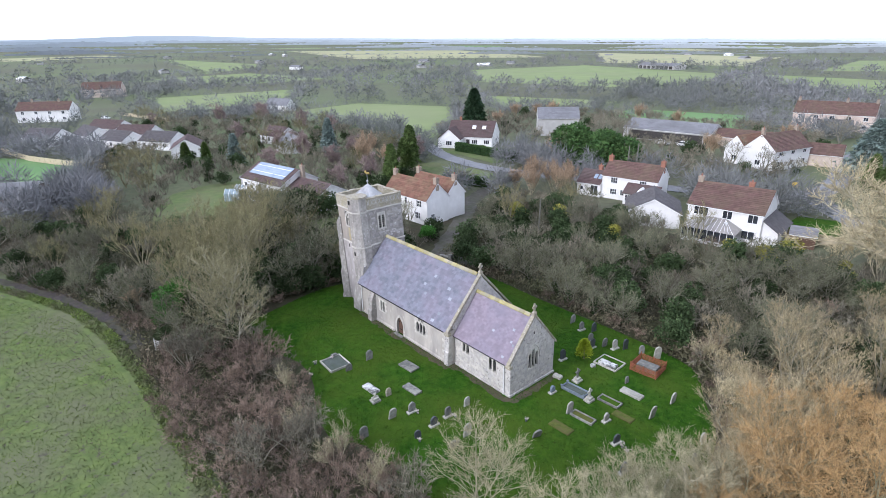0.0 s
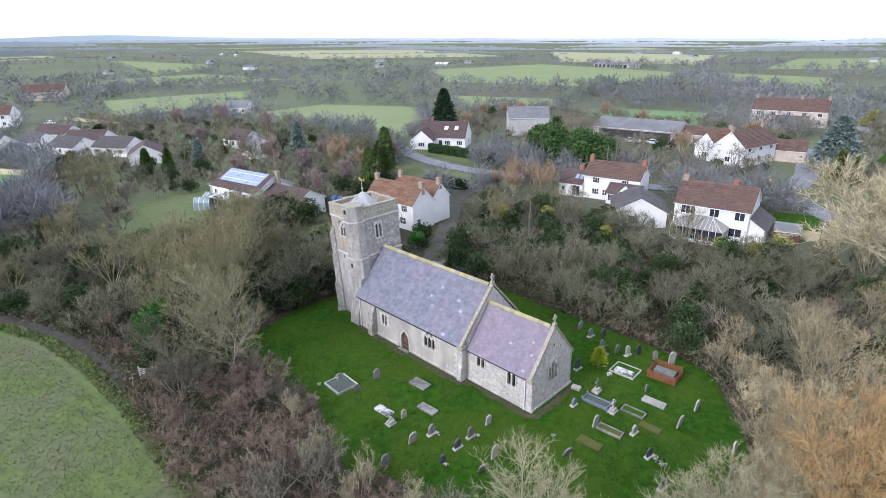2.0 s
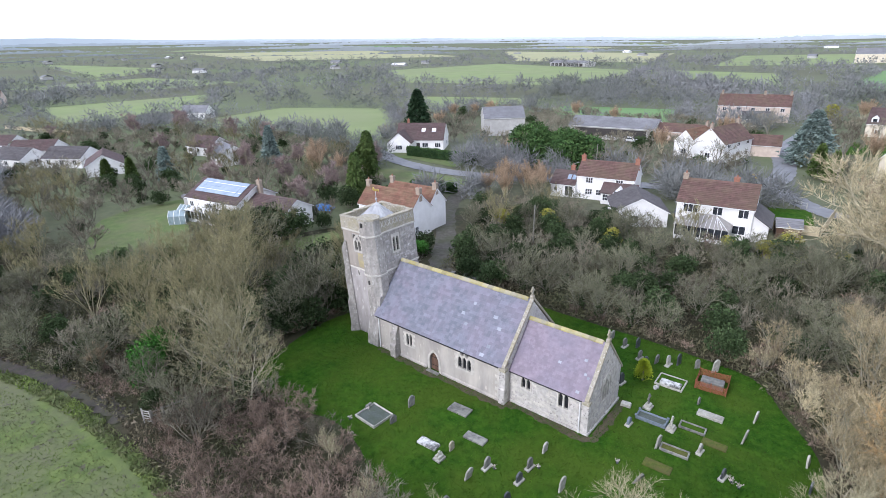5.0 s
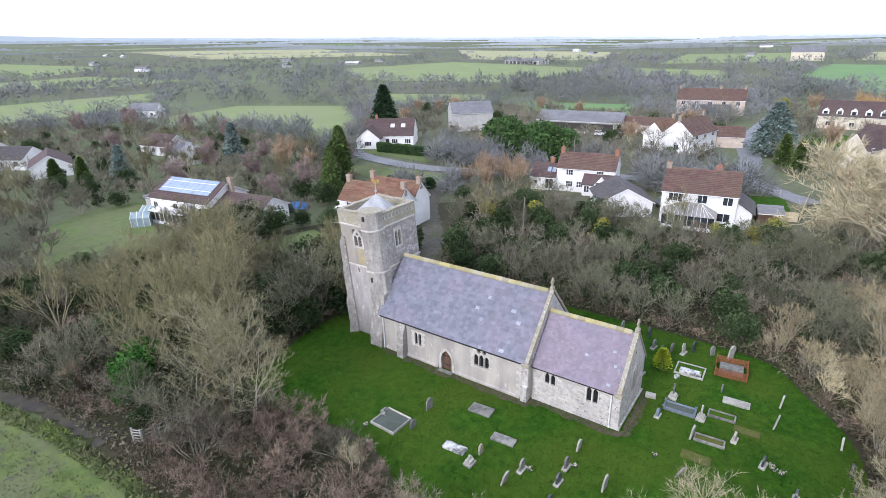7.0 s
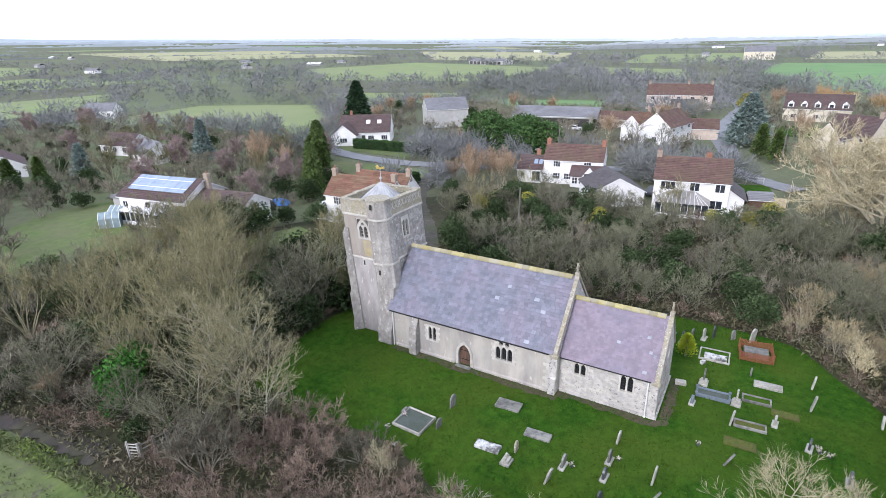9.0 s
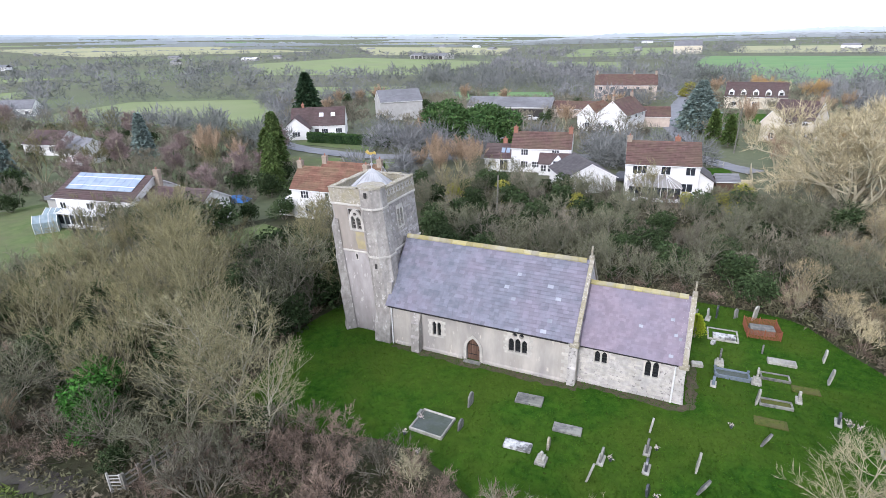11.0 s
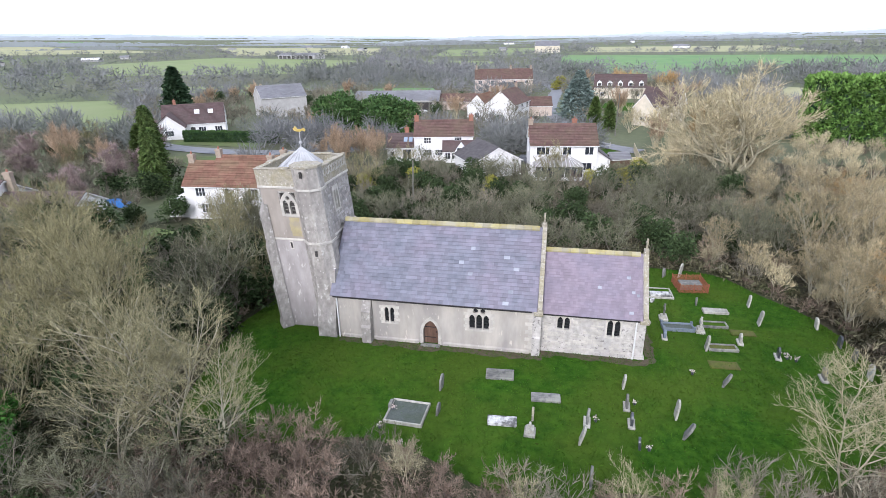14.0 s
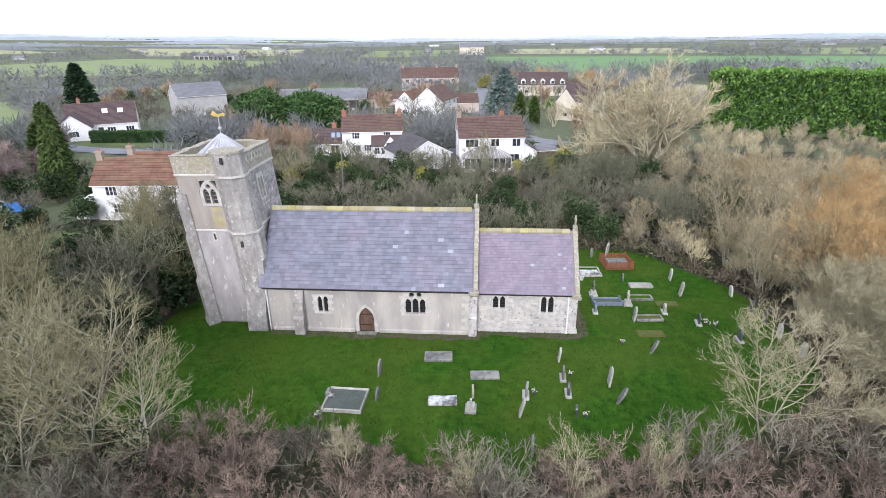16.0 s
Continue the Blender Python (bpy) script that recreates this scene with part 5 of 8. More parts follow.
b = plain_house("barn", "distant open-sided pale farm barn", "barn", -265, 550, -20, 56, 16, 3.6, 6.0, "grey_block", "tile_grey")
# row of dark plates in place of shaded bay openings
for k in range(8):
    part("open_bay", new_box(-26 + k * 6.6, -21.4 + k * 6.6, -8.1, -8.02, 0.2, 3.2), M["louvre"], b)
# bungalow cluster to the west
for k, (x, y, a, ln, roof) in enumerate(((-135, 14, 30, 12, "tile_dark"), (-118, 16, -20, 12, "tile_brown"), (-147, 5, 20, 12, "tile_dark"), (-158, 12, 40, 13, "tile_brown"), (-167, 0, 10, 13, "tile_dark"),
                                         (-172, -12, 35, 13, "tile_dark"), (-182, 8, 30, 14, "tile_brown"), (-118, 44, 10, 10, "tile_brown"), (-100, 40, -10, 9, "tile_grey"))):
    plain_house("bungalow", "white bungalow with dark tiled roof in a cluster", "house", x, y, a, ln, 8, 2.6, 5.0, "white_wall", roof, (), 3, 1)
plain_house("house", "white semi-detached house with red roof", "house", -248, -4, 55, 22, 8, 5, 8.2, "white_wall", "tile_red", (-0.5, 0.5), 4)
plain_house("house", "distant stone house with red roof", "house", -380, 40, 60, 24, 9, 5.2, 9.5, "pink_wall", "tile_red", (0.5,), 3)
plain_house("house", "distant white house among trees", "house", -205, 84, 30, 12, 7, 3, 5.6, "white_wall", "tile_grey", (), 3, 1)
b = plain_house("barn", "open shed with rust-streaked pale sheet roof", "barn", -86, -27, 60, 12, 8, 3.0, 4.4, "door_wood", "tile_grey")


# ---- graves and small things in the churchyard ----
def headstone(x, y, ang, w, hgt, t, mat, top="round", tilt=0.0, plinth=False, label="", lean_back=0.0):
    w, hgt, t = w * 0.88, hgt * 0.9, t * 0.95
    g = thing("headstone", label or "weathered grey headstone standing in the grass", "headstone", pose(x, y, 0, lean_back, tilt, ang), "churchyard headstones")
    z0 = 0.12 if plinth else -0.15
    if top == "round":
        pts = [(-w / 2, z0), (w / 2, z0)] + [(w / 2 * math.cos(i / 8 * math.pi), hgt - w / 2 + w / 2 * math.sin(i / 8 * math.pi)) for i in range(9)]
    elif top == "point":
        pts = [(-w / 2, z0), (w / 2, z0), (w / 2, hgt * 0.72), (w * 0.3, hgt * 0.9), (0, hgt), (-w * 0.3, hgt * 0.9), (-w / 2, hgt * 0.72)]
    elif top == "shoulder":
        pts = [(-w / 2, z0), (w / 2, z0), (w / 2, hgt * 0.78), (w * 0.36, hgt * 0.82), (w * 0.25, hgt * 0.95), (0, hgt), (-w * 0.25, hgt * 0.95), (-w * 0.36, hgt * 0.82), (-w / 2, hgt * 0.78)]
    else:
        pts = [(-w / 2, z0), (w / 2, z0), (w / 2, hgt - 0.06), (w / 2 - 0.06, hgt), (-w / 2 + 0.06, hgt), (-w / 2, hgt - 0.06)]
    bm = prism(bmesh.new(), pts, -t / 2, t / 2, "y")
    bmesh.ops.bevel(bm, geom=[e for e in bm.edges if e.calc_length() > 0.05], offset=0.012, segments=1, affect="EDGES")
    part("slab", bm, M[mat], g)
    if plinth:
        part("plinth", new_box(-w / 2 - 0.14, w / 2 + 0.14, -0.2, 0.2, -0.05, 0.13, bevel=0.02), M["grave_pale"], g)
    return g


def stone_cross(x, y, ang, hgt, mat, tilt=0.0):
    g = thing("cross_memorial", "stone cross memorial on a stepped base", "grave cross", pose(x, y, 0, 0, tilt, ang), "churchyard crosses")
    part("base", new_box(-0.4, 0.4, -0.32, 0.32, -0.05, 0.18, bevel=0.02), M["grave_pale"], g)
    part("step", new_box(-0.27, 0.27, -0.22, 0.22, 0.18, 0.4, bevel=0.02), M["grave_pale"], g)
    bm = new_box(-0.09, 0.09, -0.06, 0.06, 0.4, hgt, bevel=0.015)
    box(bm, -0.3, 0.3, -0.055, 0.055, hgt - 0.42, hgt - 0.26, bevel=0.015)
    part("cross", bm, M[mat], g)


def ledger(x, y, ang, ln, w, hgt, mat, label):
    g = thing("ledger_stone", label, "grave slab", pose(x, y, 0, 0, 0, ang), "churchyard ledger stones")
    part("slab", new_box(-ln / 2, ln / 2, -w / 2, w / 2, -0.05, hgt, bevel=0.03), M[mat], g)
    part("inset", new_box(-ln / 2 + 0.1, ln / 2 - 0.1, -w / 2 + 0.1, w / 2 - 0.1, hgt - 0.01, hgt + 0.012), M[mat], g)


def kerb_grave(x, y, ang, ln, w, kerb, infill, label, hgt=0.2, posts=False):
    g = thing("kerbed_grave", label, "grave", pose(x, y, 0, 0, 0, ang), "churchyard kerbed graves")
    t = 0.11
    for a in ((-ln / 2, ln / 2, -w / 2, -w / 2 + t), (-ln / 2, ln / 2, w / 2 - t, w / 2), (-ln / 2, -ln / 2 + t, -w / 2 + t, w / 2 - t), (ln / 2 - t, ln / 2, -w / 2 + t, w / 2 - t)):
        part("kerb", new_box(*a, -0.05, hgt, bevel=0.02), M[kerb], g)
    part("infill", new_box(-ln / 2 + t, ln / 2 - t, -w / 2 + t, w / 2 - t, -0.05, hgt * 0.55), M[infill], g)
    if posts:
        for sx in (-1, 1):
            for sy in (-1, 1):
                part("corner_post", new_box(sx * (ln / 2 - t / 2) - 0.09, sx * (ln / 2 - t / 2) + 0.09, sy * (w / 2 - t / 2) - 0.09, sy * (w / 2 - t / 2) + 0.09, hgt, hgt + 0.14, bevel=0.02), M[kerb], g)
    return g


def flowers(x, y, r=0.16, n=40, seed=1, holder=True):
    g = thing("grave_flowers", "small pot of pale grave flowers on the grass", "flowers", pose(x, y, 0))
    rg = random.Random(seed)
    part("pot", tube(bmesh.new(), (0, 0, -0.02), (0, 0, 0.16), 0.07, 0.1, 8), M["grave_dark"], g)
    bm = bmesh.new()
    for _ in range(n):
        c = Vector((rg.gauss(0, r * 0.6), rg.gauss(0, r * 0.6), 0.2 + rg.random() * r))
        u, v = Vector((rg.gauss(0, 1), rg.gauss(0, 1), rg.gauss(0, 1))).normalized() * 0.05, Vector((rg.gauss(0, 1), rg.gauss(0, 1), rg.gauss(0, 1))).normalized() * 0.05
        bm.faces.new([bm.verts.new(c + q) for q in (u, v, -u, -v)])
    part("petals", bm, M["flowers"], g)


# kerbed grave with grey chippings near the west end, its head and foot stones
kerb_grave(7.5, -7.9, -2, 2.35, 2.1, "grave_pale", "chippings", "wide kerbed grave with green-grey chippings", 0.22)
headstone(6.35, -7.4, 88, 0.7, 0.42, 0.2, "grave_grey", "flat", label="low grey head block of a kerbed grave")
flowers(6.6, -7.75, 0.15, 30, 2)
flowers(6.25, -9.4, 0.14, 26, 5)
flowers(7.8, -10.6, 0.18, 36, 9)
headstone(9.3, -7.5, 84, 0.72, 0.85, 0.12, "grave_grey", "round", 0, False, "grey headstone leaning slightly back", 4)
headstone(9.0, -5.05, 84, 0.78, 1.2, 0.12, "grave_grey", "shoulder", 0, False, "tall shouldered grey headstone", 3)
ledger(12.55, -3.0, 4, 1.85, 1.05, 0.16, "grave_grey", "flat grey ledger stone in the grass")
ledger(13.15, -7.6, 4, 1.7, 0.75, 0.18, "grave_white", "flat ledger with white blotched lichen")
ledger(15.6, -4.95, 4, 1.8, 0.78, 0.16, "grave_grey", "flat grey ledger stone with lichen")
headstone(14.9, -6.95, 92, 0.6, 0.85, 0.14, "lichen_stone", "round", 0, False, "round-topped headstone with yellow lichen")
stone_cross(14.8, -8.25, 88, 0.75, "grave_pale")
headstone(20.4, -2.9, 86, 0.66, 1.05, 0.13, "grave_pale", "round", 0, False, "pale slender weathered headstone", 6)
headstone(18.0, -6.8, 86, 0.72, 1.15, 0.14, "grave_grey", "point", 0, True, "pointed grey headstone on a pale plinth", 4)
flowers(18.5, -6.6, 0.14, 24, 3)
headstone(17.55, -8.45, 84, 0.75, 1.25, 0.13, "grave_pale", "round", 0, False, "pale lichened headstone leaning back", 14)
headstone(20.4, -4.95, 86, 0.68, 1.05, 0.14, "grave_grey", "round", 0, True, "grey headstone on a pale plinth")
flowers(20.9, -4.6, 0.13, 24, 7)
headstone(20.5, -6.5, 86, 0.7, 0.95, 0.16, "grave_dark", "point", 0, True, "polished dark granite headstone")
headstone(20.75, -8.3, 80, 0.6, 0.7, 0.14, "grave_dark", "round", 0, False, "dark small leaning headstone", -6)
flowers(21.2, -8.5, 0.12, 22, 8)
headstone(23.1, -5.35, 86, 0.8, 1.35, 0.12, "grave_pale", "round", 0, False, "tall pale lichened headstone", 5)
headstone(23.3, -6.95, 70, 0.85, 1.15, 0.14, "grave_grey", "shoulder", 0, False, "grey headstone leaning far over", 24)
headstone(18.0, -11.4, 86, 0.8, 1.15, 0.14, "grave_grey", "round", 0, False, "grey headstone at the hedge foot")
headstone(26.7, -1.5, 70, 0.8, 1.05, 0.14, "grave_grey", "round", 0, False, "grey headstone leaning over backwards", 22)
ledger(27.3, 0.75, 2, 1.9, 0.9, 0.08, "moss", "moss-covered flat grave slab sunk in the grass")
headstone(26.6, 2.7, 84, 0.75, 1.25, 0.14, "grave_pale", "round", 0, False, "pale headstone at the head of a kerbed grave", 6)
kerb_grave(27.75, 2.95, 4, 2.0, 0.8, "grave_grey", "moss", "long kerbed grave with mossy infill")
headstone(29.2, 4.0, 84, 0.62, 0.9, 0.16, "grave_pale", "point", 0, True, "small pale headstone on a plinth")
ledger(29.8, 5.45, 2, 1.7, 0.8, 0.08, "moss", "moss-covered flat grave slab")
headstone(31.15, 2.4, 80, 0.7, 0.95, 0.14, "grave_dark", "point", 0, True, "dark granite headstone with flowers before it")
flowers(31.7, 2.3, 0.22, 50, 11)
flowers(32.2, 2.1, 0.15, 26, 12)
flowers(25.0, -0.7, 0.12, 20, 14)
headstone(33.1, 0.2, 84, 0.75, 1.0, 0.15, "grave_dark", "round", 0, True, "dark headstone near the hedge")
headstone(31.35, 7.05, 84, 0.75, 1.35, 0.12, "grave_pale", "round", 0, False, "pale tall weathered headstone", 8)
headstone(31.5, 10.1, 84, 0.72, 1.15, 0.12, "grave_pale", "round", 0, False, "pale weathered leaning headstone", 5)
headstone(35.4, 7.2, 84, 0.72, 1.0, 0.14, "grave_pale", "round", 0, False, "pale headstone at the hedge", -4)
headstone(35.9, 4.7, 84, 0.7, 0.95, 0.14, "grave_dark", "round", 0, False, "dark headstone at the hedge")
headstone(36.1, 3.0, 84, 0.7, 0.95, 0.14, "grave_dark", "round", 0, False, "dark headstone at the hedge")
headstone(36.0, 0.8, 84, 0.75, 1.2, 0.14, "grave_pale", "round", 0, False, "pale headstone among twigs")
headstone(36.2, -1.7, 84, 0.75, 1.2, 0.14, "grave_pale", "round", 0, False, "pale headstone among twigs", 4)
headstone(27.45, 9.75, 84, 0.5, 0.75, 0.12, "grave_grey", "round", 0, False, "small grey weathered headstone")
kerb_grave(25.2, 5.4, 3, 2.3, 1.0, "grave_blue", "chippings", "blue-grey kerbed grave with chippings", 0.28, True)
stone_cross(24.4, 6.75, 88, 1.35, "grave_grey")
headstone(24.0, 3.8, 86, 0.55, 0.8, 0.2, "grave_blue", "point", 0, True, "small blue-grey headstone on a plinth")
stone_cross(26.75, 5.2, 88, 1.25, "grave_pale")
kerb_grave(28.0, 6.3, 3, 1.9, 0.85, "grave_grey", "yard_grass", "kerbed grave filled with grass")
ledger(28.65, 8.6, 2, 1.9, 0.75, 0.2, "grave_pale", "pale raised ledger stone")
kerb_grave(24.7, 11.3, 2, 2.3, 1.9, "grave_pale", "yard_grass", "pale kerbed double grave filled with grass", 0.16)
ledger(24.8, 10.9, 2, 1.7, 0.7, 0.3, "grave_white", "white marble slab within a kerb")
headstone(24.0, 9.7, 60, 0.5, 0.35, 0.25, "grave_white", "flat", label="low broken white stone")
headstone(27.2, 15.3, 60, 0.8, 1.5, 0.14, "grave_pale", "round", 0, False, "tall pale headstone by the hedge", 5)
headstone(25.8, 15.0, 60, 0.6, 1.0, 0.14, "grave_grey", "round", 0, False, "dark grey weathered headstone", -4)
for i, (x, y, m_, tp) in enumerate(((19.2, 14.6, "grave_grey", "round"), (20.2, 15.3, "grave_dark", "point"), (22.0, 12.4, "grave_dark", "shoulder"), (22.6, 13.6, "grave_grey", "round"), (23.6, 13.9, "grave_pale", "round"),
                                    (24.3, 14.6, "grave_dark", "round"), (21.1, 13.4, "grave_grey", "point"), (17.6, 15.2, "grave_grey", "shoulder"), (21.4, 8.6, "grave_dark", "point"))):
    headstone(x, y, 80, 0.7, 1.05 + 0.1 * (i % 3), 0.14, m_, tp, 0, i % 2 == 0, "dark weathered headstone north of the chancel" if m_ == "grave_dark" else "grey weathered headstone north of the chancel", (i % 4) * 3 - 4)
part_stone = headstone(22.9, 5.9, 10, 0.9, 0.3, 0.5, "grave_pale", "flat", label="low pale stone block at the chancel corner")

# railed chest tomb wrapped in orange safety mesh
ct = thing("chest_tomb", "low chest tomb fenced with orange safety mesh", "tomb", pose(27.6, 13.0, 0, 0, 0, 6))
part("chest", new_box(-0.9, 0.9, -0.5, 0.5, -0.05, 0.55, bevel=0.03), M["grave_grey"], ct)
for sx in (-1.2, 0.0, 1.2):
    for sy in (-1.1, 1.1):
        part("post", tube(bmesh.new(), (sx, sy, -0.05), (sx, sy, 0.9), 0.03, 0.035), M["orange"], ct)
for a, b in (((-1.2, -1.1), (1.2, -1.1)), ((1.2, -1.1), (1.2, 1.1)), ((1.2, 1.1), (-1.2, 1.1)), ((-1.2, 1.1), (-1.2, -1.1))):
    bm = bmesh.new()
    for k in range(11):
        z = 0.08 + k * 0.07
        sag = 0.05 * math.sin(k)
        tube(bm, (*a, z), ((a[0] + b[0]) / 2, (a[1] + b[1]) / 2, z - 0.06), 0.018, 0.018, 4)
        tube(bm, ((a[0] + b[0]) / 2, (a[1] + b[1]) / 2, z - 0.06), (*b, z), 0.018, 0.018, 4)
    for k in range(22):
        f = (k + 0.5) / 22
        tube(bm, (a[0] + (b[0] - a[0]) * f, a[1] + (b[1] - a[1]) * f, 0.06), (a[0] + (b[0] - a[0]) * f, a[1] + (b[1] - a[1]) * f, 0.8), 0.012, 0.012, 4)
    part("mesh_panel", bm, M["orange"], ct, "orange plastic safety mesh")

# field gate and fence by the muddy track
fence = thing("timber_fence", "weathered timber post-and-rail fence with a pale gate", "fence", pose(0, 0, 0))
FP = [(-5.9, -19.75), (-5.75, -18.9), (-5.6, -18.1), (-5.45, -17.2), (-5.2, -16.0)]
for x, y in FP:
    part("post", new_box(x - 0.08, x + 0.08, y - 0.08, y + 0.08, -0.1, 1.35), M["wood_grey"], fence)
for i in range(4):
    for z in (0.45, 0.8, 1.15):
        a, b = FP[i], FP[i + 1]
        part("rail", tube(bmesh.new(), (a[0], a[1], z), (b[0], b[1], z), 0.05, 0.05, 4), M["wood_grey"], fence)
gate = part("gate", new_box(-6.72, -6.62, -20.17, -20.07, 0, 1.4), M["fence_grey"], fence, "pale weathered field gate")
part("gate_stile", new_box(-6.08, -6.0, -19.87, -19.79, 0.1, 1.3), M["fence_grey"], gate)
for z in (0.25, 0.5, 0.75, 1.0, 1.22):
    part("gate_bar", tube(bmesh.new(), (-6.67, -20.12, z), (-6.04, -19.83, z), 0.035, 0.035, 4), M["fence_grey"], gate)

# bare earth along the wall foot
ribbon("wall_foot_earth", [(0.2, -0.35), (3, -0.5), (7, -0.55), (11, -0.4), (14.6, -0.45), (15.4, 0.15), (19, 0.2), (22.3, 0.2), (22.6, 3), (22.5, 6.4)], 0.7, 0.012, M["earth"], "strip of bare damp earth along the church wall", "earth", 0.18, 3)
# blue tarpaulin in a garden
tp = bmesh.new()
bmesh.ops.create_grid(tp, x_segments=9, y_segments=7, size=1.0)
rg = random.Random(8)
for v in tp.verts:
    v.co = Vector((v.co.x * 1.9, v.co.y * 1.3, max(0.02, 0.95 * (1 - abs(v.co.x) ** 3) * (1 - abs(v.co.y) ** 3) + rg.uniform(-0.09, 0.09))))
tagged(part("tarpaulin", tp, M["tarp"]), "crumpled blue tarpaulin over a garden heap", "tarpaulin").matrix_basis = pose(-43.9, 27.2, 0, 0, 0, 25)
sign = thing("road_sign", "yellow board road sign on a post", "sign", pose(15.3, 86.6, 0))
part("post", tube(bmesh.new(), (0, 0, -0.1), (0, 0, 2.6), 0.05, 0.05), M["wood_grey"], sign)
part("board", new_box(-0.5, 0.5, -0.06, 0.0, 1.7, 2.7), M["sign_yellow"], sign)
# stone gate piers and low wall north of the nave
gw = thing("churchyard_wall", "low lichened stone churchyard wall with gate piers", "wall", pose(-3.6, 17.2, 0, 0, 0, 12))
for x0, x1 in ((-2.6, -1.0), (1.0, 2.8)):
    part("wall", new_box(x0, x1, -0.2, 0.2, -0.1, 0.7, bevel=0.04), M["grave_grey"], gw)
for x in (-0.8, 0.8):
    part("pier", new_box(x - 0.25, x + 0.25, -0.25, 0.25, -0.1, 1.05, bevel=0.04), M["grave_grey"], gw)
gt = part("gate", new_box(-0.55, 0.55, -0.03, 0.03, 0.1, 0.18), M["iron"], gw)
for k in range(8):
    part("gate_bar", new_box(-0.53 + k * 0.15, -0.5 + k * 0.15, -0.02, 0.02, 0.1, 1.1), M["iron"], gt)

# poles beyond
for x, y, hh in ((-9.5, 72, 9), (-10.6, 70.5, 8.5), (-172, 30, 9), (-150, 60, 8), (28, 90, 9), (62, 66, 5), (-3, 34, 6)):
    tagged(part("utility_pole", tube(bmesh.new(), (x, y, -0.2), (x + 0.15, y, hh), 0.13, 0.09, 7), M["wood_grey"]), "bare grey timber utility pole", "pole", "utility poles")
# parked cars, mostly hidden behind the houses
def car(x, y, ang, paint, label):
    c = thing("car", label, "car", pose(x, y, 0, 0, 0, ang), "parked cars")
    prof = [(-2.1, 0.3), (2.1, 0.3), (2.15, 0.75), (1.2, 0.95), (0.6, 1.42), (-1.3, 1.45), (-2.0, 0.95), (-2.15, 0.8)]
    bm = prism(bmesh.new(), prof, -0.85, 0.85, "y")
    bmesh.ops.bevel(bm, geom=bm.edges[:], offset=0.06, segments=2, affect="EDGES")
    body = part("body", bm, M[paint], c)
    part("windscreen", prism(bmesh.new(), [(1.18, 0.98), (0.62, 1.38), (0.66, 1.42), (1.24, 1.0)], -0.7, 0.7, "y"), M["house_glass"], c)
    for s in (-1, 1):
        part("side_window", new_box(-1.5, 0.6, s * 0.86 - 0.01, s * 0.86 + 0.01, 1.0, 1.32), M["house_glass"], c)
        for wx in (-1.35, 1.35):
            w = part("wheel", tube(bmesh.new(), (wx, s * 0.72, 0.31), (wx, s * 0.88, 0.31), 0.31, 0.31, 14), M["iron"], c)
            part("rim", tube(bmesh.new(), (wx, s * 0.86, 0.31), (wx, s * 0.9, 0.31), 0.18, 0.18, 10), M["lead"], w)
car(10.2, 60.5, 85, "grave_dark", "dark parked car beside a white house")
car(8.3, 71.2, 15, "grave_dark", "dark parked car by the lane")
car(-235, 15, 30, "white_frame", "white van parked among bungalows")
car(-24, 122.5, 5, "white_frame", "white car parked in a farmyard")
car(-30, 121.5, 10, "white_frame", "white car parked in a farmyard")
def garden_fence(pts, label):
    f = thing("panel_fence", label, "fence", pose(0, 0, 0), "garden fences")
    for i in range(len(pts) - 1):
        a, b = Vector((*pts[i], 0)), Vector((*pts[i + 1], 0))
        n = max(1, int((b - a).length / 2.4))
        for k in range(n):
            p, q = a.lerp(b, k / n), a.lerp(b, (k + 0.93) / n)
            dn = (q - p).normalized()
            o = Vector((-dn.y, dn.x, 0)) * 0.03
            bm = bmesh.new()
            v = [bm.verts.new(t) for t in (p - o, q - o, q + o, p + o)] + [bm.verts.new(t + Vector((0, 0, 1.5))) for t in (p - o, q - o, q + o, p + o)]
            for fc in ((3, 2, 1, 0), (4, 5, 6, 7), (0, 1, 5, 4), (1, 2, 6, 5), (2, 3, 7, 6), (3, 0, 4, 7)):
                bm.faces.new([v[j] for j in fc])
            part("panel", bm, M["fence_pale"], f)
garden_fence([(-163, -25), (-140, -20), (-128, -15), (-112, -6)], "pale timber panel fence along gardens")
garden_fence([(-249, 23), (-225, 28), (-200, 33)], "pale timber fence beyond the bungalows")
garden_fence([(22, 60), (29.5, 61), (30, 74)], "weathered garden fence beside a lawn")


# pale rail fence between a lawn and the lane
lane_fence = thing("rail_fence", "pale weathered post-and-rail fence beside a lane", "fence", pose(0, 0, 0))
fa, fb = Vector((18.5, 78.0)), Vector((25.8, 75.6))
for k in range(9):
    p = fa + (fb - fa) * k / 8
    part("post", new_box(p.x - 0.07, p.x + 0.07, p.y - 0.07, p.y + 0.07, -0.1, 1.15), M["fence_grey"], lane_fence)
for z in (0.55, 1.0):
    part("rail", tube(bmesh.new(), (*fa, z), (*fb, z), 0.05, 0.05, 4), M["fence_grey"], lane_fence)


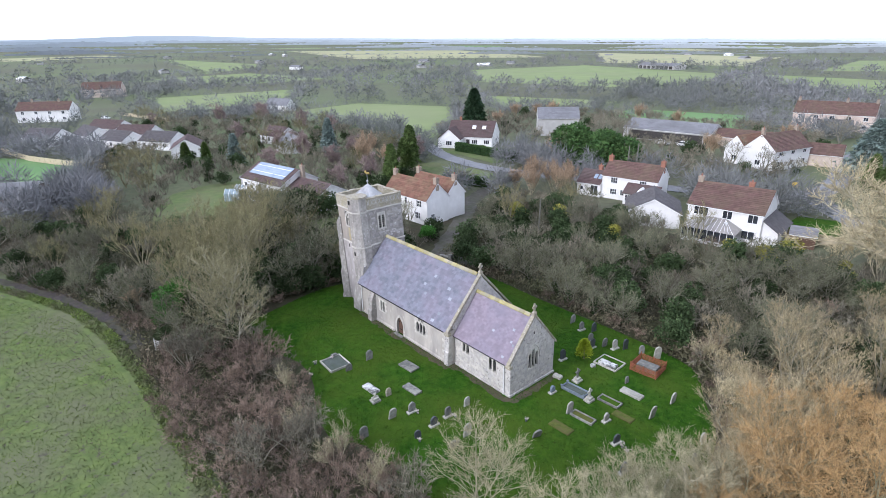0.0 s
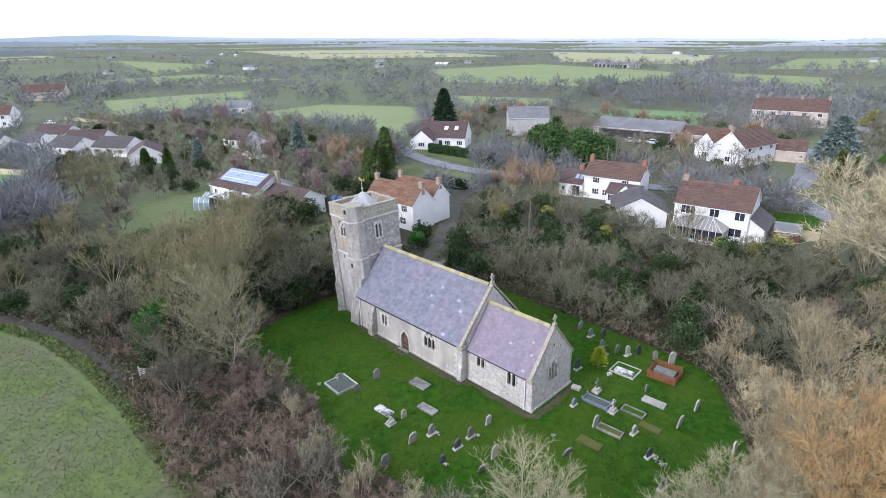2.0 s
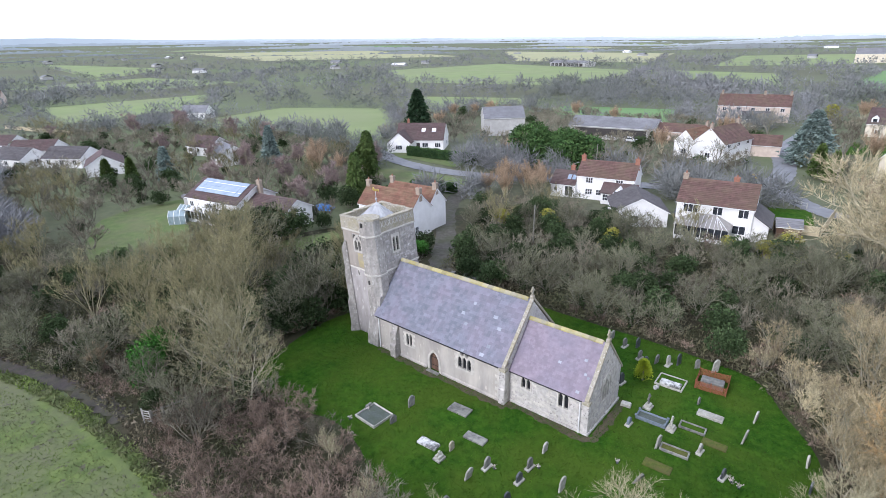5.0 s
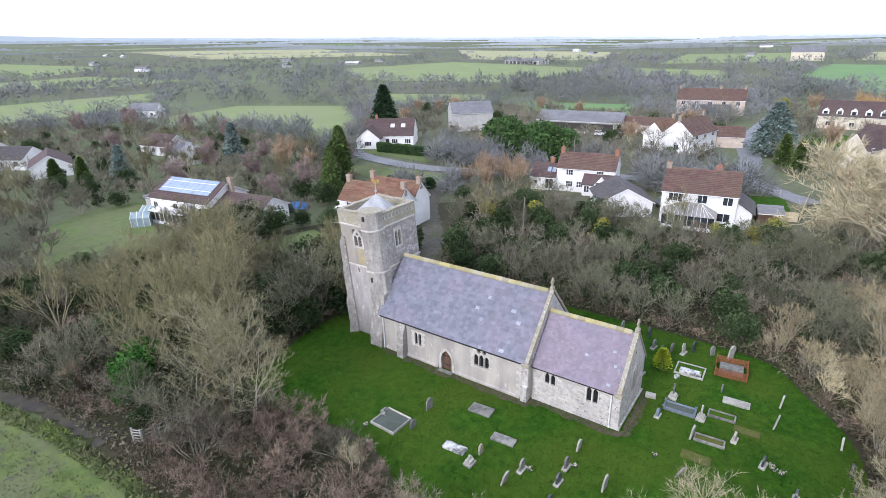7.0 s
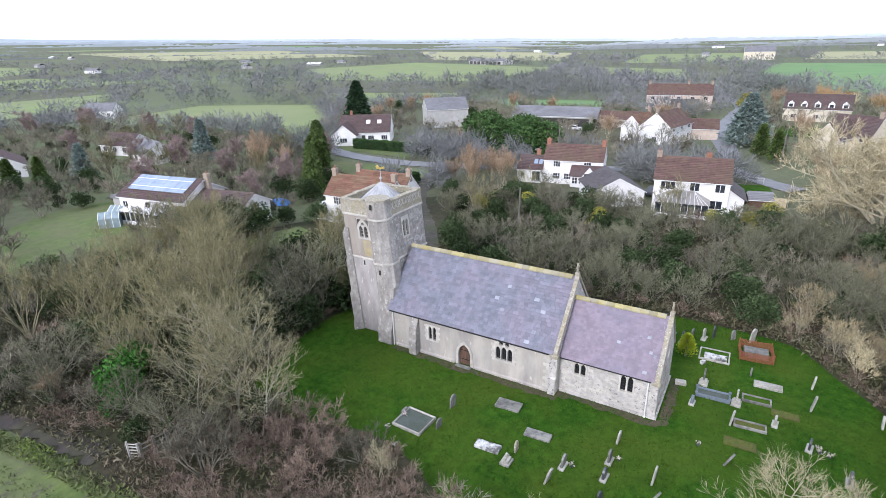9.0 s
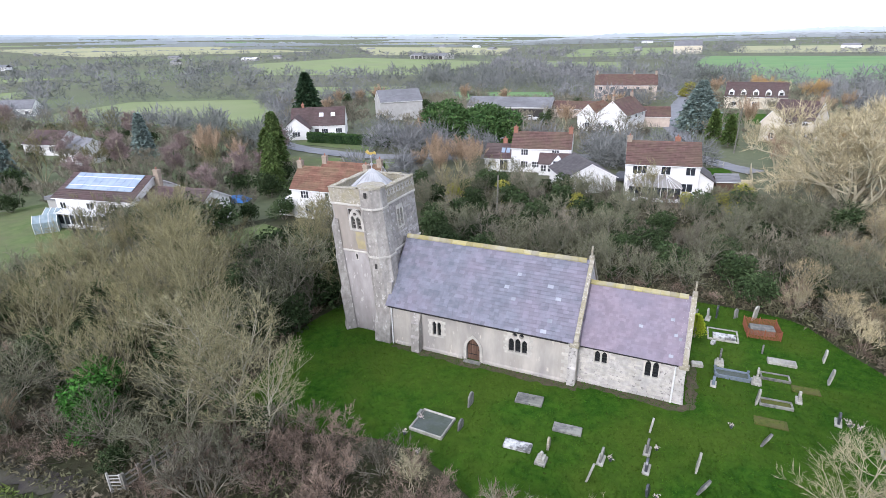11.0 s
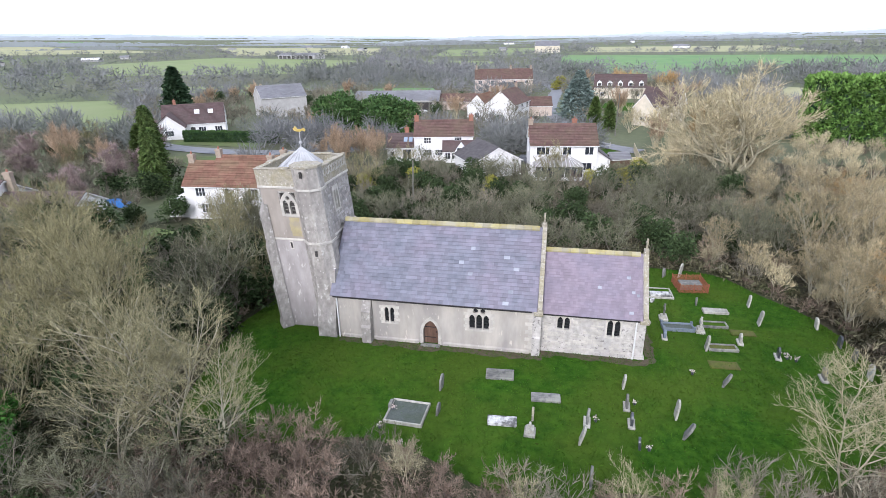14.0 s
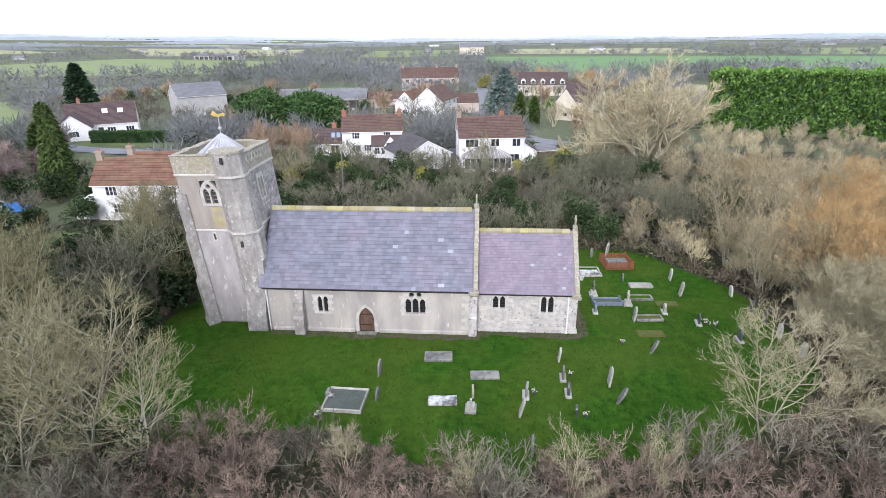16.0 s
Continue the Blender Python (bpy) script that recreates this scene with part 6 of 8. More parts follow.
# ---- trees and scrub ----
def arrays_mesh(name, segs, tris, mats):
    """segs: rows of p0, p1, r0, r1 as three-sided limbs; tris: rows of three points."""
    verts, faces = [], []
    if segs:
        S = np.array(segs, dtype=float)
        p0, p1, r0, r1 = S[:, 0:3], S[:, 3:6], S[:, 6:7], S[:, 7:8]
        d = p1 - p0
        d /= np.linalg.norm(d, axis=1, keepdims=True) + 1e-9
        ref = np.where(np.abs(d[:, 2:3]) < 0.9, np.array([[0, 0, 1.0]]), np.array([[1.0, 0, 0]]))
        u = np.cross(d, ref)
        u /= np.linalg.norm(u, axis=1, keepdims=True)
        v = np.cross(d, u)
        ring = []
        for p, r in ((p0, r0), (p1, r1)):
            for k in range(3):
                a = 2 * math.pi * k / 3
                ring.append(p + (u * math.cos(a) + v * math.sin(a)) * r)
        V = np.stack(ring, axis=1).reshape(-1, 3)
        base = np.arange(len(S))[:, None] * 6
        F = np.concatenate([base + np.array([[k, (k + 1) % 3, 3 + (k + 1) % 3, 3 + k]]) for k in range(3)], axis=0)
        verts.append(V)
        faces += F.tolist()
    off = len(verts[0]) if verts else 0
    if tris is not None and len(tris):
        T = np.array(tris, dtype=float).reshape(-1, 3)
        verts.append(T)
        faces += (np.arange(len(T)).reshape(-1, 3) + off).tolist()
    me = bpy.data.meshes.new(name)
    me.from_pydata(np.concatenate(verts).tolist(), [], faces)
    for m in mats:
        me.materials.append(m)
    return me


def bare(seed, stems=6, height=4.5, spread=0.45, levels=3, kids=4, ratio=0.6, ang=0.65, r0=0.07, up=0.10, twigs=6, tlen=0.55, tw=0.018, trunk=0.0, wob=0.16, rmin=0.012):
    """Limbs and twigs of a leafless tree or shrub."""
    rg = np.random.default_rng(seed)
    segs, tw_rows, rib = [], [], []

    def branch(p, d, ln, r, lev):
        n = 4 if lev == 0 else 3 if lev < levels - 1 else 2
        pts = [p]
        rr = r
        for k in range(n):
            d = d + rg.normal(0, wob, 3) + np.array([0, 0, up])
            d = d / np.linalg.norm(d)
            q = pts[-1] + d * ln / n
            r1 = r * (1 - 0.75 * (k + 1) / n)
            (rib if (lev >= levels - 1 and levels > 2) or (lev > 0 and r < 0.045) else segs).append((*pts[-1], *q, rr, max(r1, rmin)))
            rr = max(r1, rmin)
            pts.append(q)
            if lev >= levels - 1:
                for _ in range(twigs):
                    t = pts[-2] + (q - pts[-2]) * rg.random()
                    dd = d * 0.9 + rg.normal(0, 0.55, 3) + np.array([0, 0, 0.25])
                    dd /= np.linalg.norm(dd)
                    tw_rows.append((*t, *dd, tlen * rg.uniform(0.5, 1.2)))
        if lev < levels - 1:
            for c in range(kids):
                f = rg.uniform(0.3, 1.0) * n
                i = min(int(f), n - 1)
                s = pts[i] + (pts[i + 1] - pts[i]) * (f - i)
                side = rg.normal(0, 1, 3)
                side -= d * side.dot(d)
                side /= np.linalg.norm(side) + 1e-9
                a = ang * rg.uniform(0.6, 1.3)
                nd = d * math.cos(a) + side * math.sin(a)
                branch(s, nd, ln * ratio * rg.uniform(0.75, 1.15) * (1.15 - 0.35 * f / n), r * 0.5, lev + 1)

    for s in range(stems):
        a = 2 * math.pi * (s + rg.uniform(-0.3, 0.3)) / stems
        o = spread * rg.uniform(0.5, 1.2)
        d = np.array([math.cos(a) * o, math.sin(a) * o, 1.0])
        p = np.array([math.cos(a) * 0.25, math.sin(a) * 0.25, trunk])
        branch(p, d / np.linalg.norm(d), height * 0.62 * rg.uniform(0.8, 1.1), r0, 0)
    if trunk:
        segs.append((0, 0, -0.2, 0, 0, trunk + 0.3, r0 * 2.6, r0 * 1.8))
    T = np.array(tw_rows)
    p, d, ln = T[:, 0:3], T[:, 3:6], T[:, 6:7]
    sd = np.cross(d, rg.normal(0, 1, d.shape))
    sd /= np.linalg.norm(sd, axis=1, keepdims=True) + 1e-9
    tris = np.stack([p - sd * tw, p + sd * tw, p + d * ln], axis=1)
    if rib:
        B = np.array(rib)
        a, b = B[:, 0:3], B[:, 3:6]
        sd = np.cross(b - a, rg.normal(0, 1, a.shape))
        sd /= np.linalg.norm(sd, axis=1, keepdims=True) + 1e-9
        w0, w1 = sd * B[:, 6:7], sd * B[:, 7:8]
        tris = np.concatenate([tris, np.stack([a - w0, a + w0, b + w1], axis=1), np.stack([a - w0, b + w1, b - w1], axis=1)])
    return segs, tris


def grown(seed, height=10.0, low=0.3, reach=3.4, forks=2, limbs=15, subs=7, fine=4, twigs=4, tlen=0.6, tw=0.009, r0=0.13, rise=0.75, up=0.12, wob=0.13, part_at=0.2, thin=1.0):
    """Limbs and twigs of a leafless tree with a trunk that forks, ascending limbs and a rounded crown."""
    rg = np.random.default_rng(seed)
    segs, rib, rows = [], [], []

    def run(p, d, ln, r_a, r_b, n, lift, out):
        pts = [np.array(p, float)]
        for k in range(n):
            d = d + rg.normal(0, wob, 3) + np.array([0, 0, lift])
            d = d / np.linalg.norm(d)
            q = pts[-1] + d * ln / n
            out.append((*pts[-1], *q, r_a + (r_b - r_a) * k / n, r_a + (r_b - r_a) * (k + 1) / n))
            pts.append(q)
        return pts

    def side_of(pts, f, ang):
        n = len(pts) - 1
        i = min(int(f * n), n - 1)
        p = pts[i] + (pts[i + 1] - pts[i]) * (f * n - i)
        d = pts[i + 1] - pts[i]
        d = d / np.linalg.norm(d)
        s = rg.normal(0, 1, 3)
        s -= d * s.dot(d)
        s /= np.linalg.norm(s) + 1e-9
        return p, d * math.cos(ang) + s * math.sin(ang)

    foot = run((0, 0, -0.3), np.array([0, 0, 1.0]), height * part_at + 0.3, r0 * 1.5, r0 * 1.1, 2, 0.1, segs)
    for m in range(forks):
        a0 = 6.283 * (m + rg.uniform(-0.2, 0.2)) / forks
        tilt = 0.0 if forks == 1 else rg.uniform(0.2, 0.42)
        lead = run(foot[-1], np.array([math.cos(a0) * tilt, math.sin(a0) * tilt, 1.0]), height * (1 - part_at) * rg.uniform(0.85, 1.0), r0, 0.02, 7, 0.06, segs)
        for k in range(limbs):
            f = low + (0.97 - low) * (k + rg.random()) / limbs
            p, _ = side_of(lead, f, 0.5)
            a = k * 2.4 + rg.uniform(-0.5, 0.5)
            e = rise * rg.uniform(0.6, 1.25)
            ln = reach * max(0.3, 1 - ((f - 0.3) / 0.8) ** 2) * rg.uniform(0.65, 1.15)
            limb = run(p, np.array([math.cos(a) * math.cos(e), math.sin(a) * math.cos(e), math.sin(e)]), ln, 0.02 + 0.32 * r0 * (1 - f), 0.012, 4, up, segs)
            for _ in range(subs):
                g = rg.uniform(0.2, 1.0)
                q, d = side_of(limb, g, rg.uniform(0.4, 0.9))
                sub = run(q, d, ln * 0.5 * (1.2 - 0.7 * g) * rg.uniform(0.7, 1.2), 0.016 * thin, 0.009 * thin, 3, up, rib)
                for _ in range(fine):
                    q, d = side_of(sub, rg.uniform(0.25, 1.0), rg.uniform(0.3, 0.8))
                    tip = run(q, d, tlen * rg.uniform(0.7, 1.5), 0.010 * thin, 0.007 * thin, 2, up, rib)
                    for _ in range(twigs):
                        q, d = side_of(tip, rg.random(), rg.uniform(0.25, 0.8))
                        rows.append((*q, *d, tlen * rg.uniform(0.4, 1.0)))
    T, B = np.array(rows), np.array(rib)
    p, d, ln = T[:, 0:3], T[:, 3:6], T[:, 6:7]
    sd = np.cross(d, rg.normal(0, 1, d.shape))
    sd /= np.linalg.norm(sd, axis=1, keepdims=True) + 1e-9
    a, b = B[:, 0:3], B[:, 3:6]
    sb = np.cross(b - a, rg.normal(0, 1, a.shape))
    sb /= np.linalg.norm(sb, axis=1, keepdims=True) + 1e-9
    w0, w1 = sb * B[:, 6:7], sb * B[:, 7:8]
    return segs, np.concatenate([np.stack([p - sd * tw, p + sd * tw, p + d * ln], axis=1), np.stack([a - w0, a + w0, b + w1], axis=1), np.stack([a - w0, b + w1, b - w1], axis=1)])


def leaf_cloud(seed, blobs, n, size, flat=0.5, droop=0.0):
    """Small leaf-like triangles scattered through rounded clumps (x, y, z, rx, ry, rz)."""
    rg = np.random.default_rng(seed)
    B = np.array(blobs, dtype=float)
    vol = B[:, 3] * B[:, 4] + B[:, 4] * B[:, 5]
    idx = rg.choice(len(B), n, p=vol / vol.sum())
    dv = rg.normal(0, 1, (n, 3))
    dv /= np.linalg.norm(dv, axis=1, keepdims=True)
    c = B[idx, 0:3] + dv * B[idx, 3:6] * (0.72 + 0.36 * rg.random((n, 1)))
    u = rg.normal(0, 1, (n, 3)) * np.array([1, 1, flat]) + dv * 0.7 + np.array([0, 0, -droop])
    u /= np.linalg.norm(u, axis=1, keepdims=True)
    w = np.cross(u, dv + rg.normal(0, 0.6, (n, 3)))
    w /= np.linalg.norm(w, axis=1, keepdims=True) + 1e-9
    s = size * rg.uniform(0.6, 1.4, (n, 1))
    return np.stack([c - w * s * 0.45, c + w * s * 0.45, c + u * s * 1.3], axis=1)


def blob_set(seed, n, spread, z0, z1, r):
    rg = np.random.default_rng(seed)
    out = []
    for _ in range(n):
        a, q = rg.random() * 6.283, spread * math.sqrt(rg.random())
        z = rg.uniform(z0, z1)
        s = r * rg.uniform(0.65, 1.25)
        k = 1 - 0.45 * (z - z0) / max(z1 - z0, 0.01)
        out.append((math.cos(a) * q * k, math.sin(a) * q * k, z, s, s, s * 0.8))
    return out


def proto(name, label, category, limb_segs, limb_mat, crowns):
    """A plant to copy: trunk and limbs, and one or more crown meshes (tris, material, label)."""
    t = thing(name, label, category, None)
    if limb_segs:
        part("trunk", arrays_mesh("trunk", limb_segs, None, [M[limb_mat]]), None, t)
    for tris, mat, lb in crowns:
        part("crown", arrays_mesh("crown", [], tris, [M[mat]]), None, t, lb)
    return t


PLANTS = {}


def add_bare(key, name, label, cat, limb, twig, ivy=0, **kw):
    PLANTS[key] = []
    for s in range(3 if key in ("scrub", "thicket", "tree", "olive") else 1 if key == "bigtree" else 2):
        segs, tris = bare(hash_seed(key) + s, **kw)
        crowns = [(tris, twig, "")]
        if ivy:
            hgt = kw.get("height", 4.5)
            crowns.append((leaf_cloud(90 + s, blob_set(70 + s, 9, hgt * 0.2, hgt * 0.12, hgt * 0.5, hgt * 0.12), ivy, 0.17), "leaf_ivy", "dark ivy leaves"))
        PLANTS[key].append(proto(name, label, cat, segs, limb, crowns))


def hash_seed(key):
    return sum(ord(c) * (i + 3) for i, c in enumerate(key))


add_bare("scrub", "bare_shrub", "leafless grey-brown hawthorn scrub", "shrub", "bark", "twig_grey", stems=8, height=4.3, spread=0.7, kids=4, twigs=4, tlen=0.65, tw=0.020, r0=0.075, wob=0.2)
add_bare("midscrub", "hedge_bush", "leafless grey-brown bush near gardens", "shrub", "bark", "twig_grey", stems=6, height=4.2, spread=0.75, kids=3, twigs=6, tlen=0.8, tw=0.034, r0=0.09)
add_bare("ivied", "ivy_clad_shrub", "leafless grey shrub hung with dark ivy", "shrub", "bark", "twig_grey", ivy=1000, stems=7, height=4.4, spread=0.65, kids=4, twigs=5, tlen=0.55, tw=0.014, r0=0.075)
add_bare("thicket", "bramble_thicket", "low purple-brown leafless thicket", "shrub", "bark_dark", "twig_purple", stems=10, height=2.9, spread=0.85, kids=4, twigs=5, tlen=0.42, tw=0.013, ang=0.6, r0=0.03, wob=0.25, rmin=0.009)
add_bare("olive", "bare_tree", "leafless olive-brown tree among scrub", "tree", "bark_olive", "twig_olive", stems=7, height=7.4, spread=0.6, levels=4, kids=3, ratio=0.62, twigs=6, tlen=0.65, tw=0.012, trunk=0.5, r0=0.085, ang=0.5, up=0.14)
add_bare("tan", "tan_tree", "leafless tan-twigged young tree in scrub", "tree", "bark_pale", "twig_tan", stems=7, height=7.0, spread=0.5, levels=3, kids=6, ratio=0.6, twigs=4, tlen=0.75, tw=0.018, r0=0.09, ang=0.5, up=0.14)
add_bare("tree", "bare_tree", "leafless grey spreading tree among scrub", "tree", "bark", "twig_grey", stems=5, height=7.5, spread=0.6, levels=4, kids=3, ratio=0.62, twigs=4, tlen=0.6, tw=0.014, r0=0.13, trunk=0.8)
add_bare("willow", "willow_bush", "large leafless willow with orange-straw twigs", "tree", "bark_pale", "twig_orange", stems=12, height=7.2, spread=0.75, levels=3, kids=7, ratio=0.62, twigs=6, tlen=0.9, tw=0.014, ang=0.45, r0=0.09, up=0.14)
add_bare("birch", "bare_tree", "slender pale-barked leafless young tree", "tree", "bark_pale", "twig_pale", stems=5, height=9.0, spread=0.32, levels=3, kids=9, ratio=0.42, twigs=3, tlen=0.7, tw=0.008, ang=0.7, r0=0.06, up=0.16, rmin=0.011)
add_bare("poplar", "upright_willow", "clump of upright russet leafless stems", "tree", "bark_pale", "twig_rust", stems=16, height=7.5, spread=0.28, levels=3, kids=4, ratio=0.5, twigs=6, tlen=0.9, tw=0.022, ang=0.28, up=0.2)
add_bare("pink", "birch_tree", "leafless birch with pinkish twigs", "tree", "bark_pale", "twig_pink", stems=2, height=10.0, spread=0.10, levels=3, kids=14, ratio=0.32, twigs=8, tlen=0.9, tw=0.014, ang=0.9, r0=0.1, up=0.1)
add_bare("bigtree", "bare_tree", "large pale spreading leafless willow tree", "tree", "bark_pale", "twig_tan", stems=9, height=17.0, spread=0.8, levels=4, kids=5, ratio=0.6, twigs=6, tlen=1.3, tw=0.03, r0=0.26, trunk=1.0, rmin=0.03)
def add_grown(key, name, label, limb, twig, ivy=0, copies=2, **kw):
    PLANTS[key] = []
    for s in range(copies):
        segs, tris = grown(hash_seed(key) + s, **kw)
        crowns = [(tris, twig, "")]
        if ivy:
            hgt = kw["height"]
            crowns.append((leaf_cloud(60 + s, blob_set(50 + s, 8, hgt * 0.09, hgt * 0.04, hgt * 0.42, hgt * 0.07), ivy, 0.15), "leaf_ivy", "dark ivy leaves"))
        PLANTS[key].append(proto(name, label, "tree", segs, limb, crowns))


add_grown("ash", "ash_tree", "grey-barked leafless ash with ascending limbs", "bark_ash", "twig_ash", ivy=260, height=9.6, low=0.05, reach=3.9, forks=2, limbs=19, subs=7, fine=4, twigs=3, rise=0.6, r0=0.075, part_at=0.12, tlen=0.55)
# paler than the ash above: straw colour plus stronger eastern light in the material
add_grown("field_ash", "ash_tree", "straw-coloured leafless ash at the churchyard edge, paled for stronger light", "bark_pale", "twig_pale", height=9.4, low=0.08, reach=3.9, forks=2, limbs=20, subs=8, fine=4, twigs=5, rise=0.55, r0=0.065, part_at=0.12, tlen=0.55, thin=0.85)
add_grown("maple", "field_maple_tree", "olive-twigged leafless tree with a dense rounded crown", "bark_olive", "twig_olive", ivy=1700, height=10.2, low=0.12, reach=4.4, forks=4, limbs=11, subs=7, fine=4, twigs=4, rise=0.85, r0=0.12, part_at=0.14)
add_grown("coppice", "coppiced_willow", "dense dome of straw-orange leafless willow shoots", "bark_olive", "twig_orange", height=7.2, low=0.08, reach=3.6, forks=5, limbs=9, subs=7, fine=4, twigs=5, tlen=0.6, tw=0.007, rise=0.75, r0=0.08, part_at=0.1, up=0.07, wob=0.2, thin=0.7)
add_grown("russet", "leafless_tree", "tan leafless tree with fine spreading twigs", "bark_ash", "twig_red", height=8.4, low=0.12, reach=3.6, forks=4, limbs=10, subs=6, fine=4, twigs=4, rise=0.8, r0=0.1, part_at=0.12)
add_grown("hawthorn", "hawthorn_bush", "rounded dense grey-green leafless hawthorn", "bark", "twig_moss", ivy=420, copies=3, height=4.6, low=0.05, reach=2.4, forks=5, limbs=7, subs=6, fine=3, twigs=4, tlen=0.45, tw=0.010, rise=0.6, r0=0.07, part_at=0.08, wob=0.2)
segs, tris = bare(5, stems=5, height=2.5, spread=0.6, levels=2, kids=3, twigs=2)
PLANTS["evergreen"] = [proto("evergreen_shrub", "dark evergreen bush clad in ivy", "shrub", segs, "bark", [(leaf_cloud(s, blob_set(s, 16, 1.5, 0.7, 3.0, 0.9), 2000, 0.20), "leaf_ivy", "")]) for s in (1, 2)]
PLANTS["holly"] = [proto("green_shrub", "bright green leafy evergreen shrub", "shrub", segs, "bark", [(leaf_cloud(s, blob_set(s, 12, 1.1, 0.6, 2.6, 0.7), 3600, 0.12), "leaf_holly", "")]) for s in (3,)]
PLANTS["yellow"] = [proto("yellow_shrub", "yellow-green leafy garden shrub", "shrub", segs, "bark", [(leaf_cloud(s, blob_set(s, 12, 1.2, 0.6, 2.6, 0.8), 3000, 0.14), "leaf_yellow", "")]) for s in (6,)]


def conifer(seed, height, radius, n, size, droop, mat, label, name="conifer_tree", column=1.0):
    rg = np.random.default_rng(seed)
    t = rg.random(n) ** 0.75
    a = rg.random(n) * 6.283
    lay = np.floor(t * 14) / 14
    edge = (1 - t) ** column * (0.8 + 0.3 * np.sin(a * 5 + lay * 40) * 0.5 + 0.12 * rg.normal(0, 1, n))
    r = radius * np.clip(edge, 0.03, None) * (0.55 + 0.45 * rg.random(n) ** 0.5)
    c = np.stack([np.cos(a) * r, np.sin(a) * r, 0.4 + t * (height - 0.4)], axis=1)
    out = np.stack([np.cos(a), np.sin(a), np.full(n, -droop)], axis=1) + rg.normal(0, 0.35, (n, 3))
    out /= np.linalg.norm(out, axis=1, keepdims=True)
    w = np.cross(out, np.array([[0, 0, 1.0]]) + rg.normal(0, 0.5, (n, 3)))
    w /= np.linalg.norm(w, axis=1, keepdims=True)
    s = size * rg.uniform(0.6, 1.4, (n, 1))
    tris = np.stack([c - w * s * 0.4, c + w * s * 0.4, c + out * s * 1.3], axis=1)
    return proto(name, label, "tree", [(0, 0, -0.2, 0, 0, height * 0.9, radius * 0.07 + 0.05, 0.03)], "bark", [(tris, mat, "")])


PLANTS["spruce"] = [conifer(1, 10.8, 2.5, 6500, 0.42, 0.45, "leaf_fir", "tall dull green drooping conifer", column=0.5)]
PLANTS["bigconifer"] = [conifer(2, 15.0, 5.2, 6500, 0.7, 0.15, "leaf_dark", "broad dark green conifer behind a bungalow", column=0.7)]
PLANTS["cedar"] = [conifer(3, 12.5, 6.5, 7000, 0.6, 0.1, "leaf_blue", "blue-green spreading cedar beside a lane", column=0.75)]
PLANTS["gold"] = [conifer(4, 2.1, 0.85, 2600, 0.13, -0.8, "leaf_gold", "small rounded golden-green conifer in the churchyard", "golden_conifer", 0.45)]
PLANTS["cypress"] = [conifer(5, 5.0, 1.5, 3800, 0.28, -0.4, "leaf_fir", "dense green cypress by gardens", column=0.6)]
PLANTS["bluefir"] = [conifer(6, 9.0, 2.8, 4000, 0.5, 0.2, "leaf_blue", "grey-green conifer among gardens", column=0.8)]
USED = set()


def plant(key, x, y, s=1.0, rot=None, z=0.0, rg=random):
    """Stands a copy of a plant at a place; the first of each kind is the one that was built."""
    lst = PLANTS[key]
    fresh = [p for p in lst if p.name not in USED]
    src = fresh[0] if fresh else lst[rg.randrange(len(lst))]
    m = pose(x, y, z, 0, 0, rg.uniform(0, 360) if rot is None else rot) @ Matrix.Diagonal((s, s, s * rg.uniform(0.92, 1.1), 1))
    if src.name not in USED:
        USED.add(src.name)
        src.matrix_basis = m
        return src
    bare_scale = src.scale.copy()
    src_basis = src.matrix_basis.copy()
    src.scale = (1, 1, 1)
    ob = copy_thing(src, m)
    src.matrix_basis = src_basis
    return ob


def inside(p, poly):
    x, y = p
    hit, j = False, len(poly) - 1
    for i in range(len(poly)):
        xi, yi = poly[i]
        xj, yj = poly[j]
        if (yi > y) != (yj > y) and x < (xj - xi) * (y - yi) / (yj - yi) + xi:
            hit = not hit
        j = i
    return hit


def near_line(p, pts, d):
    for i in range(len(pts) - 1):
        a, b = Vector(pts[i]), Vector(pts[i + 1])
        ab = b - a
        t = max(0, min(1, (Vector(p) - a).dot(ab) / ab.length_squared))
        if (a + ab * t - Vector(p)).length < d:
            return True
    return False


CLEAR = [(-59, 8, 4), (16.2, 55.5, 8.5), (24, 64, 7), (-5, 62.5, 8.5), (4.4, 54.5, 6.5), (-70.4, 83, 11), (-24.4, 28.5, 8.5), (-57, 14.5, 7.5), (-46, 15, 7.5), (-65, 117, 10), (-33, 132, 12), (-13, 134, 8), (1, 112, 8), (36, 168, 11), (39, 111, 6.5),
         (-6, 186, 12), (7, 122, 6), (-56, 4.5, 4), (-86, -27, 7), (10, 60, 4), (40, 142, 10), (-135, 14, 10.5), (-118, 16, 10.5), (-147, 5, 10.5), (-158, 12, 10.5), (-167, 0, 10.5), (-172, -12, 10.5), (-182, 8, 10.5), (-248, -4, 14), (-38, 54, 10), (-52, 57, 6), (-55, 72, 8), (-28, 14, 5), (-43.9, 27.2, 3), (17, 112, 6), (15, 125, 6), (14, 140, 7), (14, 156, 7), (21, 93, 6.5), (25, 83, 6), (14, 101, 5)]
LANES = [[(-95, 80), (-78, 72.5), (-61, 65.5), (-45, 63.5), (-30, 66.5), (-15, 72.5), (0, 77), (10, 81), (17, 90), (18, 101), (16, 114), (13, 127), (13, 146), (14, 172), (14, 200)], [(17, 91), (21, 84), (26.5, 77), (34, 70)], [(-6, 17), (-9, 20), (-16.5, 30), (-24, 39), (-29, 49), (-33, 62)]]
LAWN = [(-72, -1), (-73, 15), (-60, 12), (-47, 6), (-41, -5), (-50, -10)]
YARD_S = smooth_loop(YARD)


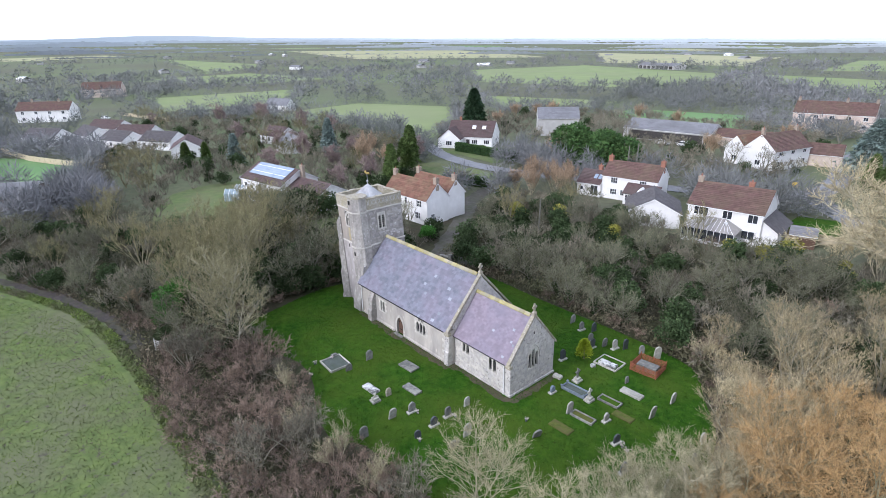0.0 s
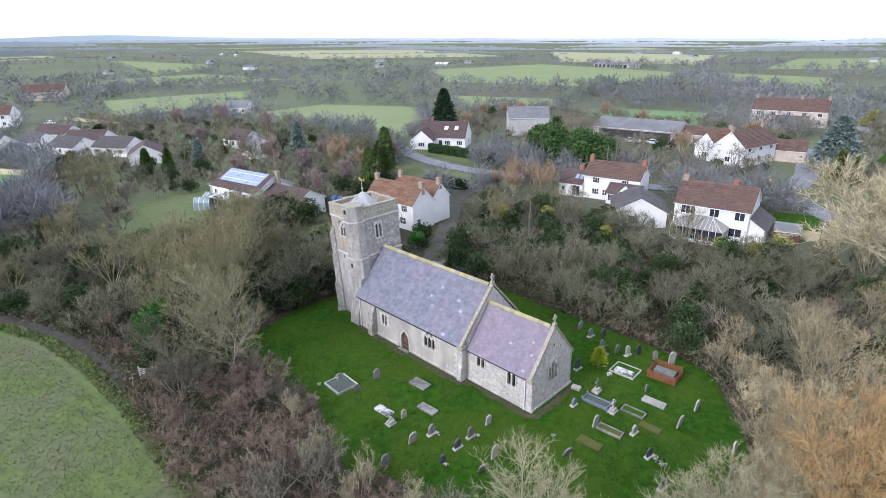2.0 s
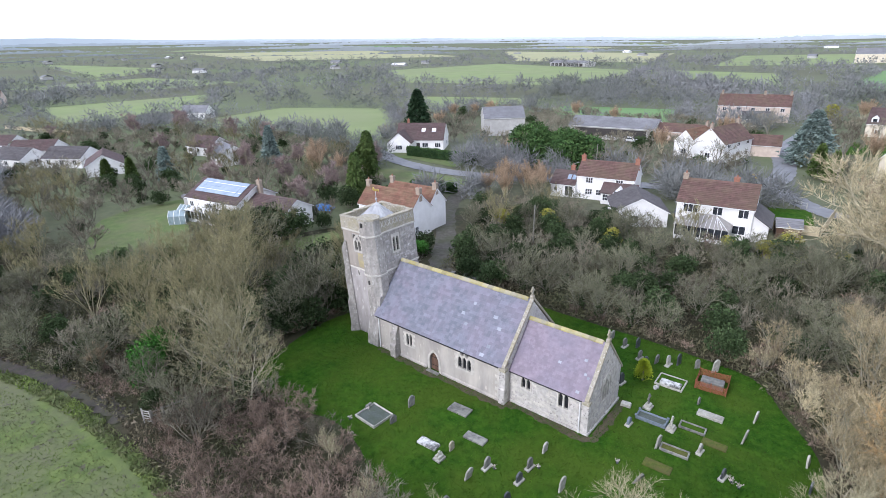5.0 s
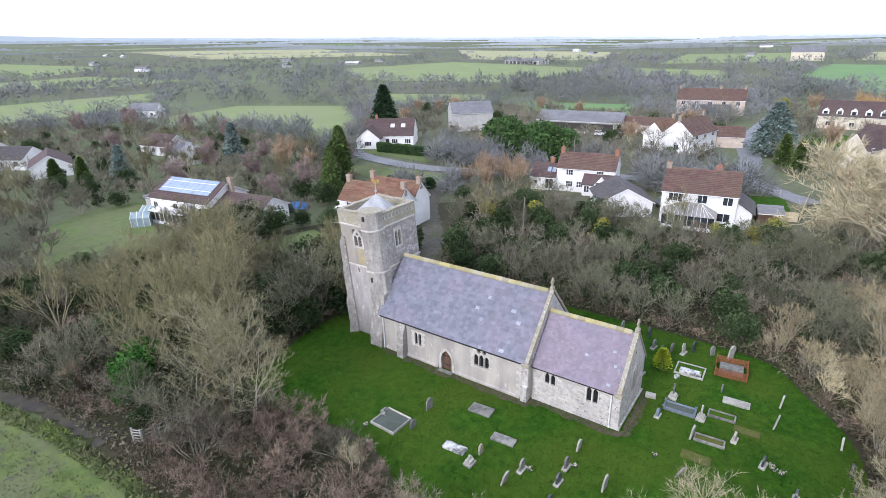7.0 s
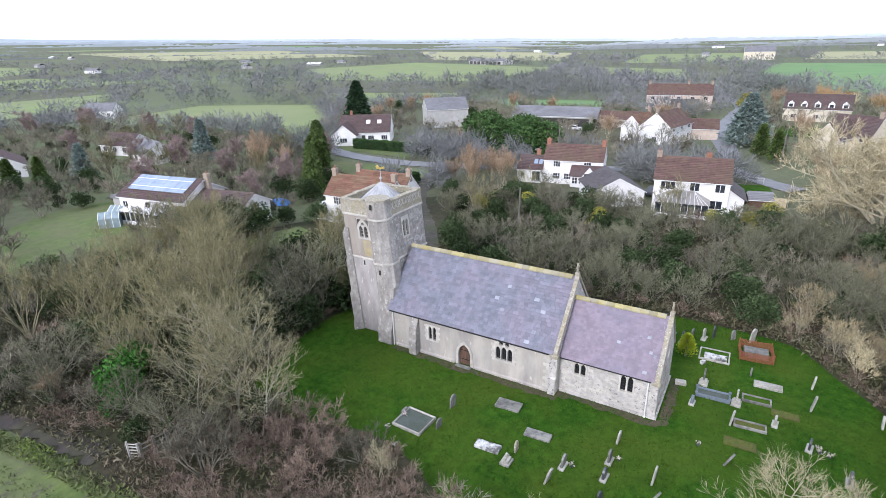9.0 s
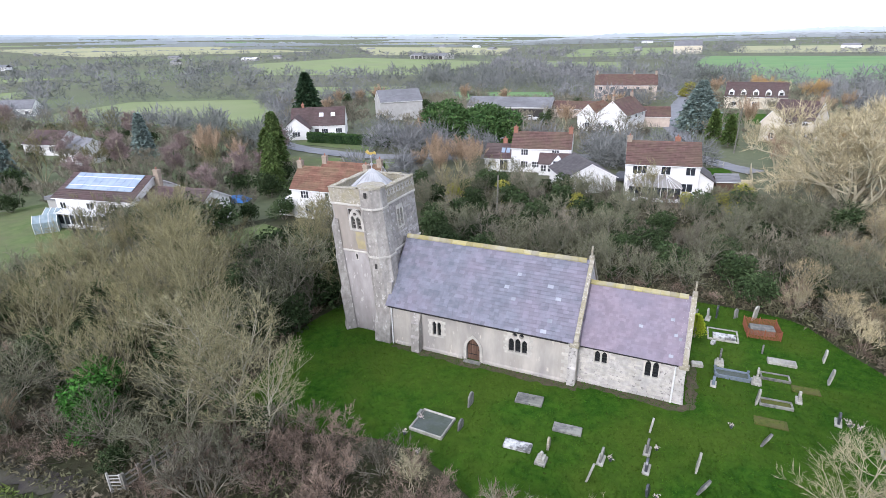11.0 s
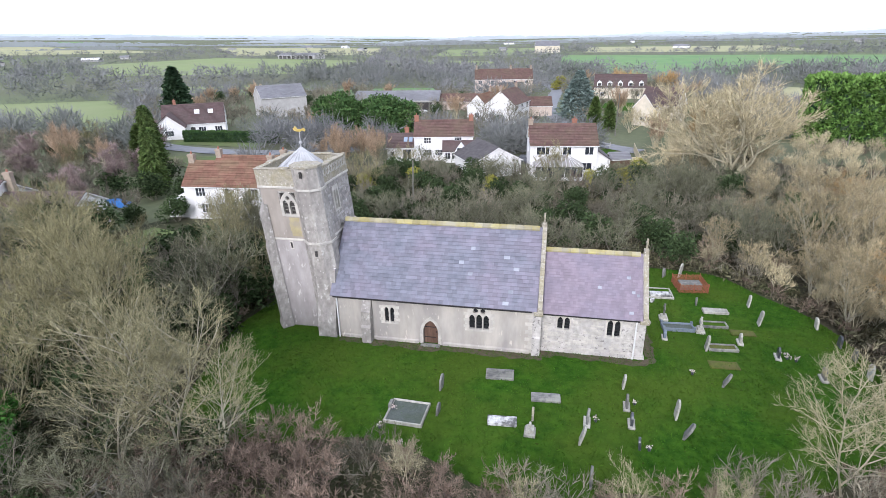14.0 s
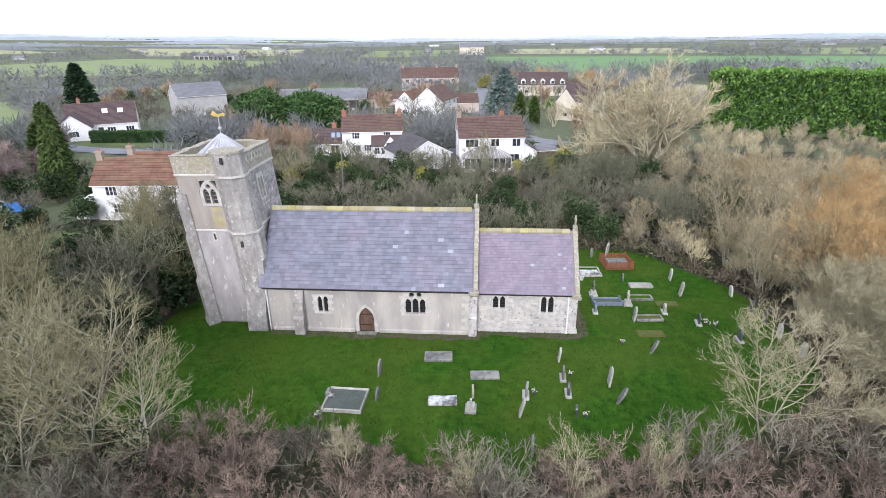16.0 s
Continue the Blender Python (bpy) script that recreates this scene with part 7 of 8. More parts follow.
def open_ground(p, margin=0.0):
    if inside(p, YARD_S) or inside(p, FIELD) or inside(p, LAWN):
        return True
    if any((p[0] - x) ** 2 + (p[1] - y) ** 2 < (r + margin) ** 2 for x, y, r in CLEAR):
        return True
    if any(near_line(p, l, 3.2) for l in LANES[:2]) or near_line(p, LANES[2], 2.6):
        return True
    return any(inside(p, f) for _, f in FIELDS)


def fill(poly, spacing, kinds, smin, smax, seed, margin=0.0, taken=None):
    """Plants a stretch of scrub, keeping a spacing and off the open ground."""
    rg = random.Random(seed)
    xs, ys = [p[0] for p in poly], [p[1] for p in poly]
    done = taken if taken is not None else []
    keys = [k for k, w in kinds]
    wts = [w for k, w in kinds]
    area = (max(xs) - min(xs)) * (max(ys) - min(ys))
    for _ in range(int(area / spacing ** 2 * 5)):
        p = (rg.uniform(min(xs), max(xs)), rg.uniform(min(ys), max(ys)))
        if not inside(p, poly) or open_ground(p, margin):
            continue
        if any((p[0] - q[0]) ** 2 + (p[1] - q[1]) ** 2 < spacing ** 2 for q in done[-400:]):
            continue
        done.append(p)
        plant(rg.choices(keys, wts)[0], *p, rg.uniform(smin, smax), rg=rg)


taken = []
S_HEDGE = [(-5, -12.5), (5, -11.4), (9, -12), (12.5, -13.6), (17, -14.6), (20, -13), (27, -12.2), (33, -8.5), (40, -14), (32, -23), (17, -21.5), (7, -22), (-1, -22), (-4.5, -19.5)]
W_WOOD = [(-8.2, -13), (-6.5, -19), (-12, -20.2), (-19, -21.6), (-28, -24.4), (-48, -34), (-62, -30), (-62, -14), (-48, -12), (-38, 2), (-31, 9), (-24, 9), (-8, 15), (-8.6, 2), (-9, -6)]
N_SCRUB = [(-8, 18), (10, 18), (22, 18), (30, 17.6), (35, 13.5), (46, 20), (46, 46), (28, 48), (10, 47), (-2, 50), (-14, 50), (-20, 44), (-12, 30)]
E_SCRUB = [(36, 12), (38.5, -1), (38, -7), (41, -13), (42, -9), (41, 14), (48, 20), (60, 26), (58, 36), (47, 34)]
fill(S_HEDGE, 1.6, [("thicket", 8), ("hawthorn", 0.5), ("scrub", 1.0)], 0.7, 1.05, 11, taken=taken)
for key, x, y, s in (("maple", -9.8, -9.2, 1.0), ("maple", -20.5, -1.9, 1.14), ("maple", -15.0, -5.5, 0.98), ("maple", -14.5, -12.0, 0.95), ("maple", -26, -7.5, 0.9), ("maple", -12.2, -15.2, 0.72), ("maple", -21, -14, 0.85),
                     ("ash", -3.5, -14.0, 1.05), ("ash", -0.9, -14.2, 0.8), ("ash", -5.8, -15.6, 0.92), ("ash", -7.4, -12.4, 0.95), ("hawthorn", -3.2, -16.8, 0.75), ("hawthorn", -6.2, -17.6, 0.8), ("hawthorn", -9.6, -17.8, 0.85), ("hawthorn", -8.2, -14.6, 0.9), ("evergreen", -3.6, -12.6, 0.5),
                     ("tree", -18.5, -8.5, 0.95), ("olive", -30, -16, 1.0), ("hawthorn", -1.6, -16, 0.6), ("hawthorn", -5, -13.2, 0.7), ("hawthorn", -7.6, -9.0, 0.8), ("maple", -13.5, 7.0, 0.74), ("maple", -15.5, 12.5, 0.7), ("hawthorn", -11, 3, 1.5), ("hawthorn", -10.6, -1.2, 1.4), ("hawthorn", -9.8, -4.4, 1.15), ("hawthorn", -17.5, 17.5, 1.2), ("hawthorn", -21.5, 19, 1.0), ("hawthorn", -12, 10.5, 1.4)):
    plant(key, x, y, s)
    taken.append((x, y))
fill(W_WOOD, 2.6, [("scrub", 2.4), ("hawthorn", 3.0), ("ivied", 2.4), ("olive", 1.6), ("tree", 0.6), ("evergreen", 2.8), ("thicket", 1.0)], 0.7, 1.0, 12, taken=taken)
fill(N_SCRUB, 2.5, [("scrub", 1.6), ("hawthorn", 4.6), ("ivied", 2.6), ("evergreen", 3.4), ("thicket", 0.6), ("olive", 0.4), ("russet", 0.25), ("yellow", 0.1)], 0.75, 1.1, 13, taken=taken)
fill(E_SCRUB, 2.9, [("ivied", 0.3), ("russet", 3.2), ("tan", 1.8), ("coppice", 1.2), ("field_ash", 0.9)], 0.55, 0.85, 14, taken=taken)
fill([(30, 19), (46, 20), (46, 44), (32, 44)], 4.4, [("russet", 3), ("hawthorn", 1), ("field_ash", 0.4)], 0.5, 0.75, 19)
fill([(34, 66), (32, 50), (47, 47), (50, 56), (48, 70), (41, 86), (37, 78)], 3.2, [("tan", 3), ("scrub", 1.5), ("russet", 1), ("ivied", 0.8)], 0.55, 0.85, 18, taken=taken)
fill([(46, 32), (64, 26), (92, 50), (96, 70), (64, 84), (52, 66)], 2.9, [("scrub", 1.5), ("tan", 2.0), ("thicket", 0.5)], 0.4, 0.6, 15)
fill([(92, 50), (96, 70), (118, 66), (125, 40), (90, 24), (66, 24)], 4.4, [("midscrub", 2), ("tan", 1.5)], 0.45, 0.7, 26)
fill([(-10.5, -12.5), (-8, -12.5), (-8.4, -2), (-9, 6), (-11, 6), (-11, -4)], 1.5, [("thicket", 3), ("evergreen", 1)], 0.4, 0.6, 16)
fill([(-21, -21.4), (-12, -20.4), (-7, -19.4), (-7.5, -16), (-14, -17.5), (-22, -19)], 1.7, [("thicket", 3), ("scrub", 1), ("evergreen", 1)], 0.45, 0.7, 17)
fill([(-9.3, -9), (-21, -8), (-22, 14), (-9, 15)], 2.5, [("evergreen", 3), ("ivied", 1)], 0.95, 1.35, 25)
rg = random.Random(41)
ring = YARD_S
step = 0.0
for i in range(len(ring)):
    a, b = Vector(ring[i]), Vector(ring[(i + 1) % len(ring)])
    step += (b - a).length
    if step < 2.4:
        continue
    step = 0.0
    d = (b - a).normalized()
    o = Vector((d.y, -d.x))
    q = a + o * rg.uniform(0.5, 1.1)
    if inside((q.x, q.y), ring):
        q = a - o * rg.uniform(0.5, 1.1)
    if not (-9 < q.x < 12 and 12 < q.y):
        plant("thicket", q.x, q.y, rg.uniform(0.3, 0.5), rg=rg)
        if q.x > 29 and q.y > -8:
            away = (q - a).normalized()
            for k in (0.4, 1.9):
                e = q + away * (k + rg.uniform(0, 0.6)) + d * rg.uniform(-0.8, 0.8)
                plant("russet" if rg.random() < 0.5 else "tan", e.x, e.y, rg.uniform(0.34, 0.5), rg=rg)
# large single plants
for key, x, y, s in (("field_ash", 29.6, -10.4, 0.88), ("field_ash", 37.2, -11.6, 0.85), ("field_ash", 40, -9.6, 0.8), ("field_ash", 35.6, -13.2, 0.7), ("field_ash", 36.8, -5.6, 0.66), ("field_ash", 37.6, -1.6, 0.7), ("field_ash", 38.4, -4.2, 0.75), ("field_ash", 37.4, -8.6, 0.85), ("russet", 38.0, 15.8, 0.98), ("russet", 40.5, 13.0, 0.9), ("russet", 37.4, 10.5, 0.62), ("russet", 39.2, 8.0, 0.72), ("russet", 43, 20, 0.95),
                     ("coppice", 41.3, 4.6, 1.05), ("coppice", 40.6, 0.4, 0.92), ("coppice", 42.2, -3.8, 0.95), ("coppice", 44.5, 2.0, 1.1), ("coppice", 45, 7.5, 1.12), ("coppice", 42.8, 9.2, 0.95), ("coppice", 46.5, 12.5, 1.05), ("coppice", 47.5, -3, 1.1), ("coppice", 45.2, -8.2, 1.05), ("coppice", 49.5, 5, 1.15), ("coppice", 51, 11, 1.1), ("coppice", 50.5, 18, 1.05), ("coppice", 55, 24, 1.05), ("coppice", 58, 17, 1.05), ("coppice", 57.5, 30, 0.95), ("coppice", 52, -2, 1.1), ("coppice", 55, 7, 1.15),
                     ("poplar", -17.6, -19.6, 0.5), ("evergreen", -9.5, 3.5, 1.2), ("evergreen", -10.5, 7, 1.3), ("evergreen", -13, 4, 1.2), ("evergreen", -9.3, -1.5, 0.9), ("evergreen", -16, 8, 1.2), ("evergreen", -9, 11, 1.2), ("evergreen", -10.2, -4.5, 1.0), ("evergreen", -11.5, -7.5, 1.1), ("evergreen", -12, 0.5, 1.25), ("evergreen", -15.5, 2, 1.2), ("evergreen", -41, 9.6, 1.5), ("evergreen", -37, 11.4, 1.6), ("evergreen", -44.5, 8.6, 1.3), ("evergreen", -34.5, 14.5, 1.4), ("hawthorn", -39, 8, 1.3), ("hawthorn", -43, 6.5, 1.2), ("hawthorn", -35, 10, 1.3), ("olive", -36, 13, 0.9), ("olive", -43, 6.4, 0.8), ("evergreen", -20, 11, 1.1), ("ivied", -39, 12, 1.1), ("olive", -24, -4, 1.2), ("olive", -21, 2, 1.1), 
                     ("holly", -12.6, -16.4, 1.5), ("holly", -13.6, -15.4, 1.3), ("holly", -11.8, -17.4, 1.1), ("ivied", -22, -19, 1.2), ("ivied", -16, -14, 1.2), ("birch", 19.5, -14.8, 0.5), ("birch", 14.8, -15.4, 0.42), ("birch", 23.5, -13.8, 0.45), ("birch", 9, -13.5, 0.4),
                     ("spruce", -42.4, 34.2, 0.86), ("spruce", -53, 47, 1.05), ("pink", -46.5, 26.0, 0.85), ("pink", -46.5, 31.5, 0.95), ("pink", -45, 36, 0.9), ("bigconifer", -85.6, 98.8, 1.0), ("cedar", 20.6, 115, 0.95), ("cypress", -50, 44, 1.5), ("cypress", -54, 46, 1.6),
                     ("poplar", -22.5, 55.5, 1.0), ("poplar", -18.5, 57.0, 0.95), ("poplar", -15.0, 55.0, 0.85), ("poplar", -20, 52, 0.8), ("poplar", -24.5, 52.5, 0.75), ("poplar", -17, 60, 0.9), ("poplar", -66, 42, 1.0), ("poplar", -70, 46, 1.1), ("poplar", -62, 46, 0.9),
                     ("bigtree", 40, 48.5, 0.98), ("evergreen", -30.6, 22.6, 0.95), ("evergreen", -34.5, 20, 0.8), ("tree", -19, 20.5, 0.8), ("evergreen", -13.5, 21.5, 0.9), ("holly", -12.8, 19.8, 1.0), ("tree", 1.5, 84, 1.0), ("tree", -12, 79, 1.0), ("tree", 4.5, 101, 0.95),
                     ("yellow", 27.2, 47.0, 1.45), ("yellow", 25.4, 46.2, 1.1), ("yellow", 33.5, 48.5, 0.8), ("bluefir", -88, 45, 1.0), ("bluefir", -92, 20, 0.9), ("cypress", -99, 10, 1.2), ("cypress", -96, 14, 1.1), ("cypress", 24, 100, 1.3), ("cypress", 27, 96, 1.2), ("yellow", 15.5, 196, 2.0)):
    plant(key, x, y, s)
plant("gold", 22.6, 10.2, 1.0)

# evergreen clump and clipped hedges
def hedge(name, label, x0, y0, x1, y1, width, height, n, size, mat, seed):
    """A hedge whose faces are built of many leaf sprays over a core coloured dark for inner shade."""
    rg = np.random.default_rng(seed)
    a, b = np.array([x0, y0]), np.array([x1, y1])
    ln = np.linalg.norm(b - a)
    d = (b - a) / ln
    nn = np.array([-d[1], d[0]])
    s, w, z = rg.random(n) * ln, rg.uniform(-0.5, 0.5, n) * width, rg.random(n) * height
    face = rg.choice(4, n, p=[0.42, 0.12, 0.34, 0.12])
    w = np.where(face == 0, -width / 2, np.where(face == 1, width / 2, w))
    z = np.where(face == 2, height, z)
    s = np.where(face == 3, np.where(rg.random(n) < 0.5, 0, ln), s)
    bump = 0.35 * size * np.sin(s * 1.9 + z * 1.3) + 0.35 * size * np.sin(s * 0.7 - z * 2.1)
    out = np.zeros((n, 3))
    out[:, :2] = np.where((face == 0)[:, None], -nn, np.where((face == 1)[:, None], nn, 0))
    out[:, 2] = np.where(face == 2, 1.0, 0.35)
    c = np.stack([a[0] + d[0] * s + nn[0] * w, a[1] + d[1] * s + nn[1] * w, z], axis=1) + out * (bump[:, None] + rg.normal(0, size * 0.3, (n, 1)))
    u = out + rg.normal(0, 0.55, (n, 3)) + np.array([0, 0, 0.3])
    u /= np.linalg.norm(u, axis=1, keepdims=True)
    q = np.cross(u, rg.normal(0, 1, (n, 3)))
    q /= np.linalg.norm(q, axis=1, keepdims=True)
    k = size * rg.uniform(0.6, 1.4, (n, 1))
    tris = np.stack([c - q * k * 0.45, c + q * k * 0.45, c + u * k], axis=1)
    h = thing(name, label, "hedge", None)
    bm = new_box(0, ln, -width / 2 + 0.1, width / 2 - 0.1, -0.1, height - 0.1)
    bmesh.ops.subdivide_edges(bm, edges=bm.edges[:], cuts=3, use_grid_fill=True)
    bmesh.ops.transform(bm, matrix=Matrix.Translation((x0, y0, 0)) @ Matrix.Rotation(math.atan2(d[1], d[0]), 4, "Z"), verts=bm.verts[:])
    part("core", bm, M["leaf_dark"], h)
    part("foliage", arrays_mesh("foliage", [], tris, [M[mat]]), None, h)
    return h


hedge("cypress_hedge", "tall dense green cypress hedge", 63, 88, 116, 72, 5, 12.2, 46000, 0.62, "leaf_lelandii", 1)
hedge("clipped_hedge", "long clipped dark green hedge before a bungalow", -66, 73.5, -44, 74.5, 1.6, 2.2, 9000, 0.22, "leaf_clump", 2)
hedge("clipped_hedge", "clipped green hedge beside the drive", -40, 47, -30.5, 50, 1.5, 1.8, 5000, 0.2, "leaf_clump", 3)
clump = thing("evergreen_clump", "broad rounded clump of dark evergreen trees", "tree", None)
blobs = [(-35 + i * 3.1, 82 - i * 0.7 + 1.5 * math.sin(i * 2.3), 5.6 + 0.9 * math.sin(i * 1.7), 3.4, 3.2, 3.4) for i in range(7)] + [(-33 + i * 3.2, 80 - i * 0.6, 2.2, 3.2, 2.6, 2.4) for i in range(6)]
part("trunk", arrays_mesh("trunk", [(b[0], b[1], -0.2, b[0], b[1], 5.0, 0.25, 0.1) for b in blobs[:7]], None, [M["bark"]]), None, clump)
part("crown", arrays_mesh("crown", [], leaf_cloud(8, blobs, 26000, 0.42), [M["leaf_clump"]]), None, clump)

# undergrowth: brambles and dead stalks over the rough ground
def undergrowth(polys, density, size, seed, mat, hmax, name, label):
    rg = np.random.default_rng(seed)
    rows = []
    for poly in polys:
        P = np.array(poly)
        lo, hi = P.min(axis=0), P.max(axis=0)
        n = int((hi - lo).prod() * density)
        pts = lo + rg.random((n, 2)) * (hi - lo)
        j = len(P) - 1
        ins = np.zeros(n, bool)
        for i in range(len(P)):
            xi, yi, xj, yj = *P[i], *P[j]
            if yi != yj:
                ins ^= ((yi > pts[:, 1]) != (yj > pts[:, 1])) & (pts[:, 0] < (xj - xi) * (pts[:, 1] - yi) / (yj - yi) + xi)
            j = i
        rows.append(pts[ins])
    pts = np.concatenate(rows)
    n = len(pts)
    z = hmax * (0.25 + 0.75 * (0.5 + 0.25 * np.sin(pts[:, 0] * 0.9) + 0.25 * np.sin(pts[:, 1] * 1.1 + pts[:, 0] * 0.3))) * rg.random(n)
    c = np.stack([pts[:, 0], pts[:, 1], z], axis=1)
    u = rg.normal(0, 1, (n, 3)) + np.array([0, 0, 0.6])
    u /= np.linalg.norm(u, axis=1, keepdims=True)
    w = np.cross(u, rg.normal(0, 1, (n, 3)))
    w /= np.linalg.norm(w, axis=1, keepdims=True)
    s = size * rg.uniform(0.5, 1.5, (n, 1))
    tris = np.stack([c - w * s * 0.3, c + w * s * 0.3, c + u * s * 1.5], axis=1)
    ob = part(name, arrays_mesh(name, [], tris, [M[mat]]), None)
    return tagged(ob, label, "undergrowth", kind="stuff")


undergrowth([S_HEDGE, W_WOOD, N_SCRUB, E_SCRUB], 26, 0.20, 5, "bramble", 1.3, "undergrowth", "brown bramble undergrowth beneath bare scrub")


undergrowth([YARD_S], 80, 0.085, 6, "grass_blades", 0.045, "grass_tufts", "short damp grass tufts of the churchyard")
undergrowth([[(-40, -36), (-35, -32), (-26.6, -28), (-18.4, -25.2), (-10, -24.2), (-1, -23.4), (7, -23.2), (18, -22.6), (24, -30), (-10, -40)]], 34, 0.10, 7, "field_tuft", 0.06, "grass_tufts", "rough trodden grass tufts of the field")


VERGE = [(-40, -32.2), (-30, -27.4), (-22, -24.2), (-13, -22.4), (-4, -21.6), (8, -21.6), (20, -21.2), (20, -22.8), (8, -23), (-4, -23), (-13, -23.9), (-22, -25.6), (-30, -28.8), (-40, -33.6)]
undergrowth([[(33, 13.2), (36.6, 7.5), (37.4, -1), (39.6, -1), (39, 8), (35.2, 15)], [(-6, 14.2), (2, 17.1), (23, 17.1), (30, 16.3), (33, 12.8), (34.4, 14), (30.8, 18), (23, 18.8), (2, 18.8), (-6, 16)]], 55, 0.24, 19, "bramble", 0.9, "bramble_fringe", "tangled brown brambles fringing the churchyard")
undergrowth([VERGE], 60, 0.2, 17, "field_tuft", 0.3, "verge_grass", "long rough grass along the field edge")
undergrowth([[(-38, -29.0), (-28, -24.2), (-19, -21.2), (-12, -20.2), (-6.5, -19.6), (-2, -20.2), (-2, -21.8), (-8, -21.4), (-19, -22.2), (-28, -25.2), (-38, -30.0)]], 40, 0.2, 18, "bramble", 0.6, "bramble_edge", "low brambles spilling over the track edge")


MID = [(-100, -12), (-64, -14), (-40, 4), (-34, 12), (-36, 24), (-34, 40), (-30, 46), (-60, 52), (-84, 66), (-110, 70), (-170, 60), (-200, 20), (-130, -2)]
MID2 = [(-96, 84), (-80, 92), (-60, 94), (-40, 78), (-14, 80), (10, 86), (14, 110), (8, 150), (-20, 165), (-60, 165), (-100, 160), (-110, 120)]
MID3 = [(20, 84), (32, 76), (46, 74), (56, 96), (80, 108), (60, 150), (54, 200), (18, 210), (18, 140), (22, 110)]


# far woodland, hedgerows and scattered trees, joined
LOW = [(56, 40), (80, 15), (130, 30), (120, 71), (62, 87.5)]


def far_woods():
    rg = np.random.default_rng(9)
    pts = []

    def hedgerow(a, b, step, hgt, jit):
        a, b = np.array(a, float), np.array(b, float)
        n = max(1, int(np.linalg.norm(b - a) / step))
        for k in range(n + 1):
            p = a + (b - a) * k / n + rg.normal(0, jit, 2)
            pts.append((p[0], p[1], hgt * rg.uniform(0.5, 1.4), 0))
    for _, f in FIELDS:
        far = np.hypot(*np.mean(np.array(f), axis=0)) / 100
        for i in range(len(f)):
            hedgerow(f[i], f[(i + 1) % len(f)], 2.2 + far * 0.55, 2.6 if far < 4 else 3.6, 0.8 + far * 0.3)
    for _ in range(14000):
        r = 62 * math.exp(rg.random() * 3.2)
        a = radians(rg.uniform(-95, 45))
        x, y = 20 + r * math.sin(a), -20 + r * math.cos(a)
        if open_ground((x, y), 1.5) or (y < 66 and -22 < x < 62) or (x > -64 and y < 40) or (-24 < x < 70 and y < 62) or inside((x, y), MID) or inside((x, y), MID2) or inside((x, y), MID3) or inside((x, y), LOW) or (28 < x < 66 and y < 90):
            continue
        den = math.sin(x * 0.011 + 1.0) * math.sin(y * 0.009) + math.sin(x * 0.031 + y * 0.017) * 0.6
        if r > 230 and den < -0.1 and rg.random() < 0.75:
            continue
        pts.append((x, y, rg.uniform(3.0, 6.5) if r < 260 else rg.uniform(3.5, 9.0), 1))
    tri_rows, mats = [], []
    for x, y, hgt, kind in pts:
        dist = math.hypot(x - 25, y + 25)
        n = int(np.clip(21000 / dist, 18, 190))
        w = hgt * (0.5 if kind else 0.75)
        dv = rg.normal(0, 1, (n, 3))
        dv /= np.linalg.norm(dv, axis=1, keepdims=True)
        c = np.array([x, y, land(x) + hgt * 0.52]) + dv * np.array([w, w, hgt * 0.48]) * rg.random((n, 1)) ** 0.45
        u = dv * np.array([0.7, 0.7, 0.5]) + np.array([0, 0, 0.45]) + rg.normal(0, 0.45, (n, 3))
        u /= np.linalg.norm(u, axis=1, keepdims=True)
        q = np.cross(u, rg.normal(0, 1, (n, 3)))
        q /= np.linalg.norm(q, axis=1, keepdims=True)
        s = hgt * rg.uniform(0.6, 1.3, (n, 1)) * 0.3
        width = 0.045 if dist < 160 else 0.07 if dist < 300 else 0.12 if dist < 600 else 0.22
        tri_rows.append(np.stack([c - q * s * width, c + q * s * width, c + u * s], axis=1))
    T = np.concatenate(tri_rows)
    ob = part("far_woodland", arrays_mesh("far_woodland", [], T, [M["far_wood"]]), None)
    tagged(ob, "leafless winter hedgerows and woods spreading to the horizon", "woodland", kind="stuff")


far_woods()
# middle-distance trees round the houses
taken = []
fill(MID, 4.1, [("midscrub", 8), ("tree", 1.4), ("ivied", 2.0), ("evergreen", 1.8), ("olive", 0.8), ("pink", 0.3)], 0.8, 1.2, 21, 0.5, taken)
fill(MID2, 5.0, [("midscrub", 9), ("tree", 2), ("ivied", 1.6), ("evergreen", 0.8), ("poplar", 0.8)], 0.8, 1.2, 22, 1.0, taken)
FIELDS.append(("low_scrub", LOW))
fill(MID3, 5.6, [("midscrub", 8), ("tan", 2), ("tree", 2), ("willow", 1.5), ("evergreen", 0.6), ("poplar", 0.8)], 0.8, 1.2, 23, 1.0, taken)

# low hills at the horizon, faint because haze is put into their colour
def hills(r, base, amp, seed, mat):
    bm = bmesh.new()
    prev = None
    for k in range(181):
        a = radians(-110 + k)
        z = base + amp * max(0, math.sin(k * 0.09 + seed) * math.sin(k * 0.037 + seed * 2)) + (24 * math.exp(-((k - 34) / 7.0) ** 2)) + land(r * math.sin(a))
        lo, hi = bm.verts.new((r * math.sin(a), r * math.cos(a), -0.2)), bm.verts.new((r * math.sin(a), r * math.cos(a), z))
        if prev:
            bm.faces.new((prev[0], lo, hi, prev[1]))
        prev = (lo, hi)
    tagged(part("backdrop_hills", bm, mat), "horizon hills with blue-grey haze put into their colour", "hills", kind="structure")


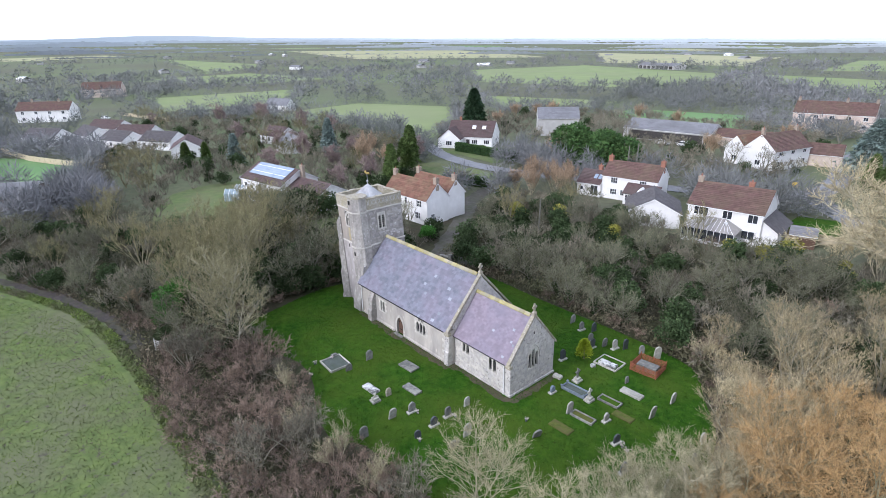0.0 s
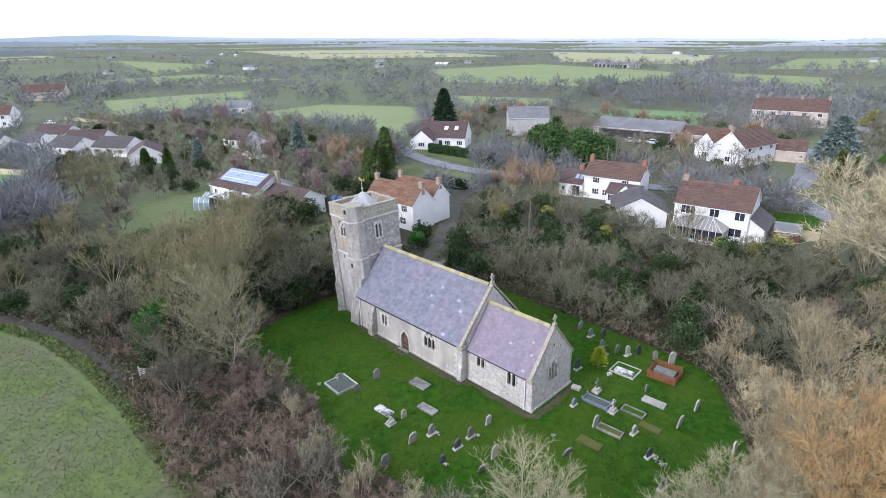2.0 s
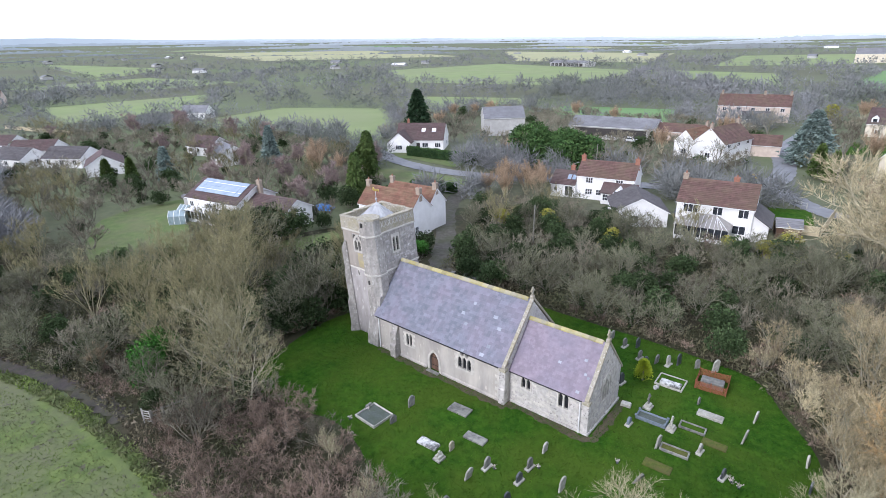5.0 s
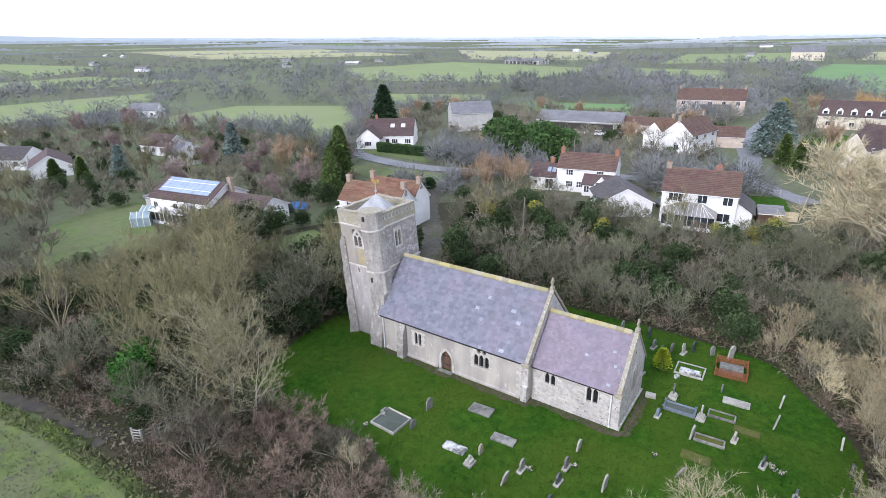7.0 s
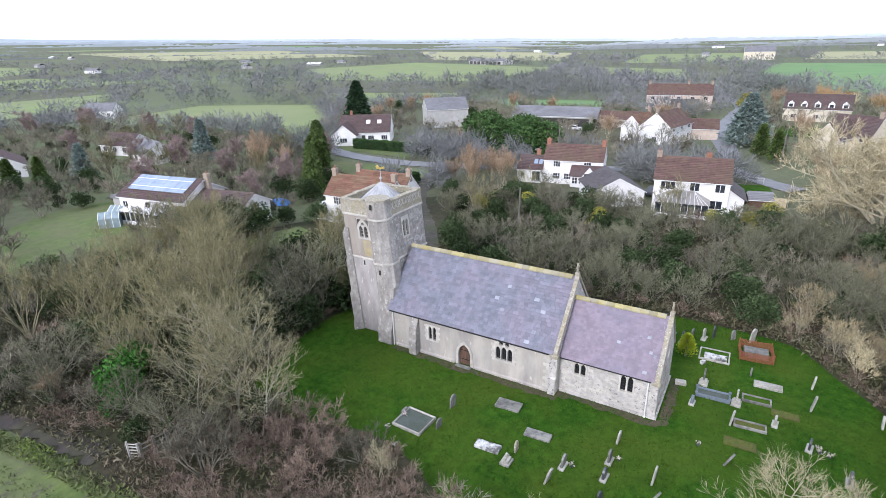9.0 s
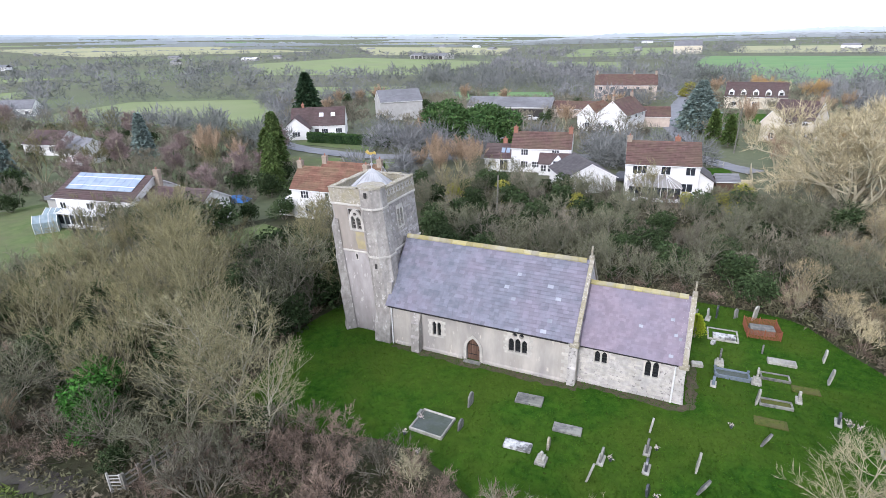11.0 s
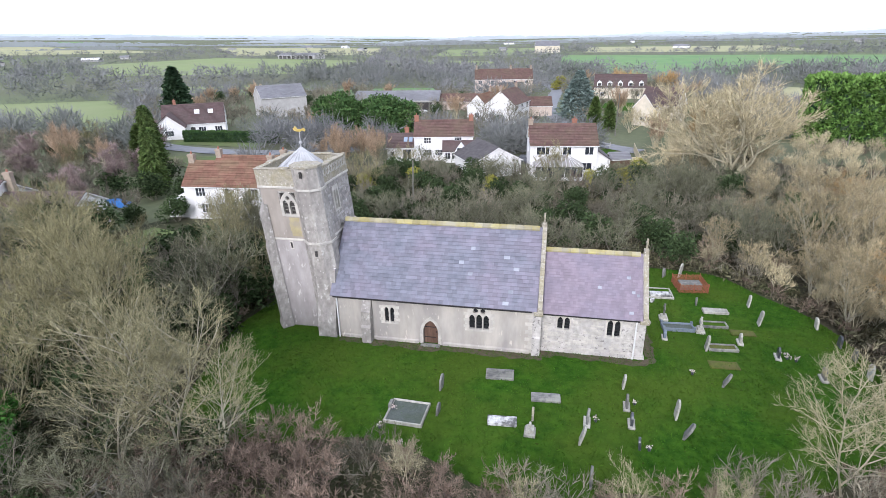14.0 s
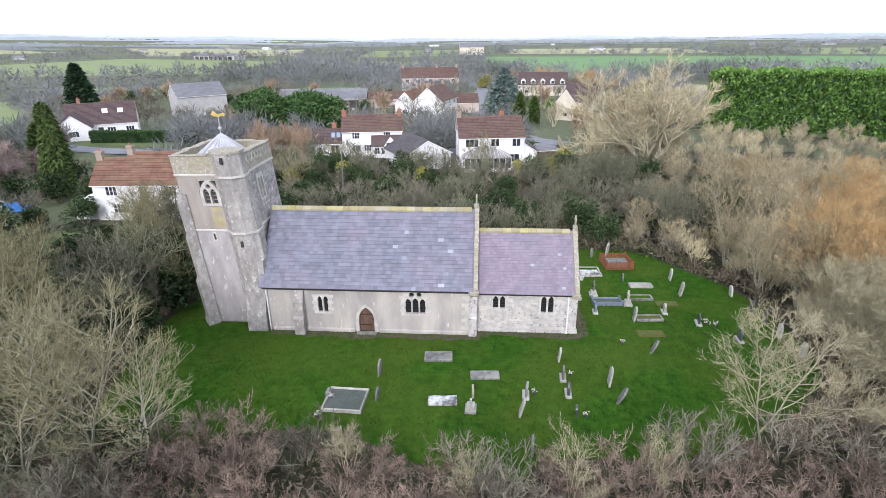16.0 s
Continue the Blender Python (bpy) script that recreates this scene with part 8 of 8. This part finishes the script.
# pale blue-grey of the hills is atmospheric haze held in the base colour
M["hills"] = material("haze_coloured_distance", (0.60, 0.66, 0.72), (0.63, 0.69, 0.75), 0.002, 1.0, 0.0, spec=0.0)
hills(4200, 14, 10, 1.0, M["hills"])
def treeline(r, base, amp, seed, col):
    """A distant line of woods, uneven, with gaps; col carries its share of haze."""
    bm = bmesh.new()
    prev = None
    for k in range(1101):
        a = radians(-105 + k * 0.15)
        big = noise.noise(Vector((k * 0.021 + seed * 7.3, seed, 0.5)))
        z = base + amp * (big * 1.6 + 0.55 * noise.noise(Vector((k * 0.3, seed * 3.1, 2.0))) + 0.35 * noise.noise(Vector((k * 1.1, seed, 7.0))))
        lo, hi = bm.verts.new((20 + r * math.sin(a), -20 + r * math.cos(a), -0.2)), bm.verts.new((20 + r * math.sin(a), -20 + r * math.cos(a), max(z, 0.0) + land(20 + r * math.sin(a))))
        if prev:
            bm.faces.new((prev[0], lo, hi, prev[1]))
        prev = (lo, hi)
    m = material("haze_tinted_woods", col, tuple(c * 1.12 for c in col), 0.01, 1.0, 0.0, spec=0.0)
    tagged(part("backdrop_woods", bm, m), "line of distant winter woods with haze put into its colour", "woods", kind="structure")


# haze is put into the colours: each farther ring is paler and bluer
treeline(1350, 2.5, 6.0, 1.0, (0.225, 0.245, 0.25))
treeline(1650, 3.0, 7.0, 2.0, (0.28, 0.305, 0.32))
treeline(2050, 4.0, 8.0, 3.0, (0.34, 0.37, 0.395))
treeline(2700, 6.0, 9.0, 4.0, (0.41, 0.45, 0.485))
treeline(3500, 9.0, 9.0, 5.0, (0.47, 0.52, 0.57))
# scattered far pale roofs
rg = random.Random(31)
for k in range(26):
    a, r = radians(rg.uniform(-92, 42)), rg.uniform(600, 1400)
    x, y = 20 + r * math.sin(a), -20 + r * math.cos(a)
    w, d_, z = rg.uniform(8, 22), rg.uniform(7, 11), rg.uniform(2.2, 3.6)
    b = thing("far_building", "tiny distant pale-roofed building", "building", pose(x, y, land(x), 0, 0, rg.uniform(-30, 30)), "distant buildings")
    part("wall", new_box(-w / 2, w / 2, -d_ / 2, d_ / 2, 0, z), M["grey_block"] if k % 4 else M["white_wall"], b)
    part("roof", gable_roof(-w / 2 - 0.3, w / 2 + 0.3, -d_ / 2 - 0.3, d_ / 2 + 0.3, z, z + 2.2, 0.2), M["tile_grey"] if k % 5 else M["white_frame"], b)

# ---- pieces of the church roofs and walls ----
lay_slates(nave_roof, -0.3, 14.74, -0.25, NE - 0.12, 4.0, NR - 0.08, 0.27, 0.28, 0.46, lambda x, f: 6.5 < x < 13.5 and f < 0.75, ("slate", "slate_joined", 0.035), 3)
lay_slates(chancel_roof, 15.1, 21.72, CY0 - 0.2, CE - 0.08, CM, CR - 0.08, 0.2, 0.2, 0.3, lambda x, f: x > 17.5 and f < 0.8, ("slate_mauve", "slate_mauve_joined", 0.012), 4)


def rubble_pieces(name, u0, u1, z0, z_top, a, axis, skip, seed, sgn, limit=300):
    """Single proud stones in rough courses over a rubble wall."""
    rg = random.Random(seed)
    me = {}
    for k in range(6):
        bm = bmesh.new()
        box(bm, 0, 1, 0, 1, 0, 1)
        for v in bm.verts:
            v.co += Vector((rg.uniform(-0.06, 0.06), 0, rg.uniform(-0.08, 0.08)))
        me[k] = mesh_of("stone", bm, M["ashlar"])
    z, count = z0, 0
    while z < z_top(u0) + 4:
        h_ = rg.uniform(0.16, 0.27)
        u = u0 + rg.uniform(0, 0.2)
        while u < u1 - 0.1:
            w = rg.uniform(0.22, 0.55)
            if u + w < u1 and z + h_ < min(z_top(u), z_top(u + w)) and rg.random() < 0.62 and not any(p < u + w and u < q and r < z + h_ and z < s for p, q, r, s in skip) and count < limit:
                ob = new("stone", me[rg.randrange(6)])
                ob.parent = church
                pr = rg.uniform(0.012, 0.035)
                if axis == "y":
                    ob.matrix_basis = Matrix.Translation((u, a - pr, z)) @ Matrix.Diagonal((w - 0.03, pr + 0.02, h_ - 0.03, 1))
                else:
                    ob.matrix_basis = Matrix.Translation((a + pr, u, z)) @ Matrix.Rotation(math.pi / 2, 4, "Z") @ Matrix.Diagonal((w - 0.03, pr + 0.02, h_ - 0.03, 1))
                count += 1
            u += w
        z += h_


rubble_pieces("stone", 15.1, 21.9, 0.25, lambda u: CE - 0.15, CY0, "y", [(15.95, 17.17, 1.65, 3.0), (19.3, 20.52, 1.4, 3.0), (21.2, 21.5, 0, 4)], 5, -1, 170)
rubble_pieces("stone", CY0 + 0.1, CY1 - 0.1, 0.25, lambda u: CE + 0.1 + (CR - CE) * (1 - abs(u - CM) / (CM - CY0)) - 0.25, CX1 + 0.004, "x", [(2.5, 4.4, 1.5, 4.2)], 6, 1, 130)


def stone_courses(u0, u1, z0, z1, a, axis, skip, seed, parent):
    """Rough proud stones over a tower face, joined."""
    rg = random.Random(seed)
    bm = bmesh.new()
    z = z0
    while z < z1 - 0.15:
        h_ = rg.uniform(0.2, 0.33)
        u = u0 + rg.uniform(0, 0.2)
        while u < u1 - 0.15:
            w = rg.uniform(0.28, 0.62)
            e = min(u + w, u1)
            if rg.random() < 0.8 and z + h_ < z1 and not any(p < e and u < q and r < z + h_ and z < s for p, q, r, s in skip):
                pr = rg.uniform(0.008, 0.03)
                j = [rg.uniform(0.0, 0.03) for _ in range(4)]
                if axis == "y":
                    box(bm, u + 0.012 + j[0], e - 0.012 - j[1], a - pr, a + 0.02, z + 0.012 + j[2], z + h_ - 0.012 - j[3])
                else:
                    box(bm, a - 0.02, a + pr, u + 0.012 + j[0], e - 0.012 - j[1], z + 0.012 + j[2], z + h_ - 0.012 - j[3])
            u += w
        z += h_
    ob = part("stone_facing", lean(bm), M["tower_piece"], parent, "rough rubble facing stones of the tower")
    ob["kind"] = "stuff"


stone_courses(2.3, TY1 - 0.1, 5.0, 11.3, TX1, "x", [(3.1, 4.4, 8.6, 10.9), (-9, 9, 7.3, 7.55)], 22, church)
